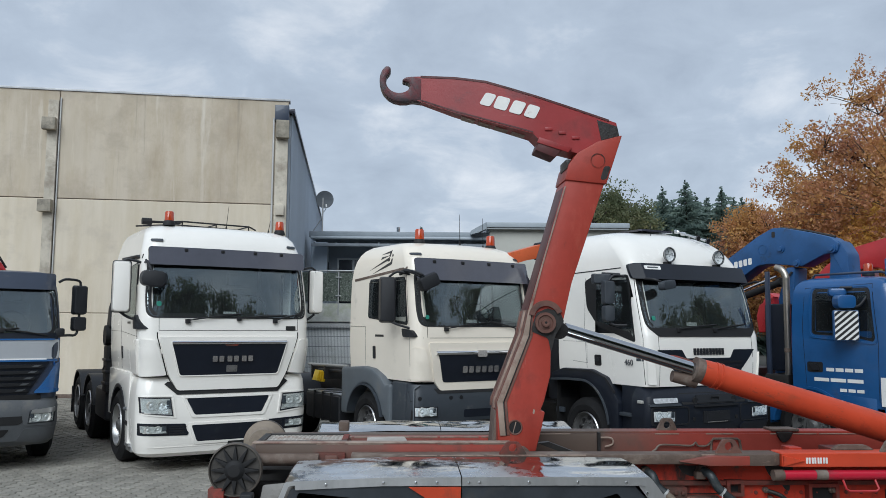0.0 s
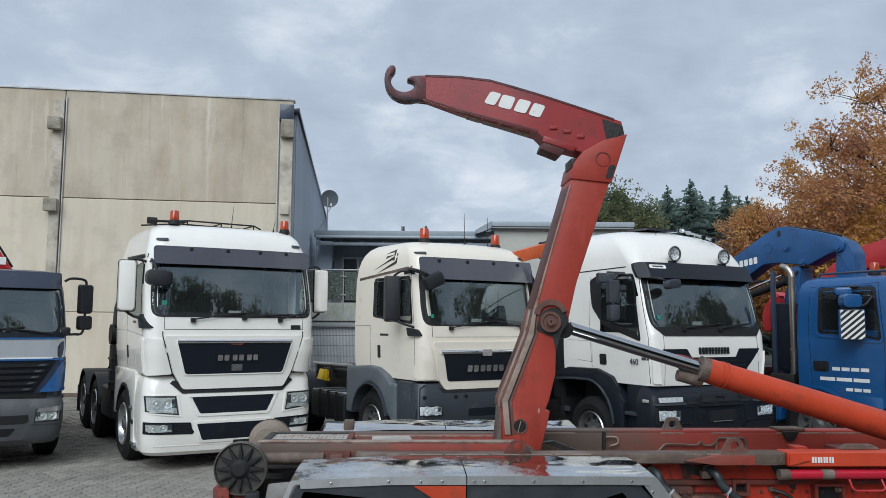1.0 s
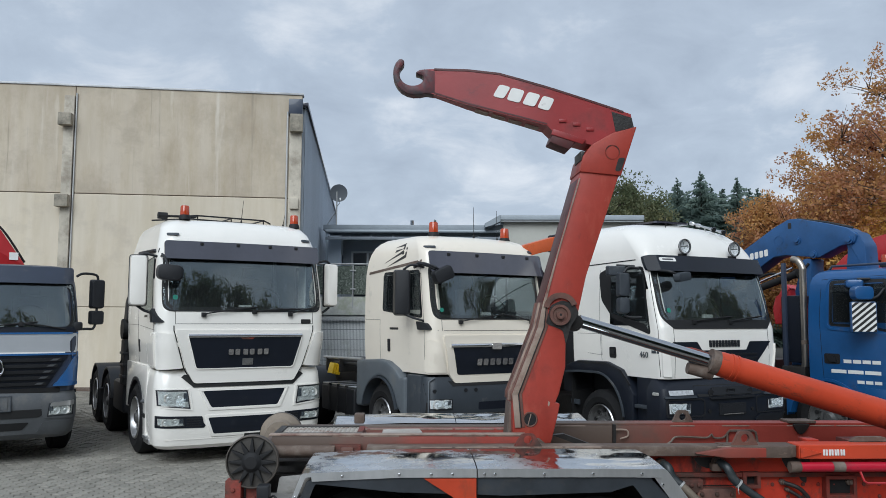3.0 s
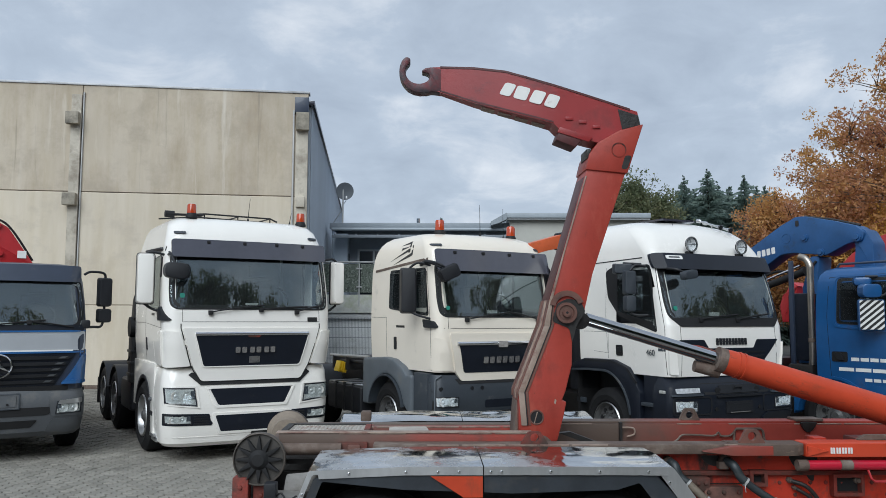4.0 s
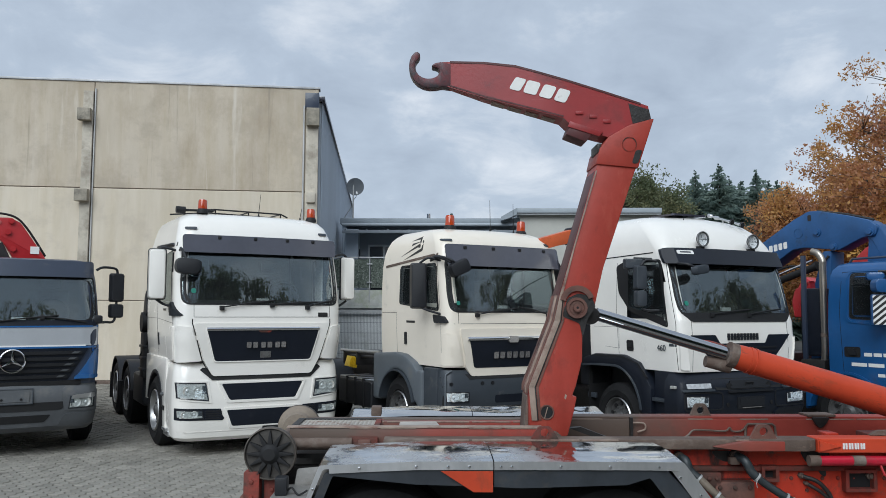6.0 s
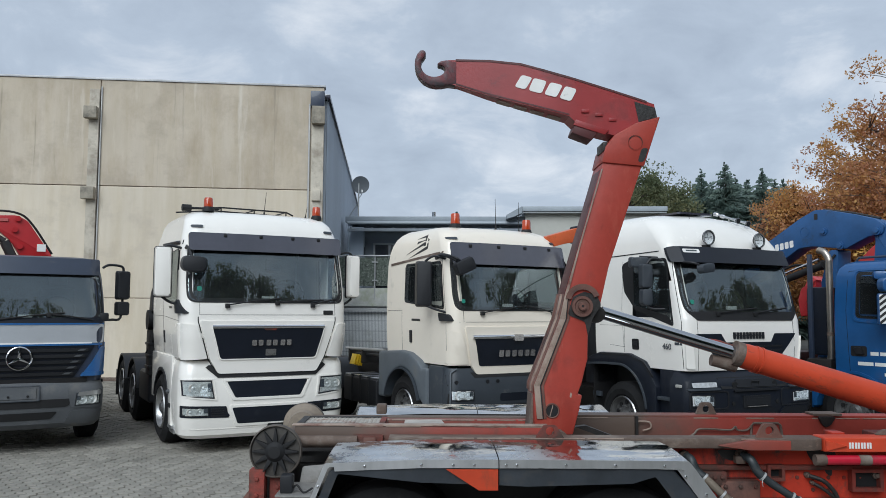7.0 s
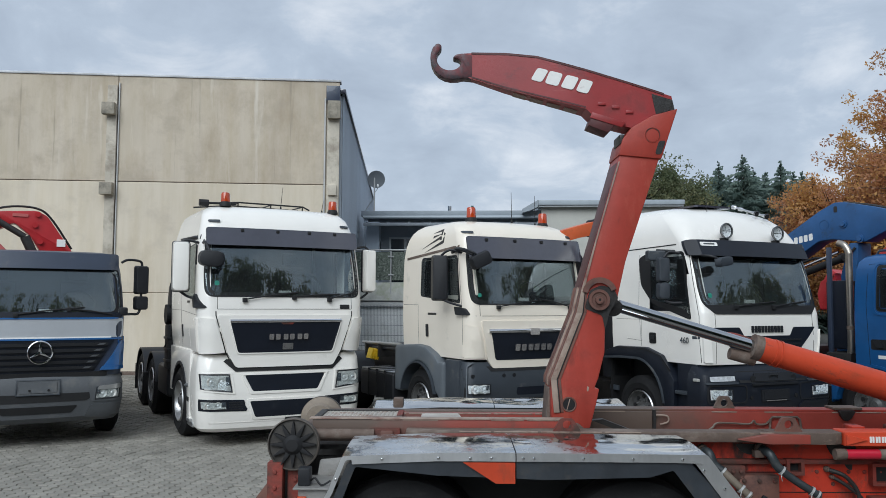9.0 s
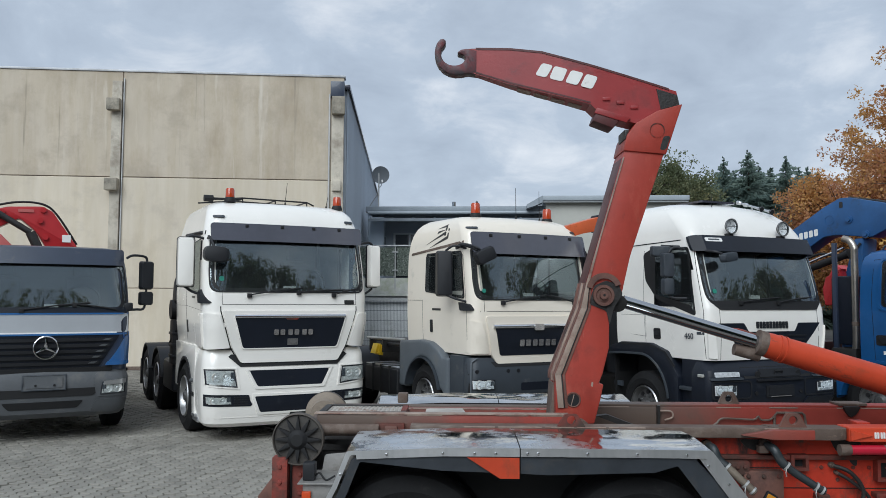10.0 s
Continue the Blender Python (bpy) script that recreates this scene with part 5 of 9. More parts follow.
    cbm = box(-0.085, 0.085, -0.09, 0.09, -0.085, 0.085, 0.02)
    bmesh.ops.transform(cbm, matrix=tip, verts=cbm.verts)
    cp = part("coupling_box", cbm, "yellow", T, "yellow ribbed coupling box")
    for k in range(4):
        rb = box(-0.011, 0.011, -0.115, 0.1, -0.1, 0.1, 0.005)
        bmesh.ops.transform(rb, matrix=tip @ pose(-0.072 + k * 0.048, 0, 0.008 * (k % 2)), verts=rb.verts)
        part("coupling_rib", rb, "yellow", cp)
    part("fifth_wheel", prism(rounded([(-0.45, 4.2), (0.45, 4.2), (0.3, 5.3), (-0.3, 5.3)], 0.1), "z", 1.08, 1.16, 0.01), "grease", T)
    part("catwalk", box(-0.6, 0.6, 2.5, 3.6, 1.0, 1.06), "grease", T)
    part("rail_pipe", cyl((-0.8, 3.0, 1.23), (-0.8, 4.7, 1.20), 0.03, n=10), "galv", T)
    part("rail_pipe", cyl((-0.72, 2.9, 1.12), (-0.72, 4.4, 1.10), 0.035, n=10), "dark_plastic", T)
    for y in (3.1, 3.9, 4.5):
        part("pipe_stay", box(-0.83, -0.4, y, y + 0.05, 0.95, 1.2, 0.006), "grease", T)
    part("cross_tube", cyl((-1.0, 2.6, 1.2), (0.9, 2.6, 1.2), 0.05, n=10), "grease", T)
    return T


white_tractor()
cream_tractor()


# ---- hook-lift truck in front; x along it to the front, y across, z up ----
def eye_plate(cx, cz, w, h, r, y0, y1, top=0.5):
    """A trapezoid lug with a hole."""
    outer = dense(rounded([(cx - w / 2, cz), (cx + w / 2, cz), (cx + w / 2 * top, cz + h), (cx - w / 2 * top, cz + h)], 0.015, 3), 0.02)
    hc = (cx, cz + h * 0.55)
    inner = []
    for p in outer:
        a = math.atan2(p[1] - hc[1], p[0] - hc[0])
        inner.append((hc[0] + r * math.cos(a), hc[1] + r * math.sin(a)))
    return ring_patch(outer, inner, lambda x, z: y0, 0.0, y0 - y1)


def bolt(bm, x, y, z, r=0.012, d=0.012):
    lathe([(0.0, r), (-d * 0.7, r * 0.8), (-d, 0.0)], (x, y, z), "y", 8, bm)


def hooklift():
    T = thing("hooklift_truck", pose(0, 5.85, 0, 0, 0, 3.5), "red hook-lift truck with a raised arm, stainless mudguards and worn rails", "truck")
    # long rails of the lift frame
    nr = part("frame_rail", box(-1.25, 0.46, -0.44, -0.34, 1.06, 1.205, 0.008), "near_rail", T, "worn red frame rail")
    part("rail_cap", box(-1.27, 0.44, -0.447, -0.36, 1.205, 1.213, 0.003), "strip", nr)
    far = part("frame_rail", box(-1.32, 5.0, 0.40, 0.50, 0.98, 1.155, 0.008), "rail_paint", T, "worn red frame rail with brown grime")
    part("rail_cap", box(0.6, 5.0, 0.42, 0.58, 1.155, 1.172, 0.004), "rail_paint", far)
    fl = part("outer_flange", box(-0.62, 2.15, -0.60, -0.45, 1.09, 1.155, 0.012), "rust", T, "brown worn outer flange rail")
    part("outer_flange", prism(rounded([(1.75, -0.60), (1.95, -0.64), (2.14, -0.64), (2.205, -0.61), (2.205, -0.46), (1.7, -0.46)], 0.02), "z", 1.085, 1.16, 0.008), "rust", fl)
    part("flange_diamond", prism([(1.52, 1.115), (1.72, 1.15), (1.98, 1.15), (1.98, 1.09), (1.72, 1.088)], "y", -0.652, -0.60, 0.004), "rail_paint", fl)
    for x in (2.0, 2.11):
        part("flange_hole", lathe([(1.1565, 0.0), (1.1575, 0.026), (1.156, 0.03)], (x, -0.545, 0.0), "z", 16), "black", fl)
    part("rail_hump", prism(rounded([(2.62, 1.165), (2.68, 1.20), (2.86, 1.20), (2.92, 1.165)], 0.015), "y", -0.50, -0.46, 0.004), "rust", fl)
    # bright red front guide beam with its pale mark
    gb = part("guide_beam", prism(rounded([(2.21, 1.075), (5.0, 1.075), (5.0, 1.165), (2.21, 1.165)], 0.01), "y", -0.625, -0.46, 0.006), "red_bright", T, "bright red guide beam")
    part("beam_taper", prism([(2.215, 1.085), (2.355, 1.118), (2.215, 1.15)], "y", -0.64, -0.624), "red_bright", gb)
    badge_shapes(gb, 2.37, 2.516, 1.098, 1.137, 4, lambda x, z: -0.625, "decal", "word_mark", 0.3, out=0.004)
    part("guide_tube", cyl((2.20, -0.60, 1.02), (5.0, -0.60, 1.02), 0.032, n=14), "tube_red", T, "crimson red hydraulic tube")
    part("tube_joint", cyl((2.155, -0.60, 1.02), (2.225, -0.60, 1.02), 0.036, n=12), "rust", T)
    part("tube_joint", cyl((2.44, -0.60, 1.02), (2.52, -0.60, 1.02), 0.034, n=12), "rust", T)
    part("wire_handle", tube([(2.62, -0.62, 0.99), (2.62, -0.66, 0.94), (2.64, -0.66, 0.925), (2.82, -0.66, 0.925), (2.84, -0.66, 0.94), (2.84, -0.62, 0.99)], 0.008, 6), "red_crane", T)
    # rubbed pale edges along the rails
    for x0, x1, y, z in ((-1.25, 0.40, -0.441, 1.203), (0.74, 4.9, 0.399, 1.154), (-0.60, 2.10, -0.601, 1.152), (-1.30, 0.38, 0.199, 1.159)):
        x = x0
        while x < x1:
            ln = 0.16 + 0.30 * abs(noise.noise(Vector((x * 3, y * 7, 0.5))))
            if noise.noise(Vector((x * 2.0, y * 5, 4.2))) > -0.22:
                part("rubbed_edge", box(x, min(x + ln, x1), y - 0.002, y + 0.007, z - 0.005, z + 0.003, 0.001, 1), "strip", T)
            x += ln + 0.02
    # rear rollers
    for yy, sg in ((-0.62, -1), (0.56, 1)):
        r = part("rear_roller", lathe([(sg * 0.05, 0.0), (sg * 0.05, 0.045), (sg * 0.02, 0.05), (sg * 0.012, 0.153), (sg * 0.024, 0.157), (sg * 0.024, 0.165), (-sg * 0.02, 0.165), (-sg * 0.06, 0.12), (-sg * 0.12, 0.11), (-sg * 0.12, 0.0)], (-1.338, yy, 1.072), "y", 36), "roller_face" if sg < 0 else "roller_back", T, "worn ribbed steel roller")
        for k in range(12):
            b2 = prism([(0.035, -0.020), (0.035, 0.020), (0.105, 0.010), (0.142, 0.003), (0.148, 0.0), (0.142, -0.003), (0.105, -0.010)], "y", -0.022, 0.016, 0.002)
            bmesh.ops.transform(b2, matrix=pose(-1.338, yy + sg * 0.02, 1.072) @ Matrix.Rotation(2 * math.pi * k / 12, 4, "Y"), verts=b2.verts)
            part("rib", b2, "black", r)
        part("roller_rim", lathe([(sg * 0.026, 0.157), (sg * 0.03, 0.16), (sg * 0.028, 0.165), (sg * 0.02, 0.1675), (-sg * 0.015, 0.1675)], (-1.338, yy, 1.072), "y", 36), "roller_rim", r, "worn brown steel rim")
        part("roller_cap", lathe([(sg * 0.07, 0), (sg * 0.068, 0.038), (sg * 0.045, 0.062), (sg * 0.02, 0.066)], (-1.338, yy, 1.072), "y", 18), "black", r)
    part("roller_axle", cyl((-1.338, -0.55, 1.072), (-1.338, 0.5, 1.072), 0.05, n=14), "rust", T)
    part("frame_pipe", cyl((-1.25, -0.5, 1.115), (-0.83, -0.5, 1.115), 0.036, n=14), "rust", T)
    part("cross_beam", box(-0.86, -0.66, -0.5, 0.4, 1.0, 1.15, 0.01), "red_worn", T)
    part("rail_stop", box(-0.79, -0.705, -0.52, -0.38, 1.02, 1.14, 0.012), "runner", T)
    tp = part("tread_plate", box(-1.22, -0.70, -0.30, 0.02, 1.18, 1.195, 0.002), "tread", T, "pale checker tread plate")
    bm = bmesh.new()
    for i in range(18):
        for j in range(12):
            x, y = -1.20 + i * 0.029, -0.28 + j * 0.026
            b2 = box(-0.012, 0.012, -0.003, 0.003, 0.0, 0.003)
            absorb(bm, b2, pose(x, y, 1.195, 0, 0, 45 if (i + j) % 2 else -45))
    tagged(part("tread_studs", bm, "tread", tp), kind="stuff")
    part("tread_frame", box(-0.70, -0.66, -0.31, 0.03, 1.15, 1.205, 0.004), "red_worn", tp)
    part("inner_rail", box(-1.3, 0.44, 0.20, 0.28, 1.03, 1.16, 0.006), "near_rail", T)
    part("loose_plate", prism(rounded([(-0.53, -0.22), (-0.25, -0.20), (-0.27, 0.0), (-0.53, -0.02)], 0.02), "z", 1.17, 1.19), "tread", T, "loose worn plate")
    part("end_block", box(-0.775, -0.695, 0.56, 0.68, 1.15, 1.225, 0.012), "rust", T, "rusty brown block")
    for x0, x1, y0, y1 in ((-1.24, -0.66, -0.335, -0.30), (-1.24, -0.66, 0.02, 0.045), (-1.26, -1.215, -0.335, 0.045)):
        part("tread_edge", box(x0, x1, y0, y1, 1.165, 1.207, 0.004), "grease", tp)
    part("frame_deck", box(-1.25, 0.45, -0.34, 0.40, 0.99, 1.02), "grease", T)
    # lugs on the rails
    for cx, y0, w, h, mt in ((1.868, -0.56, 0.185, 0.10, "runner"), (0.43, -0.56, 0.19, 0.085, "red_worn"), (1.82, 0.5, 0.185, 0.115, "rust"), (3.0, -0.56, 0.2, 0.09, "rust")):
        part("lug", eye_plate(cx, 1.15, w, h, 0.028, y0, y0 + 0.03, 0.42), mt, T, "lug with a round eye")
    lg = part("lug", prism(rounded([(2.66, 1.17), (2.80, 1.17), (2.76, 1.11), (2.72, 1.085), (2.69, 1.11)], 0.02), "y", 0.37, 0.40, 0.004), "grease", T)
    part("lug_cap", box(2.64, 2.86, 0.40, 0.56, 1.172, 1.19, 0.005), "rust", lg)
    # inner face of the far rail: bent wires, brackets
    part("guard_wire", tube(smooth_path([(1.66, 0.37, 1.02), (1.69, 0.37, 1.04), (1.725, 0.37, 1.072), (1.82, 0.37, 1.073), (1.97, 0.37, 1.067), (2.008, 0.37, 1.092), (2.03, 0.37, 1.066), (2.10, 0.37, 1.068), (2.15, 0.37, 1.116)], 4), 0.008, 6), "rust", T)
    part("guard_frame", tube([(2.13, 0.37, 1.02), (2.135, 0.37, 1.10), (2.15, 0.37, 1.12), (2.34, 0.37, 1.12), (2.36, 0.37, 1.105), (2.372, 0.37, 1.02)], 0.010, 6), "rust", T)
    part("wire_loop", tube(smooth_path([(1.25, 0.37, 1.13), (1.34, 0.37, 1.125), (1.35, 0.37, 1.08), (1.29, 0.37, 1.06)], 4), 0.007, 6), "strip", T)
    part("rail_joint", box(1.235, 1.255, 0.36, 0.40, 0.98, 1.17), "grease", T)
    part("bracket", box(2.60, 2.70, 0.05, 0.2, 1.02, 1.10, 0.012), "red", T)
    part("bracket", box(2.90, 3.05, 0.0, 0.2, 1.02, 1.10, 0.01), "red_worn", T)
    part("trough_floor", box(0.6, 5.0, -0.45, 0.40, 0.96, 1.0), "grease", T)
    part("support_strut", prism([(0.70, 1.14), (0.78, 1.15), (1.18, 1.0), (1.08, 1.0)], "y", 0.0, 0.06), "grease", T)
    # chassis side below the near rail
    web = part("chassis_side", box(0.9, 5.0, -0.46, -0.42, 0.45, 1.09, 0.004), "red", T, "red riveted chassis side plate")
    part("side_flange", box(0.9, 5.0, -0.50, -0.42, 0.935, 0.965, 0.004), "red_worn", web)
    part("chassis_rail", box(-1.5, 0.88, -0.42, -0.34, 0.62, 0.95), "grease", T)
    part("chassis_rail", box(0.9, 5.0, -0.415, -0.34, 0.62, 0.95), "red_worn", T)
    part("chassis_rail", box(-1.5, 5.0, 0.34, 0.42, 0.62, 0.95), "grease", T)
    for x0, x1, z0, z1, mt in ((1.44, 1.60, 0.84, 0.93, "red_worn"), (2.04, 2.12, 0.60, 0.72, "red_worn"), (1.56, 1.82, 0.60, 0.87, "runner"), (3.0, 3.4, 0.6, 0.9, "grease"), (2.42, 2.78, 0.70, 0.73, "red_worn"), (1.30, 1.36, 0.5, 0.95, "red_worn")):
        br = part("side_bracket", box(x0, x1, -0.54, -0.46, z0, z1, 0.008), mt, web)
        for bx in (x0 + 0.03, (x0 + x1) / 2, x1 - 0.03):
            bm = bmesh.new()
            bolt(bm, bx, -0.54, z1 - 0.035, 0.016, 0.016)
            part("bolt", bm, "red_worn", br)
    part("plate_seam", box(0.9, 2.0, -0.4625, -0.459, 0.872, 0.878), "black", web)
    part("oil_stain", prism(rounded([(2.16, 1.06), (2.36, 1.06), (2.37, 0.96), (2.335, 0.94), (2.335, 0.885), (2.30, 0.90), (2.27, 0.955), (2.20, 0.985)], 0.025), "y", -0.4635, -0.455), "grease", web, "black oil stain")
    part("oil_stain", prism(rounded([(1.56, 1.06), (1.72, 1.06), (1.70, 1.0), (1.66, 0.985), (1.60, 1.01)], 0.025), "y", -0.4635, -0.455), "grease", web)
    part("oil_stain", prism(rounded([(1.495, 0.945), (1.56, 0.95), (1.625, 0.905), (1.61, 0.88), (1.55, 0.87), (1.50, 0.88)], 0.02), "y", -0.4635, -0.455), "grease", web)
    part("plate_seam", box(1.2, 5.0, -0.4625, -0.459, 0.742, 0.748), "black", web)
    for x0, x1, z0, z1 in ((1.878, 1.995, 0.866, 0.97), (2.44, 2.65, 0.80, 0.945)):
        part("frame_bracket", ring_patch(dense(rect(x0, x1, z0, z1), 0.05), shrink(dense(rect(x0, x1, z0, z1), 0.05), 0.022), lambda x, z: -0.50, 0.02, 0.06), "red_worn", web, "rusty open bracket")
        part("bracket_back", box(x0 + 0.02, x1 - 0.02, -0.47, -0.464, z0 + 0.02, z1 - 0.02), "black", web)
    for x, z, w in ((2.16, 0.90, 0.02), (2.19, 0.85, 0.014), (2.62, 0.90, 0.025), (1.32, 0.84, 0.02)):
        part("hose_nut", lathe([(0.0, w), (-0.03, w), (-0.034, w * 0.7), (-0.05, w * 0.6), (-0.05, 0.0)], (x, -0.46, z), "y", 6), "rust", web)
    part("side_hose", tube(smooth_path([(2.16, -0.50, 0.90), (2.26, -0.53, 0.86), (2.34, -0.53, 0.74), (2.30, -0.52, 0.60)], 5), 0.014, 8), "grease", web)
    part("side_hose", tube(smooth_path([(2.19, -0.50, 0.85), (2.27, -0.52, 0.80), (2.38, -0.52, 0.70), (2.42, -0.52, 0.55)], 5), 0.012, 8), "grease", web)
    for i in range(12):
        for z in (0.88, 0.80, 0.66):
            x = 2.10 + i * 0.105
            if z == 0.88 or i % 3:
                bm = bmesh.new()
                bolt(bm, x, -0.46, z, 0.014, 0.012)
                part("rivet", bm, "red_worn", web)
    for x in (1.528, 1.585):
        bm = lathe([(0.0, 0.034), (-0.02, 0.034), (-0.02, 0.02), (-0.008, 0.018), (-0.008, 0)], (x, -0.46, 0.9), "y", 14)
        part("hose_port", bm, "grease", web)
    # two bent pipes with clamps
    for pts, r, k, mt in (([(1.33, -0.55, 1.03), (1.345, -0.60, 1.02), (1.37, -0.62, 0.955), (1.417, -0.64, 0.915), (1.52, -0.68, 0.815), (1.57, -0.70, 0.768)], 0.025, 3, "pipe_tan"),
                          ([(1.715, -0.53, 1.035), (1.735, -0.60, 1.02), (1.77, -0.62, 0.95), (1.80, -0.63, 0.92), (1.856, -0.64, 0.875), (1.97, -0.67, 0.80), (2.018, -0.68, 0.77)], 0.025, 3, "hose")):
        pp = part("bent_pipe", tube(smooth_path(pts, 5), r, 12), mt, T, "bent hydraulic pipe with clamps")
        part("pipe_sleeve", tube(smooth_path(pts[:k + 1], 5), r + 0.004, 12), "hose", pp)
        part("pipe_union", lathe([(0.0, 0.0), (0.0, r + 0.010), (0.035, r + 0.012), (0.05, r + 0.004), (0.05, 0.0)], (pts[0][0], pts[0][1] + 0.02, pts[0][2]), "y", 8), "rust", pp)
        for j in (k, len(pts) - 2):
            p, q = Vector(pts[j]), Vector(pts[j + 1])
            d = (q - p).normalized() * 0.007
            part("clamp", cyl(p - d, p + d, r + 0.007, n=16), "galv", pp)
            part("cable_tie", tube([tuple(p + Vector((-0.01, -r, -0.01))), tuple(p + Vector((-0.02, -r - 0.012, -0.035))), tuple(p + Vector((-0.012, -r - 0.006, -0.06)))], 0.003, 5), "galv", pp)
        p, q = Vector(pts[-2]), Vector(pts[-1])
        u = (q - p).normalized()
        part("pipe_mouth", cyl(q - u * 0.006, q + u * 0.003, r * 0.8, n=14), "black", pp)
        part("end_clamp", cyl(q - u * 0.022, q - u * 0.010, r + 0.005, n=16), "galv", pp)
    am = part("side_marker", prism(rounded([(1.575, 0.70), (1.69, 0.70), (1.69, 0.76), (1.63, 0.795)], 0.012), "y", -0.765, -0.74, 0.004), "dark_plastic", T, "small amber side lamp in a black housing")
    part("amber_lens", prism(rounded([(1.592, 0.705), (1.68, 0.705), (1.68, 0.752), (1.628, 0.78)], 0.008), "y", -0.772, -0.762), "amber_side", am)
    part("pipe_valve", box(1.655, 1.72, -0.56, -0.50, 0.985, 1.035, 0.010), "rust", T)
    part("air_tank", lathe([(-0.2, 0.0), (-0.19, 0.08), (-0.15, 0.12), (0.5, 0.12), (0.5, 0.0)], (2.95, -0.85, 0.72), "x", 24), "decal", T, "pale round tank end")
    # mudguards: bent stainless sheets with rivets and rubber skirts
    prof = [(-1.10, 0.78), (-1.02, 0.93), (-0.950, 1.106), (-0.940, 1.114), (-0.4, 1.136), (0.2, 1.136), (0.8, 1.134), (1.118, 1.131), (1.130, 1.122), (1.33, 0.86), (1.45, 0.68)]
    rng = random.Random(31)
    dents = [(rng.uniform(-0.9, 1.05), rng.uniform(0.72, 1.2), rng.uniform(0.04, 0.10), rng.uniform(-0.003, 0.004)) for i in range(18)]
    for y0, y1, sg in ((-1.25, -0.64, -1), (0.72, 1.28, 1)):
        for a, b, nm in ((0, 5, 0), (5, 10, 1)):
            pts = prof[a:b + 1]
            if nm == 0:
                pts = pts[:-1] + [(0.036, 1.136)]
            else:
                pts = [(0.042, 1.136)] + pts
            mg = bmesh.new()
            dp = []
            for p, q in zip(pts, pts[1:]):
                k = max(1, int(math.dist(p, q) / 0.025))
                dp += [(p[0] + (q[0] - p[0]) * i / k, p[1] + (q[1] - p[1]) * i / k) for i in range(k)]
            dp.append(pts[-1])
            rows = []
            for j in range(25):
                y = y0 + (y1 - y0) * j / 24
                # narrows slightly towards the top edge that meets the sloping ends
                row = []
                for x, z in dp:
                    dent = 0.0048 * noise.noise(Vector((x * 2.2, y * 3.6, 3.0 * sg))) + 0.0011 * noise.noise(Vector((x * 5, y * 7, 1.7)))
                    edge = min(1.0, 6 * min(abs(y - y0), abs(y1 - y)))
                    crown = 0.010 * math.sin(math.pi * j / 24) + 0.014 * j / 24 if sg < 0 else 0.04 * math.sin(math.pi * j / 24)
                    for cx, cy, rr, dz in dents:
                        crown += dz * max(0.0, 1.0 - math.hypot((x - cx) * 0.6, y - sg * cy) / rr)
                    row.append(mg.verts.new((x, y, z + dent * edge * (1.0 if sg < 0 else 6.0) + crown)))
                rows.append(row)
            for r0, r1 in zip(rows, rows[1:]):
                for i in range(len(r0) - 1):
                    mg.faces.new((r0[i], r0[i + 1], r1[i + 1], r1[i]))
            ext = bmesh.ops.extrude_face_region(mg, geom=mg.faces[:])
            bmesh.ops.translate(mg, vec=(0, 0, -0.004), verts=[v for v in ext["geom"] if isinstance(v, bmesh.types.BMVert)])
            g = part("mudguard", mg, "stainless", T, "dented shiny stainless mudguard", sharp=24)
            if sg < 0:
                # folded lip along the outer edge
                low = [(x + 0.022, z - 0.02) if x < -0.91 else ((x - 0.085, z - 0.03) if x > 1.11 else (x, z - 0.046)) for x, z in dp]
                lb = prism(dp + low[::-1], "y", y0 - 0.004, y0 + 0.002)
                lows = {(round(x, 4), round(z, 4)) for x, z in low}
                for v in lb.verts:
                    if (round(v.co.x, 4), round(v.co.z, 4)) in lows:
                        v.co.y += -0.006 + 0.006 * noise.noise(Vector((v.co.x * 4, 0, 2.5))) + 0.004 * noise.noise(Vector((v.co.x * 13, 0, 7.5)))
                part("lip", lb, "lip_steel", g)
                sk = [(x + 0.03, z - 0.04) if x < -0.91 else ((x - 0.075, z - 0.03) if x > 1.11 else (x, z - 0.04)) for x, z in pts]
                skl = [(x + 0.075, z - 0.06) if x < -0.91 else ((x - 0.19, z - 0.09) if x > 1.11 else (x, z - 0.14 - 0.012 * math.sin(x * 5))) for x, z in pts]
                part("rubber_skirt", prism(sk + skl[::-1], "y", y0 + 0.004, y0 + 0.014), "skirt", g)
                for x, z in ([(-0.72, 1.10), (-0.40, 1.108), (-0.22, 1.108), (-0.10, 1.108), (-0.98, 0.985)] if nm == 0 else [(0.08, 1.108), (0.14, 1.108), (0.42, 1.108), (0.70, 1.107), (0.98, 1.105), (1.10, 1.045), (1.215, 0.945)]):
                    bm = bmesh.new()
                    bolt(bm, x, y0 - 0.008, z, 0.009, 0.008)
                    part("rivet", bm, "chrome", g)
    # added black sheet that stands in for the deep shade under the mudguard
    part("wheel_liner", prism([(-0.92, 1.09), (1.04, 1.09), (1.28, 0.80), (1.30, 0.35), (-1.0, 0.35), (-1.0, 0.85)], "y", -0.66, -0.645), "black", T, "added black sheet in place of the shade under the mudguard")
    part("red_bracket", prism([(-0.26, 1.084), (0.034, 1.084), (0.034, 0.968), (-0.075, 0.968)], "y", -1.262, -1.252), "cylinder_red", T, "red painted bracket plate")
    part("mudguard_stay", box(-0.10, 0.03, -1.24, -0.5, 1.05, 1.085), "black", T)
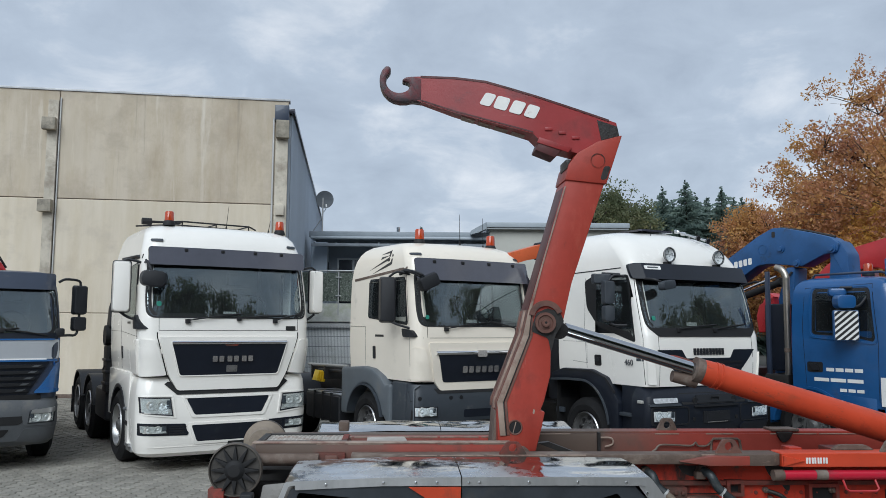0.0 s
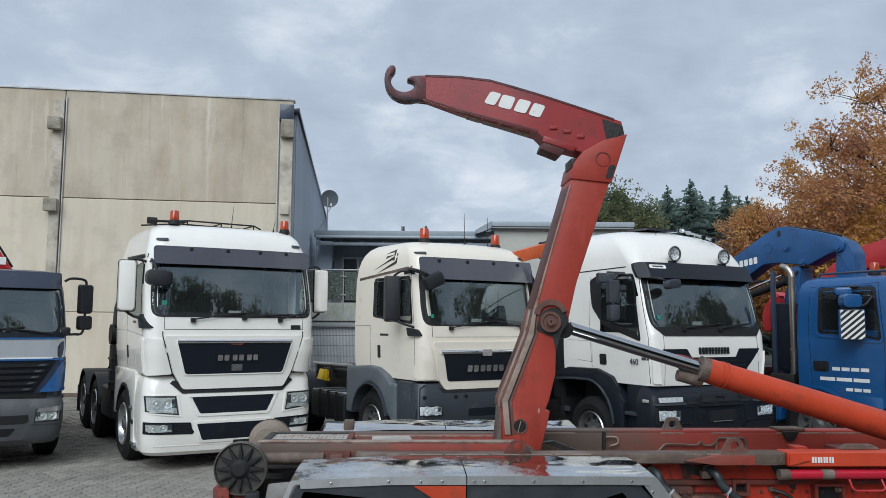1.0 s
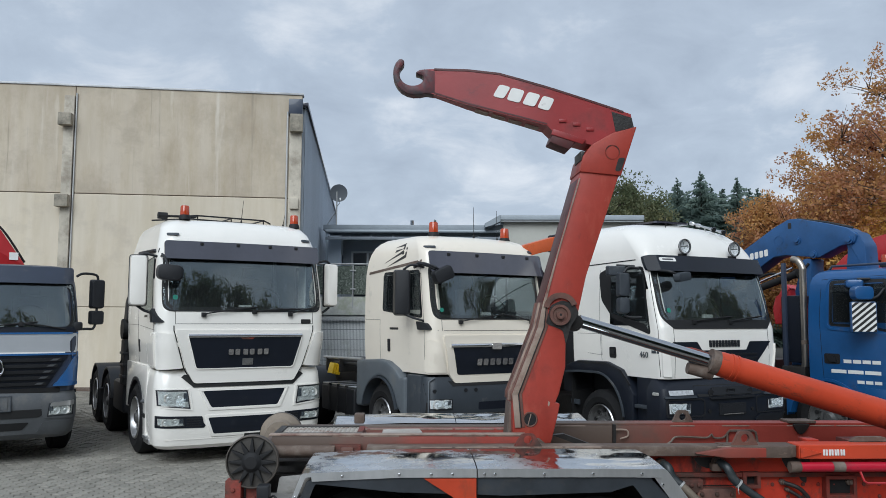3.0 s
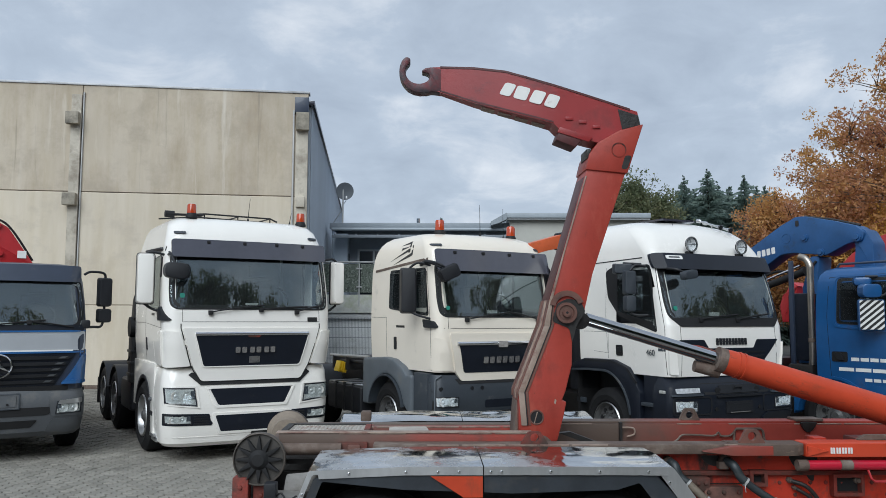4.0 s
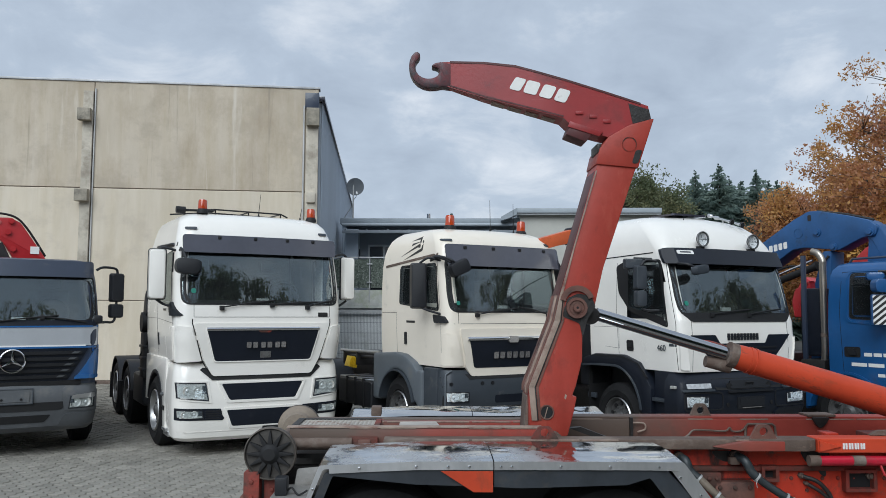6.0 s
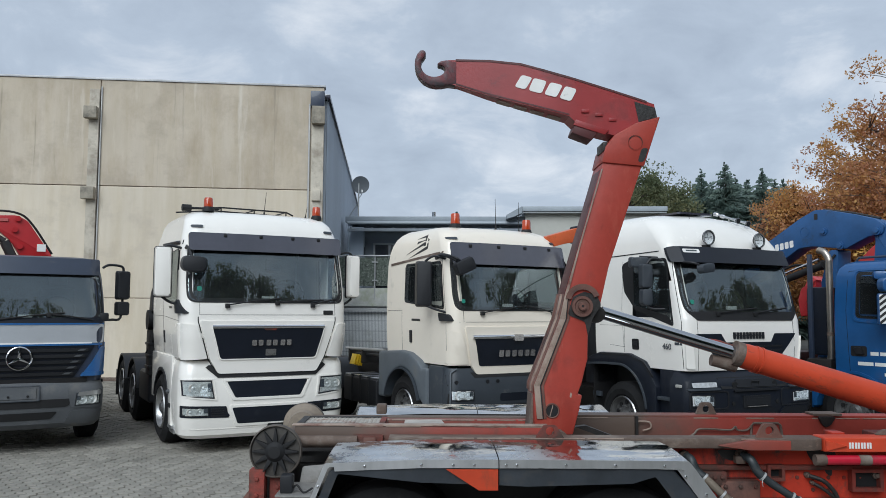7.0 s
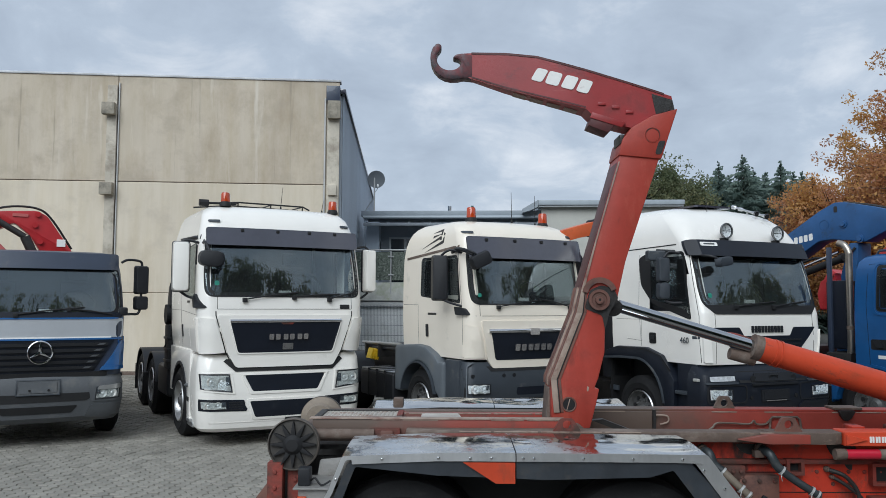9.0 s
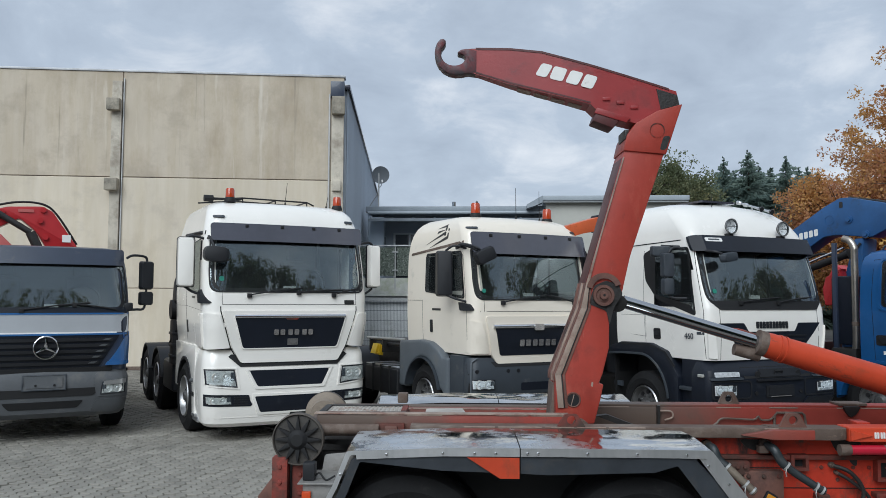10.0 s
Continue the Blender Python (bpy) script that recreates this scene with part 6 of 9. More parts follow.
    for x in (-0.60, 0.76):
        for sg in (-1, 1):
            wheel(T, 0, 0, 0.48, 0.30, -1, 0.29, n=40).matrix_basis = pose(x, sg * 1.13, 0.48, 0, 0, 90 if sg < 0 else -90) @ pose(0, 0, -0.48)
            wheel(T, 0, 0, 0.48, 0.28, -1, 0.29, n=40).matrix_basis = pose(x, sg * 0.80, 0.48, 0, 0, 90 if sg < 0 else -90) @ pose(0, 0, -0.48)
        part("axle", cyl((x, -0.7, 0.48), (x, 0.7, 0.48), 0.08, n=12), "grease", T)
    # rear lamp bracket
    part("rear_post", box(-1.50, -1.40, -0.66, -0.56, 0.55, 0.96, 0.008), "red_worn", T)
    part("rear_post", box(-1.38, -1.26, -0.60, -0.5, 0.55, 1.0, 0.008), "red_worn", T)
    for px, pz in ((-1.45, 0.90), (-1.45, 0.80), (-1.45, 0.68), (-1.33, 0.93), (-1.33, 0.84), (-1.33, 0.72)):
        bm = bmesh.new()
        bolt(bm, px, -0.66 if px < -1.4 else -0.60, pz, 0.016, 0.014)
        part("post_bolt", bm, "red_worn", T)
    part("rear_hook", prism([(-1.60, 0.70), (-1.51, 0.82), (-1.46, 0.72), (-1.56, 0.64)], "y", -0.62, -0.52, 0.01), "runner", T)
    lb = part("lamp_box", box(-1.25, -1.02, -0.95, -0.62, 0.70, 0.86, 0.015), "lamp_lid", T, "grey sheet-metal lamp box")
    part("splash_plate", prism(rounded([(-1.19, 0.84), (-0.98, 0.84), (-0.97, 0.965), (-1.0, 0.985), (-1.17, 0.97)], 0.015), "y", -0.60, -0.59, 0.002), "lamp_lid", T, "dusty pale splash plate")
    part("lamp_box_lid", box(-1.275, -1.0, -0.98, -0.6, 0.86, 0.872, 0.004), "lamp_lid", lb)
    part("work_lamp", box(-1.255, -1.18, -0.93, -0.84, 0.872, 0.98, 0.012), "dark_plastic", lb, "small black work lamp")
    part("lamp_cable", tube(smooth_path([(-1.18, -0.9, 0.9), (-1.15, -0.92, 0.92), (-1.11, -0.93, 0.88), (-1.06, -0.9, 0.9)], 5), 0.006, 6), "black", lb)
    part("orange_lamp", box(-1.25, -1.195, -0.975, -0.95, 0.74, 0.82, 0.006), "orange_lamp", lb)
    part("rear_bar", box(-1.45, -1.2, -1.1, 1.1, 0.5, 0.62, 0.01), "grease", T)
    # lift arm, standing as it does for most of the time
    mast = [(0.385, 1.10), (0.655, 1.11), (0.70, 1.28), (0.722, 1.385), (0.688, 1.39), (0.716, 1.458), (0.762, 1.64), (0.768, 1.90), (0.858, 2.03), (0.918, 2.29), (1.168, 3.03), (0.885, 3.055), (0.605, 2.10), (0.565, 1.92), (0.38, 1.45)]
    arm = part("lift_arm", prism(mast, "y", -0.17, 0.17, 0.012), "red_arm", T, "worn red lift arm")
    head = [(0.872, 3.045), (1.178, 3.018), (1.30, 3.385), (1.12, 3.335), (0.965, 3.245), (0.90, 3.16)]
    hd = part("arm_head", prism(head, "y", -0.185, 0.185, 0.012), "red_arm", arm)
    part("head_ring", ring_patch([(1.115 + 0.055 * math.cos(a / 12 * math.pi), 3.19 + 0.055 * math.sin(a / 12 * math.pi)) for a in range(24)], [(1.115 + 0.047 * math.cos(a / 12 * math.pi), 3.19 + 0.047 * math.sin(a / 12 * math.pi)) for a in range(24)], lambda x, z: -0.185, 0.003, 0.006), "red", hd)
    part("grease_patch", prism(rounded([(1.13, 3.05), (1.175, 3.05), (1.21, 3.15), (1.16, 3.15)], 0.02), "y", -0.187, -0.18), "grease", hd)
    part("head_cover", box(0.885, 0.915, -0.17, 0.05, 3.13, 3.20, 0.008), "grease", hd)
    # wear strips down the rear face
    rear = [(0.378, 1.40), (0.38, 1.45), (0.565, 1.92), (0.605, 2.10), (0.872, 3.0)]
    for dx, y0, y1, mt in ((0.006, -0.16, -0.09, "runner"), (0.010, -0.06, 0.0, "strip"), (0.006, 0.03, 0.09, "runner"), (0.010, 0.11, 0.17, "runner")):
        part("wear_strip", prism(rear[:4] + [(x - dx, z) for x, z in rear[3::-1]], "y", y0, y1, 0.002), mt, arm)
    part("rear_skin", prism(rear[3:] + [(x - 0.004, z) for x, z in rear[:2:-1]], "y", -0.155, 0.15, 0.001), "jib_dark", arm)
    # worn runners along the rear edge of the near side
    edge = [(0.40, 1.22), (0.38, 1.45), (0.565, 1.92), (0.605, 2.10), (0.70, 2.42), (0.872, 3.0)]
    for a, b, y, mt in ((0.0, 0.040, -0.182, "strip"), (0.040, 0.050, -0.177, "grease"), (0.052, 0.070, -0.176, "runner")):
        for (x0, z0), (x1, z1) in zip(edge, edge[1:]):
            if mt != "strip" and z0 > 2.05:
                continue
            k0, k1 = (max(0.22, 1.0 - 3.0 * max(0.0, z - 1.93)) for z in (z0, z1))
            part("edge_runner", prism([(x0 + a * k0, z0), (x0 + b * k0, z0), (x1 + b * k1, z1), (x1 + a * k1, z1)], "y", y, -0.16, 0.002), mt, arm)
    part("foot_plate", prism([(0.355, 1.12), (0.386, 1.12), (0.394, 1.40), (0.375, 1.38)], "y", -0.10, 0.16), "rust", arm)
    for yy, sg in ((-0.17, -1), (0.17, 1)):
        cap = [(0.728 + 0.125 * math.cos(radians(a)), 2.045 + 0.125 * math.sin(radians(a))) for a in range(20, 171, 10)] + [(0.728 + 0.085 * math.cos(radians(a)), 2.045 + 0.085 * math.sin(radians(a))) for a in range(170, 19, -10)]
        part("pivot_cap", prism(cap, "y", yy, yy + sg * 0.02), "runner", arm)
        part("pivot_grease", prism(rounded([(0.62, 1.95), (0.66, 2.08), (0.74, 2.115), (0.83, 2.09), (0.862, 2.02), (0.80, 1.93), (0.765, 1.80), (0.745, 1.90)], 0.02), "y", yy - sg * 0.004, yy + sg * 0.006), "grease", arm, "black grease round the pivot")
        part("pivot_core", lathe([(sg * 0.05, 0.0), (sg * 0.052, 0.02), (sg * 0.04, 0.03)], (0.722, yy, 2.01), "y", 16), "runner", arm)
        part("pivot_bore", cyl((0.722, yy + sg * 0.0525, 2.012), (0.722, yy + sg * 0.04, 2.012), 0.009, n=10), "black", arm)
        part("pivot_boss", lathe([(0, 0.074), (sg * 0.035, 0.074), (sg * 0.035, 0.055), (sg * 0.025, 0.05), (sg * 0.025, 0.03), (sg * 0.05, 0.028), (sg * 0.05, 0.012), (sg * 0.04, 0.0)], (0.722, yy, 2.01), "y", 24), "boss_red", arm)
    part("foot_hole", cyl((0.507, -0.1725, 1.276), (0.507, -0.15, 1.276), 0.043, n=20), "black", arm)
    part("hole_rim", lathe([(-0.176, 0.043), (-0.178, 0.05), (-0.172, 0.054)], (0.507, 0, 1.276), "y", 20), "runner", arm)
    part("hole_pin", prism([(0.488, 1.235), (0.494, 1.235), (0.516, 1.312), (0.510, 1.314)], "y", -0.175, -0.172), "strip", arm)
    part("pale_chip", prism(rounded([(0.632, 1.375), (0.642, 1.365), (0.65, 1.395), (0.638, 1.405)], 0.004), "y", -0.1715, -0.165), "strip", arm)
    part("hinge_pin", cyl((0.55, -0.3, 1.10), (0.55, 0.3, 1.10), 0.05, n=16), "rust", T)
    # jib and hook
    def jib_half(x):
        return 0.055 + 0.095 * min(1.0, max(0.0, (x + 0.2) / 0.8))
    stations = ((-0.24, 3.655, 3.822), (-0.18, 3.632, 3.824), (0.07, 3.548, 3.812), (0.297, 3.485, 3.782), (0.46, 3.44, 3.733), (0.646, 3.388, 3.676), (0.70, 3.335, 3.66), (0.86, 3.278, 3.611),
                (0.97, 3.25, 3.577), (1.13, 3.335, 3.526), (1.21, 3.365, 3.50))
    jbm = bmesh.new()
    rings = []
    for x, z0, z1 in stations:
        w = jib_half(x)
        rings.append([jbm.verts.new(p) for p in ((x, -w, z0), (x, w * 0.5, z0), (x, w * 0.5, z1), (x, -w, z1))])
    rings.append([jbm.verts.new(p) for p in ((1.282, -0.15, 3.39), (1.282, 0.075, 3.39), (1.264, 0.075, 3.483), (1.264, -0.15, 3.483))])
    for a, b in zip(rings, rings[1:]):
        for k in range(4):
            jbm.faces.new((a[k], a[(k + 1) % 4], b[(k + 1) % 4], b[k]))
    jbm.faces.new(rings[0])
    jbm.faces.new(rings[-1][::-1])
    bmesh.ops.bevel(jbm, geom=[e for e in jbm.edges if abs((e.verts[0].co - e.verts[1].co).normalized().y) < 0.5 and e.calc_face_angle(0) > 0.6], offset=0.008, segments=2, profile=0.6, affect="EDGES")
    jb = part("jib", jbm, "jib_red", T, "dark red jib with a hook", sharp=25)
    # dark top and bottom plates whose edges stand proud of the side sheet
    for (x0, a0, b0), (x1, a1, b1) in zip(stations[1:-1], stations[2:]):
        w0, w1 = jib_half(x0) + 0.004, jib_half(x1) + 0.004
        for z0, z1, d, nm in ((b0, b1, 0.010, "top_plate"), (a0 + 0.014, a1 + 0.014, 0.007, "bottom_seam")):
            if nm == "bottom_seam" and x1 > 0.66:
                continue
            bm = bmesh.new()
            v = [bm.verts.new(p) for p in ((x0, -w0, z0 - d), (x1, -w1, z1 - d), (x1, -w1, z1 + d * 0.5), (x0, -w0, z0 + d * 0.5), (x0, -w0 + 0.02, z0 - d), (x1, -w1 + 0.02, z1 - d), (x1, -w1 + 0.02, z1 + d * 0.5), (x0, -w0 + 0.02, z0 + d * 0.5))]
            for f in ((0, 1, 2, 3), (7, 6, 5, 4), (0, 4, 5, 1), (1, 5, 6, 2), (2, 6, 7, 3), (3, 7, 4, 0)):
                bm.faces.new([v[k] for k in f])
            part(nm, bm, "jib_dark", jb)
    part("jib_pad", prism([(0.685, 3.33), (0.66, 3.265), (0.805, 3.21), (0.86, 3.275)], "y", -0.163, 0.03, 0.01), "jib_dark", jb)
    part("jib_plate", prism([(0.69, 3.36), (0.93, 3.285), (0.90, 3.25), (0.67, 3.32)], "y", -0.17, -0.15, 0.004), "jib_red", jb)
    part("dark_edge", prism([(1.12, 3.50), (1.27, 3.455), (1.285, 3.385), (1.15, 3.35)], "y", -0.153, 0.08), "grease", jb, "greasy blackened joint")
    for i in range(4):
        x0 = 0.13 + 0.125 * i
        x1 = x0 + 0.095
        zs = [3.548 - (x - 0.07) * 0.2785 - 0.003 for x in (x0, x1)]
        part("faded_mark", prism([(x0, zs[0] - 0.003), (x1, zs[1] - 0.003), (x1, zs[1] + 0.006), (x0, zs[0] + 0.006)], "y", -0.055, 0.045), "strip", jb, "worn pale mark on the jib's underside")
    for x, z in ((0.76, 3.425), (0.86, 3.40), (0.96, 3.365)):
        part("jib_lug", box(x - 0.028, x + 0.028, -0.16, -0.15, z - 0.012, z + 0.012, 0.004), "jib_red", jb)
    # pale maker's mark of four slanted blocks on the side sheet
    u = Vector((0.426, -0.121)).normalized()
    n2 = Vector((-u.y, u.x))
    for off, wd, lean in ((0.0, 0.082, 0.026), (0.105, 0.098, 0.012), (0.222, 0.092, 0.02), (0.335, 0.088, 0.018)):
        a = Vector((0.25, 3.612)) + u * off
        quad = [a, a + u * wd, a + u * (wd + lean) + n2 * 0.098, a + u * lean + n2 * 0.098]
        b2 = prism(rounded([tuple(q) for q in quad], 0.02, 3), "y", -0.004, 0.004)
        for v in b2.verts:
            v.co.y -= jib_half(v.co.x) + 0.001
        part("mark_block", b2, "decal", jb, "pale block of the maker's mark")
    # hook: a flame-cut plate that runs back into the jib's tip
    hook = [(-0.16, 3.815), (-0.25, 3.824), (-0.288, 3.818), (-0.316, 3.80), (-0.308, 3.786), (-0.28, 3.783), (-0.262, 3.77), (-0.256, 3.748), (-0.27, 3.723), (-0.297, 3.705), (-0.335, 3.698), (-0.372, 3.702), (-0.408, 3.722),
            (-0.43, 3.752), (-0.437, 3.79), (-0.432, 3.822), (-0.412, 3.848), (-0.40, 3.868), (-0.403, 3.888), (-0.42, 3.90), (-0.443, 3.896), (-0.466, 3.868), (-0.48, 3.83), (-0.484, 3.785), (-0.475, 3.74), (-0.455, 3.698),
            (-0.42, 3.66), (-0.375, 3.637), (-0.33, 3.628), (-0.28, 3.63), (-0.24, 3.64), (-0.16, 3.63)]
    part("hook", prism(hook, "y", -0.058, 0.058, 0.012), "hook_steel", jb, "dark steel container hook")
    # lift cylinder
    ax = Vector((2.27, 0, -0.675)).normalized()
    p0 = Vector((0.80, 0, 1.996))
    cy = part("lift_cylinder", lathe([(0, 0.0), (0, 0.088), (0.05, 0.093), (1.2, 0.104), (2.6, 0.115), (2.6, 0)], (0, 0, 0), "z", 28), "cylinder_red", T, "orange-red hydraulic cylinder with dark grime")
    cy.matrix_basis = Matrix.Translation(p0 + ax * 1.16) @ ax.to_track_quat("Z", "Y").to_matrix().to_4x4()
    for o, r, mt, h in ((-0.05, 0.092, "rust", 0.06), (0.10, 0.099, "cylinder_red", 0.02), (0.14, 0.1, "cylinder_red", 0.015)):
        part("collar", lathe([(o, 0.0), (o, r), (o + h, r), (o + h, 0)], (0, 0, 0), "z", 28), mt, cy)
    part("piston_rod", cyl(p0 + ax * 0.1, p0 + ax * 1.15, 0.046, n=24), "rod_chrome", T, "polished chrome piston rod")
    part("rod_eye", prism(rounded([(0.68, 1.94), (0.84, 1.885), (0.90, 1.91), (0.92, 1.98), (0.82, 2.05), (0.71, 2.08)], 0.04), "y", -0.09, 0.09, 0.015), "grease", T)
    part("gland_tube", cyl((1.71, 0.03, 1.625), (1.89, 0.03, 1.59), 0.042, 0.056, n=18), "rust", T)
    part("hose", tube(smooth_path([(1.62, 0.05, 1.76), (1.75, 0.05, 1.755), (1.88, 0.05, 1.715)], 4), 0.02, 8), "red_worn", T)
    return T


M["tube_red"] = mat("crimson_tube_paint", (0.50, 0.012, 0.035), 0.36, var=0.1, scale=3, dirt=((0.2, 0.02, 0.03), 0.12, 5))


def rail_material(name, xa, xb, most):
    """Red rail paint under brown grime that thins out along the rail."""
    m = mat(name, (0.34, 0.052, 0.036), 0.5, var=0.16, scale=2, bump=0.06, bscale=30, dirt=((0.13, 0.05, 0.04), 0.2, 3))
    n, l = m.node_tree.nodes, m.node_tree.links
    b = n["Principled BSDF"]
    src = b.inputs["Base Color"].links[0].from_socket
    co, sx, t, mr, ad, x = (n.new("ShaderNode" + k) for k in ("TexCoord", "SeparateXYZ", "TexNoise", "MapRange", "Math", "Mix"))
    l.new(co.outputs["Object"], sx.inputs[0])
    l.new(co.outputs["Object"], t.inputs["Vector"])
    t.inputs["Scale"].default_value, t.inputs["Detail"].default_value = 3.0, 6
    mr.inputs[1].default_value, mr.inputs[2].default_value, mr.inputs[3].default_value, mr.inputs[4].default_value = xa, xb, most, 0.0
    l.new(sx.outputs[0], mr.inputs[0])
    ad.operation = "MULTIPLY_ADD"
    l.new(t.outputs[0], ad.inputs[0])
    ad.inputs[1].default_value = 0.5
    l.new(mr.outputs[0], ad.inputs[2])
    r = n.new("ShaderNodeValToRGB")
    r.color_ramp.elements[0].position, r.color_ramp.elements[1].position = 0.36, 0.86
    l.new(ad.outputs[0], r.inputs[0])
    x.data_type = "RGBA"
    l.new(r.outputs[0], x.inputs[0])
    l.new(src, x.inputs[6])
    x.inputs[7].default_value = (0.108, 0.074, 0.057, 1)
    l.new(x.outputs[2], b.inputs["Base Color"])
    return m


M["rail_paint"] = rail_material("grimed_rail_paint", 1.0, 2.3, 0.72)
M["near_rail"] = rail_material("grimed_near_rail_paint", -1.25, 0.3, 0.85)
M["roller_face"] = mat("grimy_brown_roller", (0.058, 0.052, 0.046), 0.65, var=0.3, scale=6, bump=0.2, bscale=30, dirt=((0.05, 0.045, 0.04), 0.4, 8))
M["roller_rim"] = mat("rubbed_roller_rim", (0.12, 0.105, 0.09), 0.5, 0.3, var=0.3, scale=6, dirt=((0.07, 0.055, 0.045), 0.45, 6))
M["tread"] = mat("worn_tread_plate", (0.50, 0.465, 0.42), 0.6, 0.3, var=0.2, scale=4, dirt=((0.25, 0.12, 0.08), 0.25, 6))
M["lip_steel"] = mat("polished_lip_steel", (0.48, 0.48, 0.475), 0.28, 0.6, var=0.16, scale=4, bump=0.12, bscale=5, dirt=((0.34, 0.33, 0.31), 0.12, 5), stretch=(1, 1, 0.3))
M["skirt"] = mat("dark_slate_skirt", (0.036, 0.042, 0.05), 0.36, var=0.25, scale=4, bump=0.1, bscale=8, dirt=((0.06, 0.055, 0.05), 0.2, 5))
M["lamp_lid"] = mat("dusty_dull_sheet", (0.27, 0.26, 0.245), 0.5, 0.3, var=0.25, scale=5, bump=0.1, bscale=20, dirt=((0.10, 0.085, 0.07), 0.36, 5))
M["amber_side"] = mat("amber_side_lens", (0.62, 0.25, 0.02), 0.2, var=0.1, coat=0.4)
M["hose"] = mat("dark_grey_hose", (0.026, 0.033, 0.036), 0.42, var=0.25, dirt=((0.09, 0.08, 0.07), 0.2, 8))
M["pipe_tan"] = mat("dusty_tan_pipe", (0.17, 0.135, 0.10), 0.6, var=0.25, scale=5, dirt=((0.05, 0.045, 0.04), 0.25, 6))
M["runner"] = mat("grimy_brown_red_runner", (0.17, 0.075, 0.055), 0.6, var=0.25, scale=4, dirt=((0.06, 0.035, 0.03), 0.4, 5))
M["strip"] = mat("worn_pale_strip", (0.33, 0.25, 0.20), 0.6, var=0.2, scale=5, dirt=((0.16, 0.06, 0.045), 0.38, 7))
M["red_arm"] = mat("faded_red_arm_paint", (0.37, 0.052, 0.036), 0.42, var=0.18, scale=1.6, bump=0.05, bscale=30, dirt=((0.15, 0.032, 0.025), 0.24, 1.6), spec=0.3)
wear("red_arm", (0.44, 0.105, 0.07), 2.4, 0.52, 0.74, (1.5, 1.5, 0.6), 7)
wear("red_arm", (0.06, 0.03, 0.025), 3.0, 0.62, 0.82, (2, 2, 0.7))
M["jib_red"] = mat("dark_red_jib_paint", (0.31, 0.031, 0.032), 0.4, var=0.14, scale=1.8, bump=0.05, bscale=30, dirt=((0.13, 0.022, 0.02), 0.22, 2.0))
wear("jib_red", (0.05, 0.02, 0.02), 5.0, 0.66, 0.78)
wear("jib_red", (0.045, 0.026, 0.03), 2.1, 0.57, 0.80, (1, 1, 1.6), 6)
wear("jib_red", (0.40, 0.10, 0.09), 7.0, 0.62, 0.80, (0.4, 1, 2.5), 6)
wear("red_arm", (0.36, 0.17, 0.13), 11.0, 0.64, 0.72, (1, 1, 0.35))
wear("red_arm", (0.025, 0.02, 0.02), 26.0, 0.70, 0.74, (1, 1, 0.6))
M["rod_chrome"] = mat("oiled_rod_chrome", (0.50, 0.51, 0.53), 0.09, 1.0, var=0.08, scale=4)
M["boss_red"] = mat("worn_red_brown_boss", (0.14, 0.060, 0.045), 0.55, var=0.25, scale=6, dirt=((0.10, 0.06, 0.045), 0.3, 7))
M["roller_back"] = mat("pale_brown_roller_steel", (0.25, 0.205, 0.16), 0.7, var=0.2, scale=5, bump=0.15, bscale=30, dirt=((0.12, 0.095, 0.075), 0.3, 5))
M["cylinder_red"] = mat("cylinder_red_paint", (0.56, 0.068, 0.028), 0.42, var=0.12, scale=2, dirt=((0.25, 0.04, 0.03), 0.16, 3), spec=0.25)
wear("cylinder_red", (0.13, 0.06, 0.035), 2.6, 0.54, 0.74, (1.4, 1.4, 0.6))
wear("cylinder_red", (0.07, 0.045, 0.035), 9.0, 0.58, 0.70, (1, 1, 0.35))
M["jib_dark"] = mat("grimy_dark_red_edge", (0.10, 0.022, 0.022), 0.5, var=0.3, scale=5, dirt=((0.04, 0.02, 0.02), 0.35, 5))
M["hook_steel"] = mat("dark_hook_steel", (0.055, 0.045, 0.05), 0.42, 0.3, var=0.3, scale=5, dirt=((0.2, 0.03, 0.035), 0.42, 4))
hooklift()


def text_mesh(name, words, size, material, parent, label=""):
    """Raised lettering in the built-in font, as a mesh."""
    cu = bpy.data.curves.new(name, "FONT")
    cu.body, cu.size, cu.extrude = words, size, 0.002
    tmp = bpy.data.objects.new("tmp_text", cu)
    me = bpy.data.meshes.new_from_object(tmp)
    bpy.data.objects.remove(tmp)
    me.materials.append(M[material])
    ob = new(name, me)
    ob.parent = parent
    if label:
        ob["label"] = label
    return ob


def clip_band(poly, lo, hi):
    """The part of a flat outline between two heights."""
    for s, lim in ((1, lo), (-1, -hi)):
        out = []
        for a, b in zip(poly, poly[1:] + poly[:1]):
            ia, ib = s * a[1] >= lim, s * b[1] >= lim
            if ia:
                out.append(a)
            if ia != ib:
                k = (s * lim - a[1]) / (b[1] - a[1])
                out.append((a[0] + (b[0] - a[0]) * k, s * lim))
        poly = out
        if len(poly) < 3:
            return []
    return poly


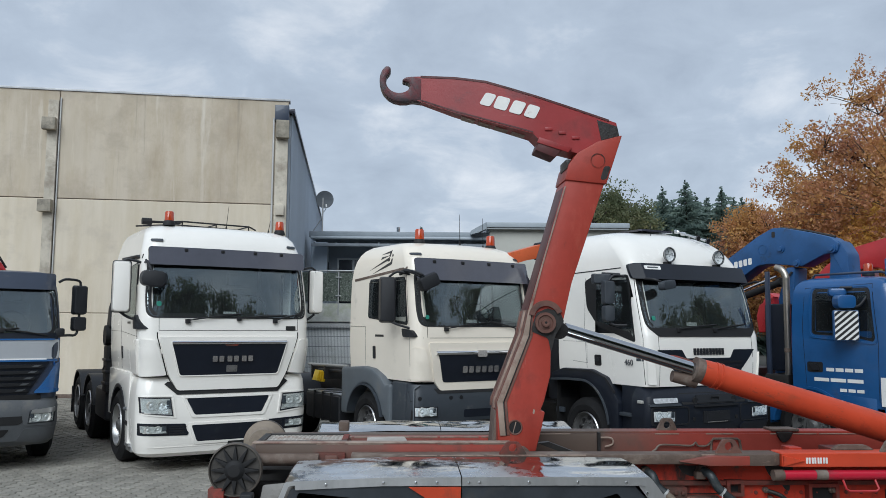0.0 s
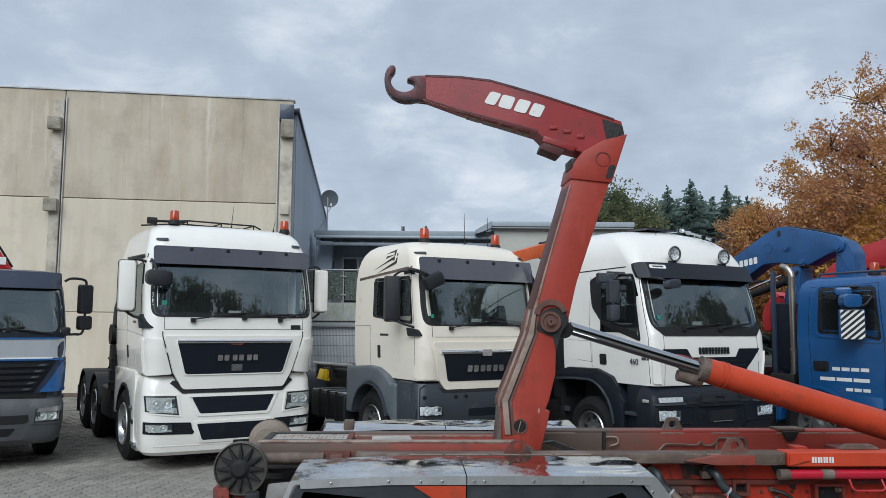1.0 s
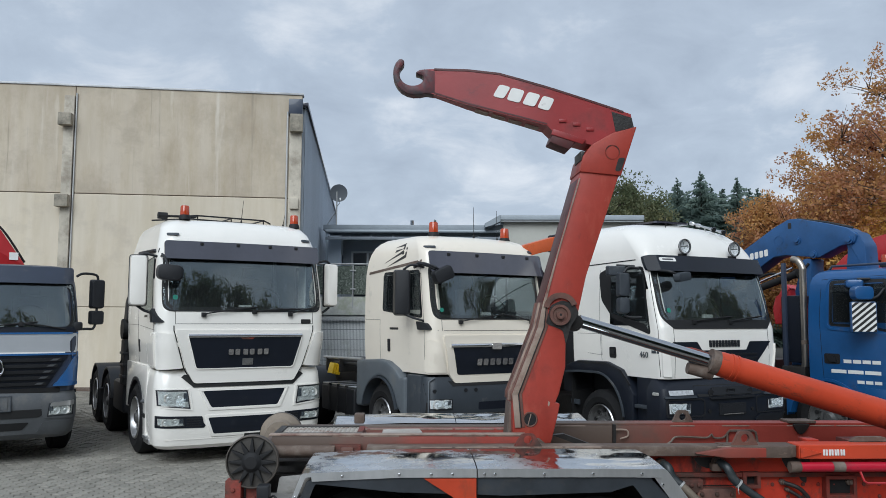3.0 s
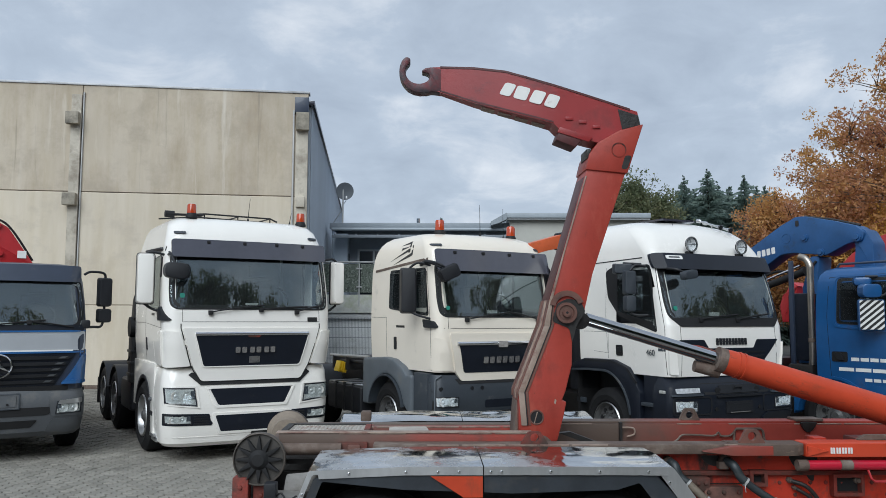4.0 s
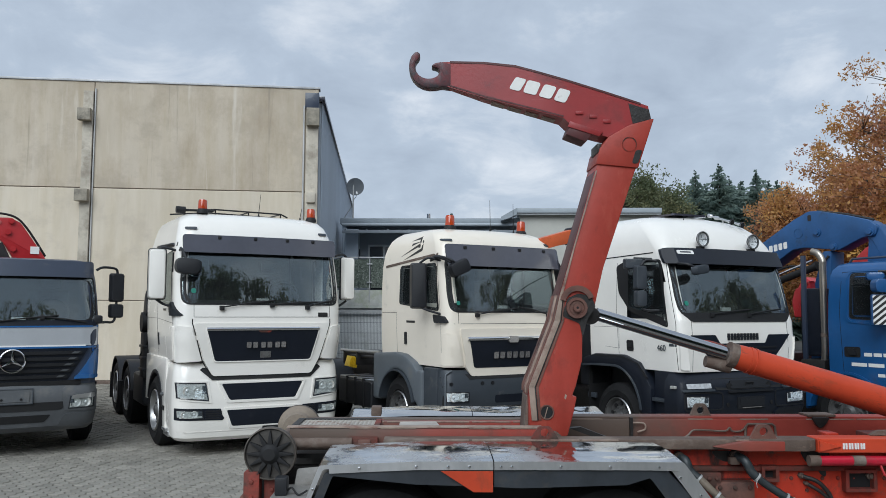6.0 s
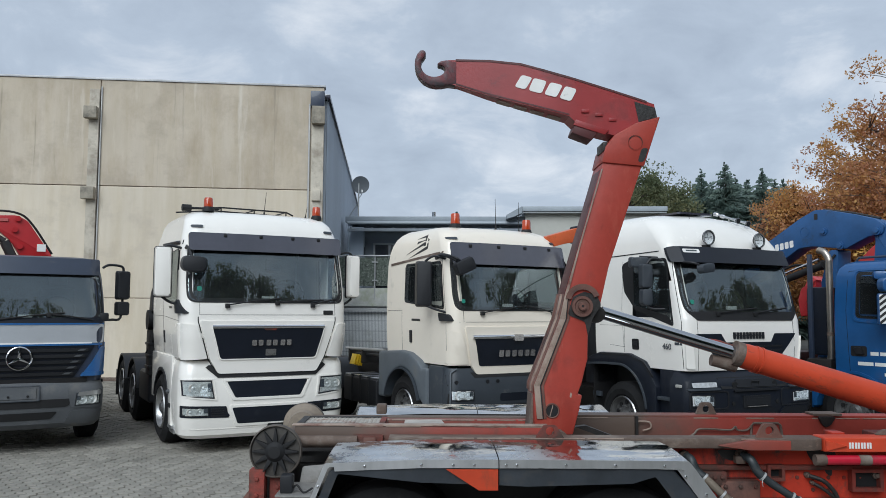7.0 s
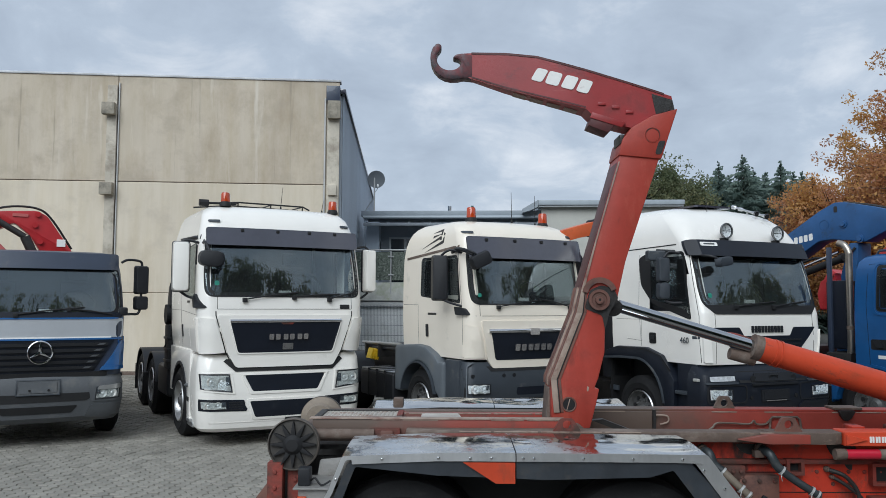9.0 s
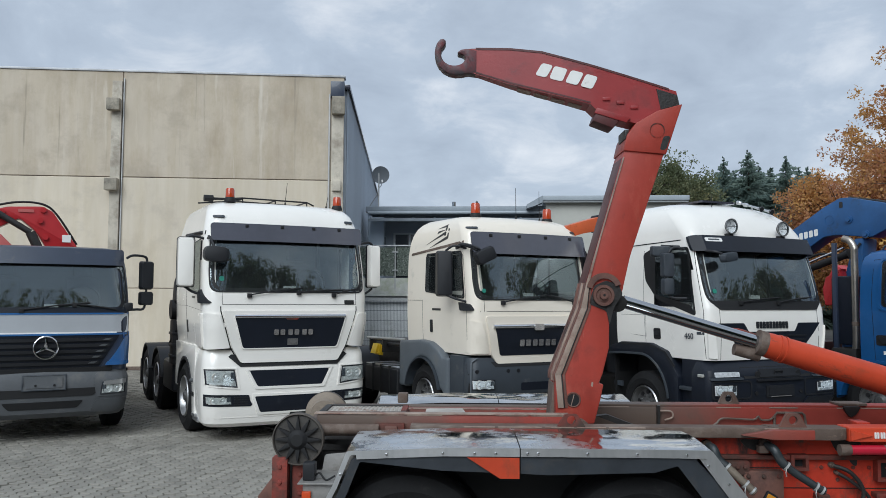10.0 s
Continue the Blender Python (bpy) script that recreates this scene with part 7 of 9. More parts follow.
def white_tipper():
    T = thing("tipper_truck", pose(3.587, 10.815, 0.139, 0, 0, 28.5) @ Matrix.Scale(0.93, 4), "white construction truck with a black bumper and roof spot lamps", "truck", "parked trucks")
    cab = Shell([(1.15, 1.12, 0.02, 2.06, 0.14, 0.02), (1.5, 1.14, 0.0, 2.06, 0.14, 0.02), (1.85, 1.145, 0.02, 2.06, 0.14, 0.03), (1.96, 1.145, 0.05, 2.06, 0.14, 0.04), (2.4, 1.14, 0.16, 2.06, 0.14, 0.05),
                 (2.72, 1.13, 0.25, 2.06, 0.15, 0.06), (2.86, 1.13, 0.29, 2.06, 0.18, 0.06), (2.98, 1.125, 0.34, 2.06, 0.22, 0.07), (3.10, 1.10, 0.41, 2.05, 0.26, 0.08), (3.21, 1.06, 0.50, 2.03, 0.3, 0.09),
                 (3.30, 1.0, 0.61, 2.0, 0.32, 0.1), (3.37, 0.91, 0.75, 1.95, 0.34, 0.1), (3.42, 0.78, 0.92, 1.88, 0.34, 0.1), (3.445, 0.6, 1.1, 1.8, 0.34, 0.1)])
    F, S = cab.front, cab.side
    ys = [1.8, 1.15, 0.85, 0.5, 0.36, 0.34]
    holes = [("front", -1.0, 1.0, 1.98, 2.68), ("side", 0.35, 1.12, 1.88, 2.66)]
    part("cab_body", cab.build(ys, holes, zs=(1.88, 1.98, 2.66, 2.68)), "white", T)
    windscreen(T, [(-1.06, 1.95), (1.06, 1.95), (1.08, 2.2), (1.06, 2.72), (-1.06, 2.72), (-1.08, 2.2)], F)
    part("cowl_strip", patch(dense(rounded([(-0.92, 1.845), (0.92, 1.845), (1.07, 1.97), (-1.07, 1.97)], 0.03), 0.1), F, 0.012, 0.02, 0.15), "black", T)
    cab_inside(T, 1.08, 1.3, 2.0, 2.75, 2.02)
    wiper(T, -0.55, 1.95, 0.2, 2.02, F)
    wiper(T, 0.15, 1.95, 0.85, 2.03, F)
    vis = part("sun_visor", patch(dense(rounded([(-1.14, 2.66), (1.14, 2.66), (1.15, 2.78), (1.13, 2.89), (-1.13, 2.89), (-1.15, 2.78)], 0.04), 0.1), lambda x, z: F(x, 2.8) + (z - 2.8) * 0.5 - 0.09, 0.03, 0.05, 0.12), "navy_plastic", T, "dark plastic sun visor")
    part("visor_label", patch(rounded(rect(-1.0, -0.72, 2.80, 2.855), 0.02), lambda x, z: F(x, 2.8) + (z - 2.8) * 0.5 - 0.09, 0.036, 0.01), "decal", vis)
    part("visor_label_bar", patch(rounded(rect(-0.95, -0.77, 2.82, 2.84), 0.005), lambda x, z: F(x, 2.8) + (z - 2.8) * 0.5 - 0.09, 0.039, 0.004), "grey_plastic", vis)
    part("visor_lamp", patch(rounded(rect(0.98, 1.10, 2.80, 2.85), 0.02), lambda x, z: F(x, 2.8) + (z - 2.8) * 0.5 - 0.09, 0.036, 0.01), "lens", vis)
    for x in (-0.50, 0.50):
        y = F(x, 2.97) - 0.10
        sp = part("spot_lamp", lathe([(0.06, 0.0), (0.05, 0.06), (0.0, 0.105), (-0.02, 0.112), (-0.03, 0.11), (-0.03, 0.098), (-0.012, 0.094), (0.02, 0.05), (0.03, 0.0)], (x, y, 3.03), "y", 28), "dark_plastic", T, "round chrome-rimmed spot lamp")
        part("reflector", lathe([(-0.014, 0.094), (0.015, 0.05), (0.025, 0.0)], (x, y, 3.03), "y", 24), "lamp_white", sp)
        part("rim", lathe([(-0.022, 0.112), (-0.034, 0.112), (-0.034, 0.098), (-0.022, 0.098), (-0.022, 0.112)], (x, y, 3.03), "y", 28), "steel", sp)
        part("lens", lathe([(-0.026, 0.097), (-0.034, 0.05), (-0.036, 0.0)], (x, y, 3.03), "y", 24), "lens", sp)
        part("lamp_cross", box(x - 0.094, x + 0.094, y - 0.04, y - 0.035, 3.021, 3.029), "dark_plastic", sp)
        part("lamp_foot", box(x - 0.04, x + 0.04, y - 0.02, y + 0.12, 2.885, 2.93, 0.01), "black", sp)
    # roof hatch, horns
    hatch = part("roof_hatch", patch(rounded(rect(-0.38, 0.30, 0.95, 1.55), 0.06), lambda x, y: 3.37, 0.0, 0.03), "visor", T)
    hatch.data.transform(Matrix(((1, 0, 0, 0), (0, 0, 1, 0), (0, 1, 0, 0.09), (0, 0, 0, 1))))
    for x, y0, z0, y1, z1 in ((0.48, 1.10, 3.515, 0.61, 3.36), (0.68, 1.16, 3.50, 0.60, 3.325)):
        hn = part("air_horn", tube([(x, y0, z0), (x, y0 - 0.06, z0 - 0.015), (x, y0 - 0.08, z0 - 0.02), (x, y1 + 0.1, z1 + 0.03), (x, y1 + 0.03, z1 + 0.01), (x, y1, z1)], [0.032, 0.032, 0.014, 0.018, 0.03, 0.046], 14), "alu", T, "chrome roof air horn")
        part("horn_post", cyl((x, 0.8, 3.3), (x, 0.8, z0 - 0.10), 0.012, n=8), "galv", hn)
        part("horn_mouth", cyl((x, y1 - 0.002, z1), (x, y1 + 0.02, z1 + 0.006), 0.042, n=14), "black", hn)
    aerial(T, -0.35, 0.78, 3.26, 0.3, 0.0)
    # front face
    part("grille", patch(dense(rounded([(-0.60, 1.30), (0.60, 1.30), (0.97, 1.66), (0.52, 1.66), (0.44, 1.54), (-0.44, 1.54), (-0.52, 1.66), (-0.97, 1.66)], 0.02), 0.08), F, 0.006, 0.03, 0.12), "navy_plastic", T, "dark notched grille")
    for z in (1.36, 1.42, 1.48):
        part("grille_slat", patch(rect(-0.66, 0.66, z - 0.012, z + 0.012), F, 0.016, 0.02, 0.15), "dark_plastic", T)
    badge_shapes(T, -0.30, 0.30, 1.585, 1.68, 5, F, "dark_plastic", gap=0.15, out=0.014)
    for sg in (-1, 1):
        G = lambda y, z, sg=sg: sg * S(y, z)
        part("corner_fin", patch(dense(rounded([(sg * 1.10, 1.18), (sg * 1.0, 1.18), (sg * 1.06, 1.62), (sg * 1.13, 1.62)], 0.02), 0.06), F, 0.03, 0.04, 0.08), "white", T)
        seam(T, [(sg * 0.93, 1.85), (sg * 0.93, 1.16)], F, "y")
        side_window(T, [(0.28, 1.77), (1.07, 1.99), (1.33, 2.26), (1.39, 2.66), (1.19, 2.73), (0.43, 2.72)], S, sg)
        part("quarter_panel", patch(rounded([(0.28, 1.77), (1.07, 1.99), (1.33, 2.26), (1.39, 2.66), (1.19, 2.73), (1.13, 2.70), (1.11, 2.06), (0.36, 1.90)], 0.02), G, 0.009, 0.006, 0.15, "x", sign=sg), "black", T)
        seam(T, [(0.12, 1.18), (0.13, 1.82), (0.36, 2.74)], G, "x", sg)
        seam(T, [(1.36, 1.35), (1.40, 2.0), (1.38, 2.72)], G, "x", sg, 0.004)
        seam(T, [(1.70, 1.45), (1.35, 1.43), (1.35, 1.75), (1.95, 1.75)], G, "x", sg, 0.004)
        part("roof_joint", patch(dense([(0.38, 2.83), (2.05, 2.79), (2.05, 2.805), (0.38, 2.845)], 0.2), G, 0.004, 0.01, 0.2, "x", sign=sg), "black", T)
        part("door_handle", patch(rounded(rect(1.02, 1.17, 1.40, 1.56), 0.03), G, 0.008, 0.02, 0.1, "x", sign=sg), "black", T)
        part("handle_grip", patch(rounded(rect(1.04, 1.15, 1.46, 1.52), 0.02), G, 0.02, 0.012, 0.1, "x", sign=sg), "dark_plastic", T)
        part("model_badge", patch(rect(0.12, 0.26, 1.50, 1.54), G, 0.004, 0.006, 0.1, "x", sign=sg), "grey_plastic", T)
        x0, x1 = min(sg * 1.19, sg * 0.95), max(sg * 1.19, sg * 0.95)
        rim = [(1.42 + 0.60 * math.cos(radians(a)), 0.46 + 0.69 * math.sin(radians(a))) for a in range(172, 89, -8)] + [(1.8, 1.145), (2.2, 1.12)]
        poly = [(0.60, 0.35), (0.72, 0.35)] + rim + [(2.2, 1.25), (1.9, 1.33), (1.2, 1.34), (0.86, 1.24), (0.70, 1.02), (0.60, 0.9)]
        part("front_fender", prism(poly, "x", x0, x1, 0.03), "navy_plastic", T, "black plastic fender")
        outer = [(y - 0.035, z + 0.012) if y < 1.1 else (y, z + 0.035) for y, z in rim]
        part("fender_lip", prism(rim + outer[::-1], "x", x0 - 0.018, x1 + 0.018, 0.006), "grey_plastic", T)
        part("wheel_well", box(min(sg * 0.62, sg * 0.66), max(sg * 0.62, sg * 0.66), 0.72, 2.3, 0.5, 1.3), "black", T)
        part("well_flap", box(min(sg * 1.12, sg * 0.7), max(sg * 1.12, sg * 0.7), 2.12, 2.15, 0.45, 1.12), "rubber", T)
        part("step_hanger", box(min(sg * 1.10, sg * 1.06), max(sg * 1.10, sg * 1.06), 2.0, 2.2, 0.62, 0.70, 0.01), "grey_plastic", T)
        part("fender_rib", patch(rounded([(0.66, 1.04), (0.70, 1.02), (0.90, 1.22), (1.24, 1.30), (1.88, 1.29), (1.88, 1.315), (1.22, 1.325), (0.86, 1.235)], 0.01), lambda y, z: sg * 1.19, 0.004, 0.012, 0.3, "x", sign=sg), "dark_plastic", T)
        for z in (0.42, 0.72):
            part("step", box(x0, x1, 0.22, 0.58, z, z + 0.05, 0.01), "grey_plastic", T)
        part("step_panel", box(min(sg * 1.12, sg * 0.95), max(sg * 1.12, sg * 0.95), 0.18, 0.60, 0.35, 1.16, 0.02), "navy_plastic", T)
        wheel(T, sg * 1.17, 1.37, 0.53, 0.34, sg, 0.31, z=0.3805)
        wheel(T, sg * 1.2, 4.9, 0.53, 0.62, sg, 0.31, z=0.3805)
        mirror(T, sg * 1.33, 0.62, 2.17, 0.17, 0.24, 0.14, sg * 20, "grey_plastic", (), "lower wide-angle mirror", "wide_mirror", 0.3)
        mirror(T, sg * 1.33, 0.62, 2.47, 0.18, 0.35, 0.14, sg * 20, "grey_plastic", [[(sg * 1.12, 0.5, 2.7), (sg * 1.25, 0.58, 2.72), (sg * 1.33, 0.6, 2.64)], [(sg * 1.14, 0.45, 2.0), (sg * 1.26, 0.55, 2.0), (sg * 1.33, 0.6, 2.03)]], "tall black wing mirror", "wing_mirror")
        mirror(T, sg * 1.28, 0.82, 2.68, 0.3, 0.15, 0.14, sg * 30, "grey_plastic", [[(sg * 1.12, 0.6, 2.74), (sg * 1.28, 0.82, 2.76)]], "black kerb mirror", "kerb_mirror")
    mirror(T, -0.80, -0.02, 2.57, 0.32, 0.13, 0.1, 10, "grey_plastic", [[(-1.05, 0.16, 2.66), (-1.0, 0.02, 2.64), (-0.9, -0.02, 2.6)]], "front view mirror on a bent arm", "front_mirror", 0.46, -8)
    # bumper
    bp = Shell([(0.36, 1.10, 0.02, 0.30, 0.1, 0.06), (0.46, 1.18, -0.06, 0.30, 0.1, 0.06), (0.62, 1.21, -0.10, 0.30, 0.1, 0.06), (0.90, 1.21, -0.10, 0.30, 0.1, 0.06), (1.02, 1.19, -0.07, 0.30, 0.1, 0.06), (1.10, 1.14, 0.0, 0.30, 0.16, 0.05), (1.15, 1.1, 0.05, 0.3, 0.16, 0.05)])
    B = bp.front
    bump = part("bumper", bp.build([0.28]), "navy_plastic", T, "black steel and plastic bumper")
    for sg in (-1, 1):
        head_lamp(bump, dense([(sg * 1.13, 0.675), (sg * 0.75, 0.67), (sg * 0.75, 0.825), (sg * 1.14, 0.845)], 0.06), B, "bright twin headlamp", ((0.27, 0.5), (0.72, 0.5)), 0.062, "lamp_white")
        part("position_lamp", patch(dense(rounded(rect(*sorted((sg * 1.10, sg * 0.70)), 0.935, 1.0), 0.012), 0.06), B, 0.012, 0.02, 0.08), "bright", bump, "bright position lamp")
        part("lamp_surround", ring_patch(dense(rounded(rect(-1.16 if sg < 0 else 0.5, -0.5 if sg < 0 else 1.16, 0.63, 0.885), 0.06), 0.05), shrink(dense(rounded(rect(-1.16 if sg < 0 else 0.5, -0.5 if sg < 0 else 1.16, 0.63, 0.885), 0.06), 0.05), 0.02), B, 0.008, 0.02), "dark_plastic", bump)
        part("bumper_plug", cyl((sg * 0.42, B(0.42, 0.7) - 0.012, 0.70), (sg * 0.42, B(0.42, 0.7) + 0.02, 0.70), 0.028, n=12), "black", bump)
        part("bumper_plug", cyl((sg * 0.38, B(0.38, 0.95) - 0.012, 0.95), (sg * 0.38, B(0.38, 0.95) + 0.02, 0.95), 0.05, n=14), "black", bump)
    part("bumper_step", patch(dense(rounded(rect(-0.42, 0.46, 0.865, 0.895), 0.012), 0.1), B, 0.03, 0.05, 0.12), "dark_plastic", bump)
    part("bumper_recess", patch(dense(rounded([(-0.62, 0.905), (0.62, 0.905), (0.66, 1.06), (-0.66, 1.06)], 0.02), 0.1), B, 0.005, 0.02, 0.12), "black", bump)
    part("recess_mesh", patch(dense(rounded(rect(-0.36, 0.40, 0.92, 1.03), 0.015), 0.1), B, 0.012, 0.01, 0.12), "dark_plastic", bump)
    for sg in (-1, 1):
        part("bumper_corner", patch(dense(rounded([(sg * 1.19, 0.40), (sg * 0.54, 0.40), (sg * 0.48, 0.55), (sg * 0.56, 0.62), (sg * 1.19, 0.62)], 0.03), 0.06), B, 0.022, 0.03, 0.08), "navy_plastic", bump)
        part("corner_ledge", patch(dense(rounded(rect(*sorted((sg * 1.18, sg * 0.66)), 0.895, 0.925), 0.01), 0.06), B, 0.026, 0.03, 0.08), "grey_plastic", bump)
        part("side_marker", box(min(sg * 1.20, sg * 1.235), max(sg * 1.20, sg * 1.235), 0.06, 0.16, 0.93, 0.97, 0.008), "lamp_dim", bump)
    part("tow_eye", tube([(-0.08, B(0, 1.0) - 0.01, 0.93), (-0.08, B(0, 1.0) - 0.03, 1.0), (0.06, B(0, 1.0) - 0.03, 1.0), (0.06, B(0, 1.0) - 0.01, 0.93)], 0.01, 6), "black", bump)
    plate_bars(bump, -0.25, 0.27, 0.64, 0.80, B, "dark_plastic", "dark_plastic")
    part("plate_edge", patch(dense(rect(-0.18, 0.2, 0.645, 0.655), 0.1), B, 0.03, 0.006, 0.2), "badge", bump)
    part("sticker", patch(rounded(rect(-0.98, -0.915, 2.07, 2.135), 0.03, 5), F, 0.014, 0.003), M["teal"], T)
    # behind the cab: exhaust stack, crane base, loading bed
    chassis(T, 0.8, 7.2)
    part("exhaust_silencer", box(-1.1, -0.7, 2.12, 2.4, 0.8, 2.35, 0.04), "dark_plastic", T)
    part("intake_stack", cyl((-0.95, 2.3, 2.3), (-0.95, 2.3, 3.0), 0.08, n=14), "dark_plastic", T)
    cr = part("crane_boom", prism(rounded([(-1.72, 2.97), (-1.36, 3.07), (-1.03, 3.131), (-1.03, 3.365), (-1.53, 3.225), (-1.72, 3.17)], 0.03), "y", 2.62, 2.86, 0.01), "orange", T, "orange folded crane boom")
    part("boom_end", prism(rounded([(-1.05, 3.105), (-0.535, 3.235), (-0.45, 3.42), (-0.47, 3.475), (-0.59, 3.49), (-1.05, 3.39)], 0.03), "y", 2.58, 2.90, 0.02), "navy_plastic", cr, "black boom end")
    part("boom_hinge", prism([(-0.62, 3.2), (-0.1, 3.1), (-0.1, 3.25), (-0.56, 3.28)], "y", 2.66, 2.84), "grease", cr)
    part("crane_column", box(-0.15, 0.25, 2.55, 2.95, 1.0, 3.28, 0.03), "orange", cr)
    part("tipper_bed", box(-1.2, 1.2, 3.1, 7.3, 1.1, 1.25, 0.01), "grease", T)
    for sg in (-1, 1):
        part("bed_side", box(min(sg * 1.2, sg * 1.16), max(sg * 1.2, sg * 1.16), 3.1, 7.3, 1.25, 2.0, 0.01), "cladding", T)
    part("bed_front", box(-1.16, 1.16, 3.1, 3.14, 1.25, 2.3, 0.01), "cladding", T)
    part("hose_rack", box(-1.12, -0.6, 2.42, 2.5, 1.2, 2.0, 0.02), "black", T)
    # model number on the door
    num = text_mesh("model_number", "460", 0.12, "grey_plastic", T)
    num.matrix_basis = Matrix.Translation((-1.152, 0.50, 1.435)) @ Matrix(((0, 0, -1, 0), (-1, 0, 0, 0), (0, 1, 0, 0), (0, 0, 0, 1)))
    num["label"] = "grey model number 460"
    return T


def silver_truck():
    T = thing("flatbed_truck", pose(-6.13, 10.46, 0, 0, 0, 32), "silver and blue truck with dark roof and a red loader crane", "truck", "parked trucks")
    cab = Shell([(0.96, 1.06, 0.06, 1.9, 0.16, 0.03), (1.25, 1.07, 0.02, 1.9, 0.16, 0.03), (1.48, 1.075, 0.01, 1.9, 0.16, 0.03), (1.76, 1.08, 0.03, 1.9, 0.16, 0.04), (2.15, 1.06, 0.12, 1.9, 0.16, 0.05), (2.45, 1.03, 0.20, 1.9, 0.18, 0.06),
                 (2.58, 1.0, 0.26, 1.88, 0.2, 0.06), (2.66, 0.96, 0.36, 1.84, 0.22, 0.07), (2.70, 0.86, 0.55, 1.78, 0.26, 0.08)])
    F, S = cab.front, cab.side
    holes = [("front", -0.93, 0.93, 1.80, 2.42), ("side", 0.40, 1.1, 1.85, 2.4)]
    part("cab_body", cab.build([1.6, 1.12, 0.75, 0.42, 0.40], holes, zs=(1.80, 1.85, 2.4, 2.42)), "navy", T)
    windscreen(T, [(-1.0, 1.785), (1.0, 1.785), (1.02, 2.0), (0.985, 2.45), (-0.985, 2.45), (-1.02, 2.0)], F)
    for sg in (-1, 1):
        side_window(T, [(0.32, 1.82), (1.12, 1.82), (1.12, 2.42), (0.45, 2.42)], S, sg)
    cab_inside(T, 1.0, 1.1, 1.82, 2.5, 1.88)
    part("sun_visor", patch(dense(rounded(rect(-1.0, 1.0, 2.43, 2.66), 0.04), 0.1), lambda x, z: F(x, 2.5) + (z - 2.5) * 0.3 - 0.05, 0.03, 0.03, 0.12), "navy", T, "dark blue-grey sun visor")
    for x in (-0.5, 0.1, 0.62):
        part("visor_lamp", box(x - 0.03, x + 0.03, F(x, 2.6) - 0.09, F(x, 2.6) - 0.03, 2.60, 2.63, 0.006), "dark_plastic", T)
    wiper(T, -0.3, 1.80, 0.55, 1.90, F)
    wiper(T, 0.35, 1.88, 0.9, 1.80, F)
    part("cowl_strip", patch(dense(rounded(rect(-1.04, 1.04, 1.752, 1.835), 0.02), 0.1), F, 0.018, 0.02, 0.12), "navy_plastic", T)
    part("front_panel", patch(dense(rounded(rect(-1.06, 1.06, 1.485, 1.745), 0.03), 0.1), F, 0.012, 0.03, 0.12), "silver", T, "silver front panel")
    # white strip drawn as the highlight along the silver panel's lower edge
    part("chrome_line", patch(dense(rect(-1.05, 0.9, 1.475, 1.495), 0.1), F, 0.02, 0.02, 0.12), "decal", T)
    part("blue_line", patch(dense(rect(-1.06, 1.06, 1.738, 1.758), 0.1), F, 0.022, 0.02, 0.12), "blue_trim", T)
    part("blue_line", patch(dense(rect(-1.05, 1.04, 1.452, 1.476), 0.1), F, 0.022, 0.02, 0.12), "blue_trim", T)
    seam(T, [(0.98, 1.49), (0.98, 1.74)], F, "y")
    gr = part("grille", patch(dense(rounded([(-0.70, 1.0), (0.68, 1.0), (0.95, 1.46), (-0.95, 1.46)], 0.04), 0.08), F, 0.012, 0.03, 0.12), "navy_plastic", T, "dark slatted grille")
    for k, z in enumerate((1.07, 1.15, 1.23, 1.31, 1.39)):
        w = 0.66 + (z - 1.0) * 0.56
        part("grille_slat", patch(dense(rounded(rect(-w, w - 0.02, z - 0.022, z + 0.022), 0.015), 0.1), F, 0.035, 0.03, 0.12), "dark_plastic", gr)
        part("slat_end", patch(rounded([(w - 0.16, z - 0.012), (w - 0.08, z - 0.012), (w - 0.04, z + 0.014), (w - 0.12, z + 0.014)], 0.006), F, 0.04, 0.02), "bumper_grey", gr)
    y = F(0.0, 1.29) - 0.06
    em = part("emblem", tube([(0.01 + 0.148 * math.cos(a), y, 1.292 + 0.148 * math.sin(a)) for a in [i * math.pi / 16 for i in range(33)]], 0.012, 8), "chrome", T, "round chrome emblem")
    for k in range(3):
        a = math.pi / 2 + k * 2 * math.pi / 3
        u, o = Vector((math.cos(a), math.sin(a))), Vector((-math.sin(a), math.cos(a)))
        c0 = Vector((0.01, 1.292))
        part("emblem_bar", prism([tuple(c0 + o * 0.024), tuple(c0 - o * 0.024), tuple(c0 + u * 0.142 - o * 0.004), tuple(c0 + u * 0.142 + o * 0.004)], "y", y - 0.006, y + 0.006, 0.002), "chrome", em)
    bp = Shell([(0.33, 1.0, 0.12, 0.85, 0.2, 0.06), (0.40, 1.06, 0.05, 0.85, 0.2, 0.06), (0.62, 1.09, 0.0, 0.85, 0.2, 0.05), (0.85, 1.09, -0.01, 0.85, 0.2, 0.05), (0.96, 1.06, 0.04, 0.85, 0.2, 0.05), (1.0, 1.0, 0.12, 0.85, 0.2, 0.05)])
    B = bp.front
    bump = part("bumper", bp.build([0.8, 0.5]), "bumper_grey", T, "weathered grey plastic bumper")
    for sg in (-1, 1):
        part("corner_panel", patch(dense(rounded([(sg * 0.79, 1.05), (sg * 1.08, 1.05), (sg * 1.085, 1.44), (sg * 1.02, 1.43), (sg * 0.92, 1.24)], 0.03), 0.05), F, 0.045, 0.07, 0.06), "blue_trim", T, "bright blue corner panel")
        part("corner_ledge", patch(dense(rounded([(sg * 0.76, 1.03), (sg * 1.085, 1.03), (sg * 1.085, 1.085), (sg * 0.80, 1.085)], 0.02), 0.05), F, 0.062, 0.05, 0.06), "blue_trim", T)
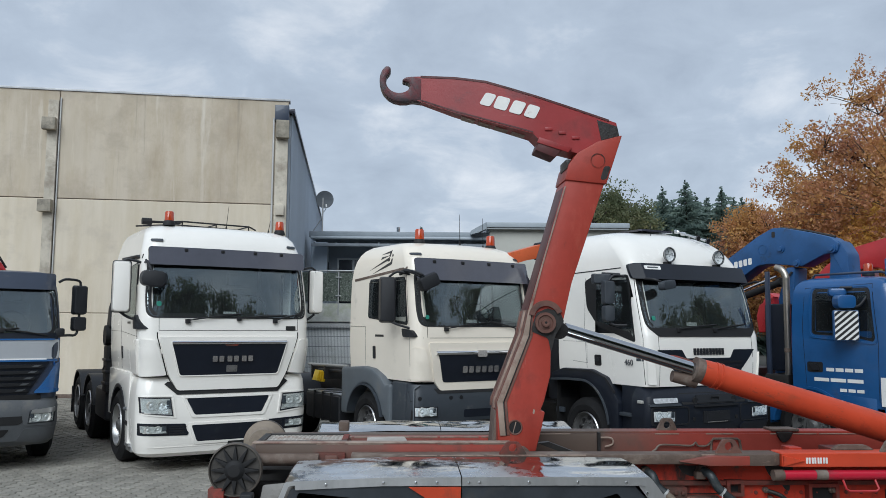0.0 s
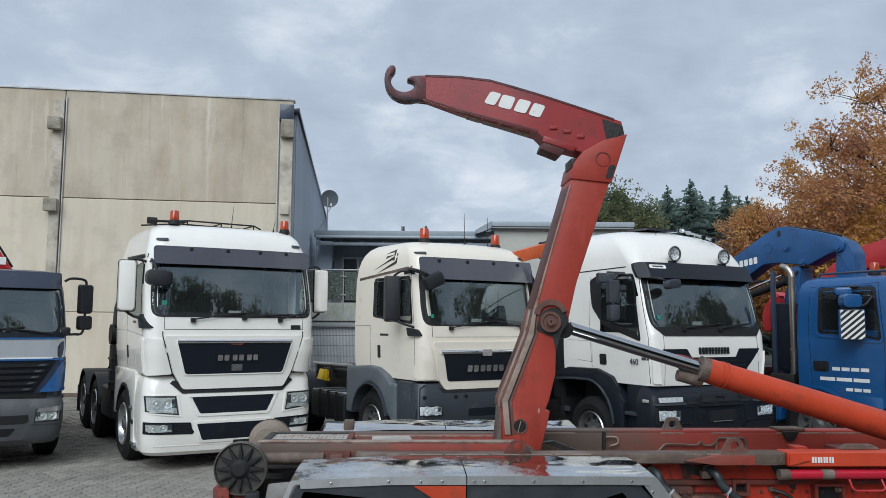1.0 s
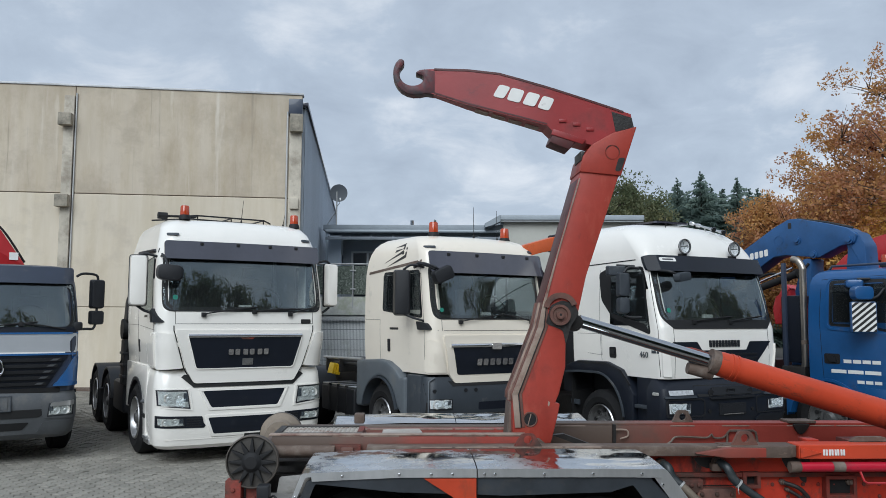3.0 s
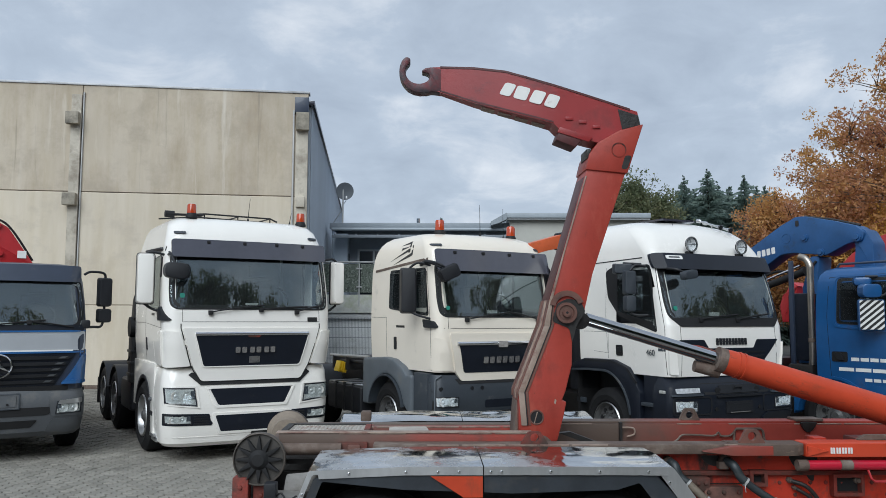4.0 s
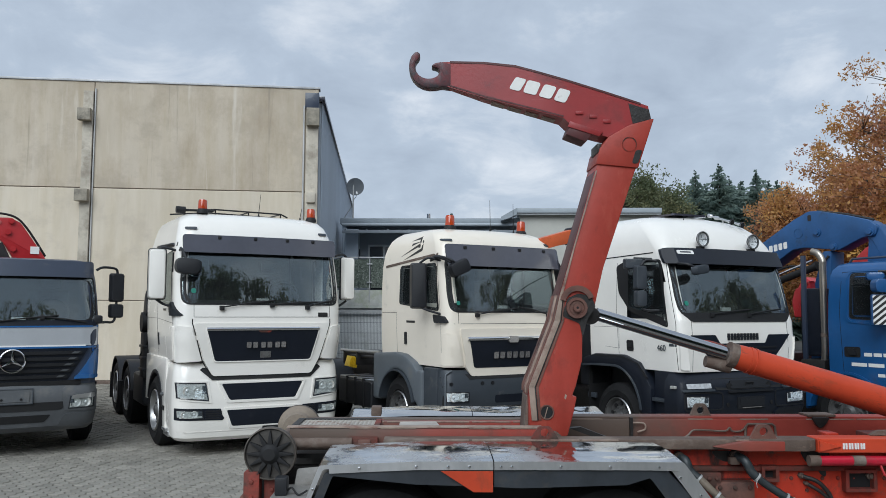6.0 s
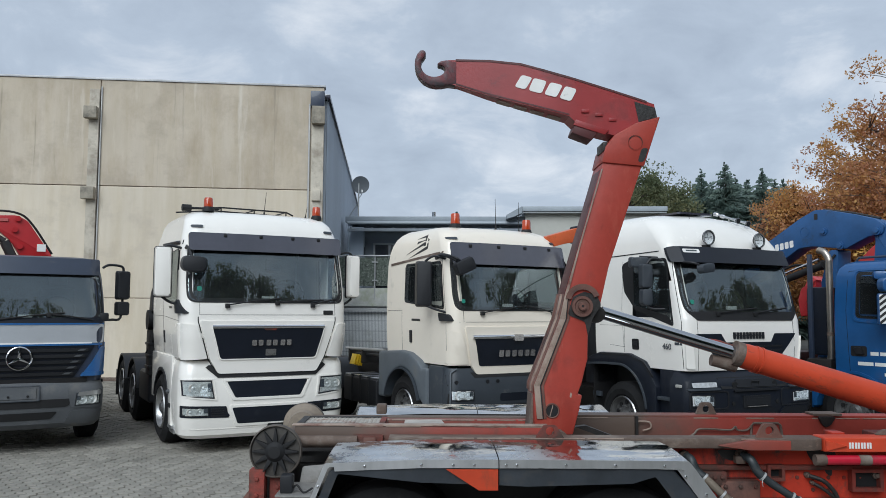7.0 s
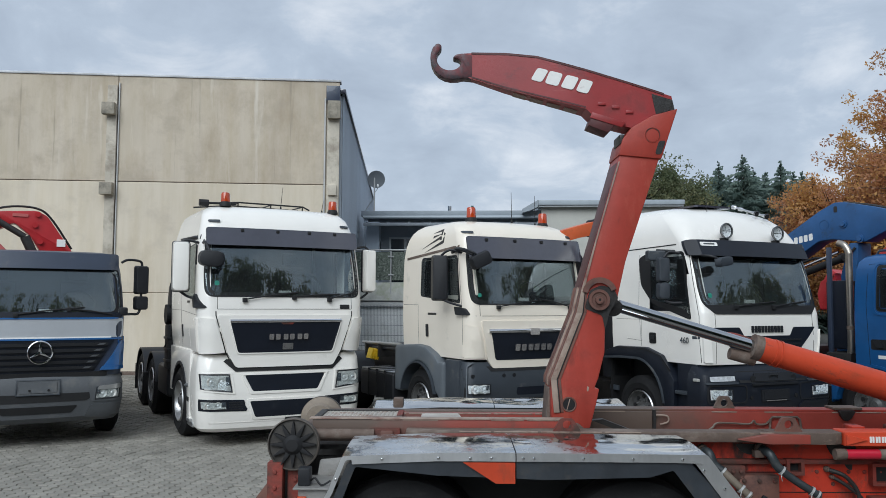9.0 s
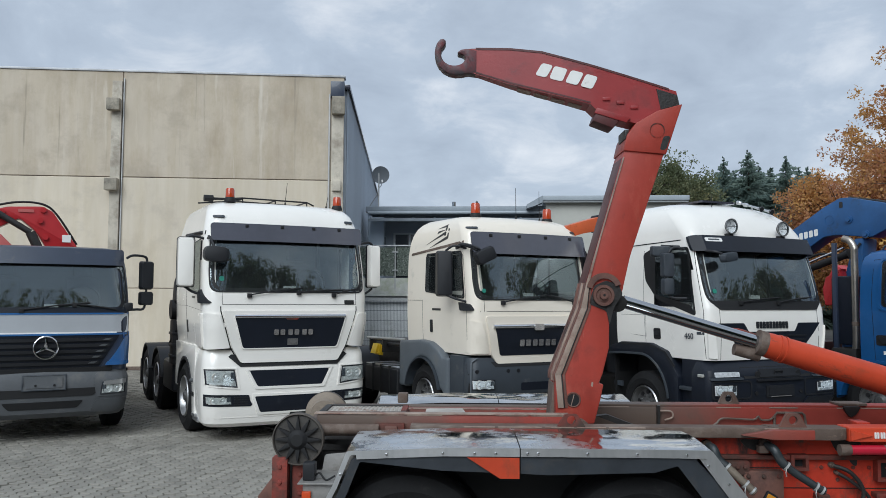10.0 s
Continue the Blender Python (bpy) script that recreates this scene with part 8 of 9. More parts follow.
        part("lamp_corner", patch(dense(rounded([(sg * 1.07, 0.60), (sg * 0.66, 0.60), (sg * 0.62, 0.86), (sg * 0.66, 0.93), (sg * 1.07, 0.93)], 0.05), 0.05), B, 0.010, 0.04, 0.06), "bumper_grey", T)
        part("lower_corner", patch(dense(rounded([(sg * 1.05, 0.36), (sg * 0.58, 0.38), (sg * 0.66, 0.56), (sg * 1.07, 0.57)], 0.04), 0.05), B, 0.012, 0.04, 0.06), "bumper_grey", T)
        part("corner_band", patch(dense(rounded([(sg * 0.99, 1.40), (sg * 1.085, 1.40), (sg * 1.085, 1.49), (sg * 0.99, 1.49)], 0.01), 0.05), F, 0.015, 0.03, 0.06), "blue_trim", T)
    part("air_intake", patch(dense(rounded([(-0.62, 0.62), (0.62, 0.62), (0.72, 0.73), (-0.72, 0.73)], 0.04), 0.1), B, 0.006, 0.03, 0.12), "black", bump)
    part("air_intake", patch(dense(rounded([(-0.42, 0.46), (0.42, 0.46), (0.5, 0.56), (-0.5, 0.56)], 0.03), 0.1), B, 0.006, 0.03, 0.12), "black", bump)
    plate_bars(bump, -0.26, 0.27, 0.72, 0.92, B, "bumper_grey", "bumper_grey", label="blank grey number plate carrier")
    for x in (-0.1, 0.13):
        part("plate_screw", cyl((x, B(x, 0.79) - 0.03, 0.785), (x, B(x, 0.79) - 0.02, 0.785), 0.016, n=10), "black", bump)
    part("plate_rim", ring_patch(dense(rect(-0.265, 0.275, 0.715, 0.925), 0.1), shrink(dense(rect(-0.265, 0.275, 0.715, 0.925), 0.1), 0.012), B, 0.024, 0.03), "grey_plastic", bump)
    part("grille_gap", patch(dense(rounded(rect(-0.86, 0.86, 0.945, 1.01), 0.02), 0.1), F, 0.02, 0.03, 0.12), "black", bump)
    for sg in (-1, 1):
        head_lamp(bump, dense([(sg * 1.04, 0.635), (sg * 0.71, 0.625), (sg * 0.73, 0.80), (sg * 1.05, 0.83)], 0.05), B, "rectangular twin headlamp", ((0.3, 0.4), (0.66, 0.4)), 0.055)
        part("lamp_hood", patch(dense(rounded([(sg * 1.05, 0.77), (sg * 0.74, 0.76), (sg * 0.76, 0.81), (sg * 1.05, 0.835)], 0.015), 0.05), B, 0.032, 0.02, 0.06), "alu", bump)
        for z in (0.55, 0.9, 1.05):
            part("side_reflector", box(min(sg * 1.08, sg * 1.11), max(sg * 1.08, sg * 1.11), 0.45, 0.52, z, z + 0.05, 0.01), "dark_plastic", bump)
        x0, x1 = min(sg * 1.08, sg * 0.95), max(sg * 1.08, sg * 0.95)
        poly = [(0.80, 0.42), (0.86, 0.42)] + [(1.40 + 0.56 * math.cos(radians(a)), 0.5 + 0.56 * math.sin(radians(a))) for a in range(175, 3, -12)] + [(1.96, 0.5), (1.96, 1.1), (0.80, 1.0)]
        part("front_fender", prism(poly, "x", x0, x1, 0.01), "bumper_grey", T)
        wheel(T, sg * 1.13, 1.40, 0.5, 0.3, sg, 0.29)
        wheel(T, sg * 1.2, 5.2, 0.5, 0.6, sg, 0.29)
        m1 = mirror(T, sg * 1.325, 0.36, 2.30, 0.2, 0.42, 0.13, sg * 10, "dark_plastic", [[(sg * 1.03, 0.24, 2.54), (sg * 1.12, 0.27, 2.585), (sg * 1.30, 0.34, 2.57), (sg * 1.325, 0.35, 2.48)], [(sg * 1.06, 0.16, 1.80), (sg * 1.18, 0.28, 1.80), (sg * 1.30, 0.34, 1.83), (sg * 1.325, 0.36, 2.14)]], "black wing mirror on tube arms", "wing_mirror")
        mirror(T, sg * 1.325, 0.36, 1.96, 0.2, 0.2, 0.13, sg * 10, "dark_plastic", (), "black wide-angle mirror", "wide_mirror")
        part("mirror_foot", box(min(sg * 1.0, sg * 1.12), max(sg * 1.0, sg * 1.12), 0.1, 0.22, 1.78, 1.9, 0.03), "dark_plastic", T)
    chassis(T, 0.8, 7.0)
    part("load_bed", box(-1.2, 1.2, 3.2, 7.2, 1.05, 1.2, 0.01), "grease", T)
    # folded red loader crane behind the cab
    boom = part("crane_boom", prism(rounded([(-1.3, 2.9), (-0.75, 3.36), (-0.55, 3.43), (-0.04, 3.46), (0.12, 3.38), (0.52, 2.78), (0.05, 2.76), (-0.13, 3.05), (-0.36, 3.25), (-0.64, 3.10), (-1.2, 2.72)], 0.05), "y", 2.5, 2.78, 0.02), "red_crane", T, "red folded loader crane boom")
    part("boom_panel", prism(rounded([(-0.39, 3.40), (-0.16, 3.40), (-0.16, 3.35), (-0.39, 3.35)], 0.015), "y", 2.485, 2.5), "red_pale", boom, "pale maker's plate without letters")
    part("boom_label", box(0.27, 0.40, 2.488, 2.5, 2.88, 3.0), "decal", boom)
    for x, z in ((-0.62, 3.34), (-0.06, 3.22), (-0.02, 3.40), (0.02, 2.95)):
        part("boom_pin", cyl((x, 2.46, z), (x, 2.82, z), 0.045, n=16), "red_crane", boom)
    part("boom_ram", cyl((-0.75, 2.44, 3.36), (-0.20, 2.44, 3.02), 0.05, n=16), "grease", boom)
    part("boom_ram", cyl((-0.20, 2.44, 3.02), (-0.06, 2.44, 2.72), 0.075, n=16), "grease", boom)
    part("boom_hose", tube(smooth_path([(-0.8, 2.6, 3.42), (-0.4, 2.6, 3.52), (-0.02, 2.6, 3.50), (0.2, 2.6, 3.32), (0.5, 2.6, 2.85)], 5), 0.018, 8), "black", boom)
    part("inner_boom", prism([(-1.5, 2.62), (-0.28, 2.62), (-0.62, 2.98), (-1.0, 3.12)], "y", 2.5, 2.8, 0.02), "red_pale", boom)
    part("crane_column", box(-0.3, 0.2, 2.35, 2.9, 1.0, 2.75, 0.03), "red_crane", T)
    part("crane_base", box(-1.1, 1.1, 2.4, 2.9, 0.8, 1.15, 0.03), "red_crane", T)
    return T


M["exhaust"] = mat("warm_stained_steel", (0.42, 0.385, 0.335), 0.32, 0.9, var=0.15, scale=3, dirt=((0.3, 0.22, 0.15), 0.2, 3))
M["red_pale"] = mat("faded_pale_red", (0.5, 0.12, 0.11), 0.5, var=0.12)
M["blue_trim"] = mat("bright_blue_paint", (0.022, 0.12, 0.33), 0.3, var=0.06, coat=0.4)


def blue_truck():
    T = thing("crane_truck", pose(7.382, 11.629, 0, 0, 0, 35.5), "blue crane truck with white door lettering bars and a tall exhaust", "truck", "parked trucks")
    cab = Shell([(0.86, 1.22, 0.04, 1.74, 0.16, 0.03), (1.2, 1.24, 0.02, 1.74, 0.16, 0.03), (1.8, 1.245, 0.04, 1.74, 0.18, 0.05), (2.2, 1.235, 0.10, 1.73, 0.18, 0.06), (2.5, 1.215, 0.15, 1.71, 0.2, 0.06), (2.62, 1.18, 0.2, 1.68, 0.2, 0.06), (2.70, 1.1, 0.3, 1.62, 0.22, 0.07), (2.74, 0.95, 0.5, 1.54, 0.25, 0.08)])
    F, S = cab.front, cab.side
    holes = [("front", -1.08, 1.08, 1.82, 2.5), ("side", 0.50, 1.34, 1.94, 2.5)]
    part("cab_body", cab.build([1.5, 1.35, 1.0, 0.5, 0.48], holes, zs=(1.82, 1.94, 2.5)), "blue", T)
    windscreen(T, [(-1.14, 1.80), (1.14, 1.80), (1.13, 2.55), (-1.13, 2.55)], F)
    cab_inside(T, 1.16, 1.1, 1.85, 2.6, 1.72)
    for sg in (-1, 1):
        G = lambda y, z, sg=sg: sg * S(y, z)
        side_window(T, [(0.48, 1.80), (0.80, 1.87), (1.40, 1.90), (1.38, 2.55), (0.56, 2.55)], S, sg)
        seam(T, [(0.46, 0.95), (0.44, 1.8), (0.52, 2.62)], G, "x", sg)
        seam(T, [(1.52, 1.1), (1.56, 2.0), (1.52, 2.58), (0.52, 2.62)], G, "x", sg)
        part("window_frame", ring_patch(dense(rounded([(0.44, 1.75), (1.47, 1.84), (1.45, 2.61), (0.52, 2.61)], 0.1), 0.08), shrink(dense(rounded([(0.44, 1.75), (1.47, 1.84), (1.45, 2.61), (0.52, 2.61)], 0.1), 0.08), 0.03), G, 0.012, 0.02, "x", sign=sg), "blue", T)
        part("door_handle", patch(rounded(rect(1.26, 1.50, 1.33, 1.48), 0.03), G, 0.006, 0.02, 0.1, "x", sign=sg), "black", T)
        part("handle_grip", prism(rounded([(1.30, 1.36), (1.40, 1.36), (1.46, 1.46), (1.34, 1.46)], 0.02), "x", sg * 1.245, sg * 1.275), "dark_plastic", T)
        for y0, y1, z, h in ((0.66, 1.22, 1.375, 0.075), (0.66, 1.41, 1.225, 0.075), (0.655, 1.03, 1.085, 0.07)):
            bars = bmesh.new()
            n = 3 if h < 0.075 or y1 > 1.3 else 4
            wd = (y1 - y0) / n
            for i in range(n):
                patch(rect(y0 + i * wd + 0.012, y0 + (i + 1) * wd - 0.012, z - h / 2 + 0.012, z + h / 2 - 0.012), G, 0.003, 0.004, 0.3, "x", bars, sg)
            part("lettering_bar", bars, "decal", T, "white lettering as plain bars")
        poly = [(0.5, 0.35), (0.85, 0.35)] + [(1.5 + 0.62 * math.cos(radians(a)), 0.5 + 0.58 * math.sin(radians(a))) for a in range(175, 3, -12)] + [(2.15, 0.5), (2.15, 0.9), (1.78, 1.08), (0.5, 1.0)]
        part("front_fender", prism(poly, "x", min(sg * 1.23, sg * 1.0), max(sg * 1.23, sg * 1.0), 0.012), "blue", T)
        arch(T, min(sg * 1.25, sg * 1.0), max(sg * 1.25, sg * 1.0), 1.5, 0.5, 0.57, 0.61, 5, 175, "blue")
        wheel(T, sg * 1.22, 1.5, 0.52, 0.32, sg, 0.3)
        wheel(T, sg * 1.22, 5.0, 0.52, 0.62, sg, 0.3)
        # mirrors and striped warning panel
        mr = mirror(T, sg * 1.46, 0.78, 2.36, 0.30, 0.20, 0.16, sg * 40, "blue", [[(sg * 1.22, 0.6, 2.42), (sg * 1.35, 0.64, 2.30), (sg * 1.45, 0.74, 2.28)]], "blue mirror housing", "wide_mirror", 0.4)
        hb = part("warning_panel", box(-0.17, 0.17, -0.06, 0.06, -0.22, 0.22, 0.03), "blue", T, "mirror back with black and white stripes")
        hb.matrix_basis = pose(sg * 1.42, 0.80, 2.02, 0, 0, sg * 50)
        part("stripe_base", prism(rounded(rect(-0.155, 0.155, -0.205, 0.205), 0.02), "y", -0.066, -0.06), "decal", hb)
        bm = bmesh.new()
        for k in range(-4, 5):
            c = k * 0.085
            poly = clip_band([(-0.155, c - 0.135), (0.155, c + 0.135), (0.155, c + 0.178), (-0.155, c - 0.092)], -0.205, 0.205)
            if len(poly) > 2:
                prism(poly, "y", -0.069, -0.0655, bm=bm)
        part("stripes", bm, "decal_black", hb)
        mirror(T, sg * 1.32, 0.96, 2.50, 0.26, 0.12, 0.12, sg * 60, "blue", [[(sg * 1.2, 0.8, 2.57), (sg * 1.3, 0.93, 2.57)]], "blue kerb mirror", "kerb_mirror", 0.45)
    part("roof_lamp_bar", tube([(-0.95, 0.35, 2.74), (-0.95, 0.5, 2.80), (-0.95, 1.5, 2.79), (-0.95, 1.55, 2.72)], 0.018, 8), "navy", T)
    part("sun_visor", patch(dense(rounded(rect(-1.14, 1.14, 2.52, 2.68), 0.04), 0.1), lambda x, z: F(x, 2.5) - 0.12, 0.03, 0.03, 0.12), "blue", T)
    part("work_lamp", box(-1.02, -0.86, 0.28, 0.42, 2.72, 2.98, 0.02), "blue", T)
    beacon(T, -0.7, 0.81, 2.76, 0.19, 0.07)
    part("bumper", Shell([(0.4, 1.2, 0.0, 0.4, 0.16, 0.05), (0.88, 1.22, -0.04, 0.4, 0.16, 0.05)]).build([0.35]), "blue", T)
    part("pillar_trim", patch(rect(0.20, 0.28, 1.85, 2.5), lambda y, z: -S(y, z), 0.006, 0.02, 0.1, "x"), "alu", T)
    part("hatched_board", prism(rect(0.2, 0.42, 0.9, 1.3), "x", -1.26, -1.25), "decal", T)
    # exhaust
    ex = part("exhaust_pipe", tube(smooth_path([(-1.0, 1.98, 1.2), (-1.0, 1.95, 1.4), (-1.0, 1.95, 2.6), (-1.0, 1.95, 2.78), (-1.0, 2.02, 2.90), (-1.0, 2.12, 2.94)], 6), 0.053, 20), "exhaust", T, "tall bent stainless exhaust pipe")
    part("heat_band", cyl((-1.0, 1.95, 1.60), (-1.0, 1.95, 1.66), 0.058, n=18), "rust", ex)
    part("stack_post", box(-1.03, -0.97, 2.24, 2.305, 0.9, 2.88, 0.01), "navy", T)
    part("air_filter", box(-0.98, -0.5, 2.02, 2.36, 1.3, 2.36, 0.04), "navy_plastic", T)
    part("valve_cover", prism(rounded([(2.68, 2.36), (2.42, 2.49), (2.38, 2.05), (2.42, 1.9), (2.70, 1.9), (2.74, 2.16)], 0.02), "x", -0.62, -0.45, 0.02), "red_crane", T, "red crane valve cover")
    part("cab_rear_rack", box(-1.1, 1.1, 1.9, 2.3, 0.9, 1.25, 0.02), "grease", T)
    chassis(T, 0.8, 7.5)
    part("load_bed", box(-1.2, 1.2, 3.4, 7.4, 1.1, 1.25, 0.01), "grease", T)
    # blue loader crane folded over the cab
    bo = part("crane_boom", prism(rounded([(4.2, 2.75), (3.44, 3.19), (2.83, 3.545), (2.56, 3.665), (2.40, 3.66), (1.91, 3.54), (1.55, 3.43), (1.40, 3.31), (1.45, 3.18), (1.66, 3.16), (2.04, 2.985), (2.62, 3.06), (2.85, 3.04), (3.30, 2.76), (4.0, 2.5)], 0.04), "x", -0.38, -0.02, 0.02), "blue2", T, "blue folded loader crane boom")
    part("boom_knee", prism(rounded([(1.72, 3.44), (1.42, 3.36), (1.30, 3.15), (1.28, 2.72), (1.62, 2.72), (1.58, 3.12)], 0.05), "x", -0.33, 0.04, 0.02), "blue2", bo)
    for y, z, r in ((2.397, 3.297, 0.065), (2.123, 3.043, 0.065), (1.523, 3.243, 0.07)):
        part("boom_pin", lathe([(-0.05, 0.0), (-0.05, r * 0.6), (-0.02, r * 0.65), (-0.02, r), (0.0, r), (0.0, 0)], (-0.38, y, z), "x", 20), "blue2", bo)
    part("boom_ring", ring_patch([(2.74 + 0.085 * math.cos(a / 12 * math.pi), 3.31 + 0.085 * math.sin(a / 12 * math.pi)) for a in range(24)], [(2.74 + 0.075 * math.cos(a / 12 * math.pi), 3.31 + 0.075 * math.sin(a / 12 * math.pi)) for a in range(24)], lambda y, z: -0.38, 0.006, 0.01, "x"), "blue2", bo)
    part("boom_slot", prism(rounded(rect(2.50, 2.56, 3.50, 3.60), 0.02), "x", -0.386, -0.37), "grease", bo)
    part("boom_rail", tube([(-0.2, 2.5, 3.675), (-0.2, 2.0, 3.575), (-0.2, 1.55, 3.445)], 0.022, 8), "grease", bo)
    bars = bmesh.new()
    for i in range(4):
        y, z = 3.295 - i * 0.093, 3.012 + i * 0.0155
        prism(rounded([(y, z), (y - 0.068, z + 0.011), (y - 0.062, z + 0.125), (y + 0.006, z + 0.114)], 0.02), "x", -0.384, -0.379, bm=bars)
    part("lettering_bar", bars, "decal", bo, "white marks as plain bars")
    part("crane_column", prism(rounded([(2.2, 0.9), (2.6, 0.9), (2.49, 2.4), (2.32, 2.98), (2.16, 2.98), (2.2, 2.4)], 0.04), "x", -0.38, 0.0, 0.02), "blue2", T)
    part("boom_ram", cyl((-0.7, 3.5, 2.32), (-0.7, 2.22, 2.72), 0.06, n=16), "black", bo)
    part("ram_rod", cyl((-0.7, 3.5, 2.40), (-0.7, 2.3, 2.82), 0.018, n=10), "chrome", bo)
    part("ram_eye", lathe([(-0.05, 0.0), (-0.05, 0.08), (0.05, 0.08), (0.05, 0.0)], (-0.66, 2.24, 2.72), "x", 16), "grease", bo)
    part("boom_hose", tube(smooth_path([(-0.45, 3.3, 2.6), (-0.55, 2.8, 2.75), (-0.5, 2.4, 2.68), (-0.4, 2.2, 2.9)], 5), 0.02, 8), "black", bo)
    return T


def red_crane_truck():
    T = thing("crane_truck", pose(9.9, 14.25, 0, 0, 0, 35), "red crane truck half hidden behind the blue truck", "truck", "parked trucks")
    cab = Shell([(0.8, 1.2, 0.0, 1.8, 0.16, 0.03), (1.8, 1.24, 0.03, 1.8, 0.18, 0.05), (2.4, 1.22, 0.12, 1.78, 0.2, 0.06), (2.6, 1.1, 0.3, 1.7, 0.22, 0.07)])
    part("cab_body", cab.build([1.5, 1.0, 0.5]), "red_crane", T)
    part("crane_boom", prism(rounded([(-0.2, 3.86), (1.4, 3.81), (2.3, 3.60), (2.9, 3.28), (3.2, 3.0), (3.1, 2.75), (2.5, 3.12), (1.9, 3.18), (1.5, 2.98), (1.2, 3.0), (-0.2, 3.3)], 0.06), "x", -0.4, 0.0, 0.02), "red_crane", T, "red folded crane boom")
    part("crane_column", prism(rounded([(2.0, 0.9), (2.6, 0.9), (2.5, 3.1), (2.1, 3.1)], 0.04), "x", -0.5, 0.1, 0.02), "red_crane", T)
    part("crane_arm", prism(rounded([(2.5, 1.2), (3.6, 1.6), (4.4, 2.4), (4.2, 2.75), (3.2, 2.1), (2.5, 1.7)], 0.05), "x", -0.5, -0.1, 0.02), "red_crane", T)
    part("crane_hose", tube(smooth_path([(-0.55, 2.4, 2.9), (-0.6, 3.2, 2.5), (-0.55, 4.2, 2.5)], 5), 0.03, 8), "black", T)
    chassis(T, 0.8, 7.0)
    for sg in (-1, 1):
        wheel(T, sg * 1.2, 1.4, 0.5, 0.32, sg, 0.29)
        wheel(T, sg * 1.2, 5.0, 0.5, 0.6, sg, 0.29)
    return T


white_tipper()
silver_truck()
blue_truck()
red_crane_truck()


# ---- trees ----
def leaf_material(name, cols, var=0.35):
    """Leaves whose colour changes from leaf to leaf, a little light passing through."""
    m = bpy.data.materials.new(name)
    m.use_nodes = True
    n, l = m.node_tree.nodes, m.node_tree.links
    b = n["Principled BSDF"]
    b.inputs["Roughness"].default_value = 0.6
    g = n.new("ShaderNodeNewGeometry")
    r = n.new("ShaderNodeValToRGB")
    el = r.color_ramp.elements
    el[0].position, el[0].color = 0.0, (*cols[0], 1)
    el[1].position, el[1].color = 1.0, (*cols[-1], 1)
    for i, c in enumerate(cols[1:-1]):
        e = el.new((i + 1) / (len(cols) - 1))
        e.color = (*c, 1)
    co = n.new("ShaderNodeTexCoord")
    t = n.new("ShaderNodeTexNoise")
    t.inputs["Scale"].default_value = 0.45
    t.inputs["Detail"].default_value = 3
    l.new(co.outputs["Object"], t.inputs["Vector"])
    mr = n.new("ShaderNodeMapRange")
    mr.inputs[1].default_value, mr.inputs[2].default_value = 0.3, 0.7
    l.new(t.outputs[0], mr.inputs[0])
    mx = n.new("ShaderNodeMath")
    mx.operation = "MULTIPLY_ADD"
    mx.inputs[1].default_value = var
    l.new(g.outputs["Random Per Island"], mx.inputs[0])
    m2 = n.new("ShaderNodeMath")
    m2.operation = "MULTIPLY"
    m2.inputs[1].default_value = 1 - var
    l.new(mr.outputs[0], m2.inputs[0])
    l.new(m2.outputs[0], mx.inputs[2])
    l.new(mx.outputs[0], r.inputs[0])
    l.new(r.outputs[0], b.inputs["Base Color"])
    tl = n.new("ShaderNodeBsdfTranslucent")
    l.new(r.outputs[0], tl.inputs[0])
    ms = n.new("ShaderNodeMixShader")
    ms.inputs[0].default_value = 0.5
    l.new(b.outputs[0], ms.inputs[1])
    l.new(tl.outputs[0], ms.inputs[2])
    l.new(ms.outputs[0], n["Material Output"].inputs[0])
    return m


M["oak_leaf"] = leaf_material("autumn_oak_leaves", [(0.36, 0.16, 0.115), (0.46, 0.215, 0.12), (0.53, 0.27, 0.12), (0.60, 0.34, 0.11), (0.50, 0.30, 0.11)], 0.35)
M["gold_leaf"] = leaf_material("golden_oak_leaves", [(0.48, 0.22, 0.10), (0.60, 0.32, 0.10), (0.70, 0.43, 0.10), (0.60, 0.39, 0.10)], 0.4)
M["green_leaf"] = leaf_material("dull_green_leaves", [(0.10, 0.13, 0.07), (0.15, 0.18, 0.095), (0.20, 0.21, 0.11), (0.26, 0.22, 0.09)], 0.4)
M["needle"] = leaf_material("spruce_needles", [(0.13, 0.19, 0.175), (0.18, 0.245, 0.215), (0.24, 0.30, 0.245)], 0.5)


def mesh_part(name, verts, faces, material, parent):
    me = bpy.data.meshes.new(name)
    me.from_pydata([tuple(v) for v in verts], [], faces)
    me.materials.append(M[material])
    ob = new(name, me)
    ob.parent = parent
    return ob


def leaf_quads(rng, centres, per, spread, size):
    """Small bent leaves scattered round points."""
    c = np.repeat(np.array(centres), per, axis=0)
    n = len(c)
    d = rng.normal(size=(n, 3))
    d /= np.linalg.norm(d, axis=1)[:, None]
    c = c + d * (rng.random((n, 1)) ** 0.5) * spread
    a = rng.normal(size=(n, 3))
    a /= np.linalg.norm(a, axis=1)[:, None]
    b = np.cross(a, rng.normal(size=(n, 3)))
    b /= np.linalg.norm(b, axis=1)[:, None]
    s = size * (0.6 + 0.8 * rng.random((n, 1)))
    v = np.stack([c - a * s, c + b * s * 0.55, c + a * s, c - b * s * 0.55], 1).reshape(-1, 3)
    f = [(4 * i, 4 * i + 1, 4 * i + 2, 4 * i + 3) for i in range(n)]
    return v, f


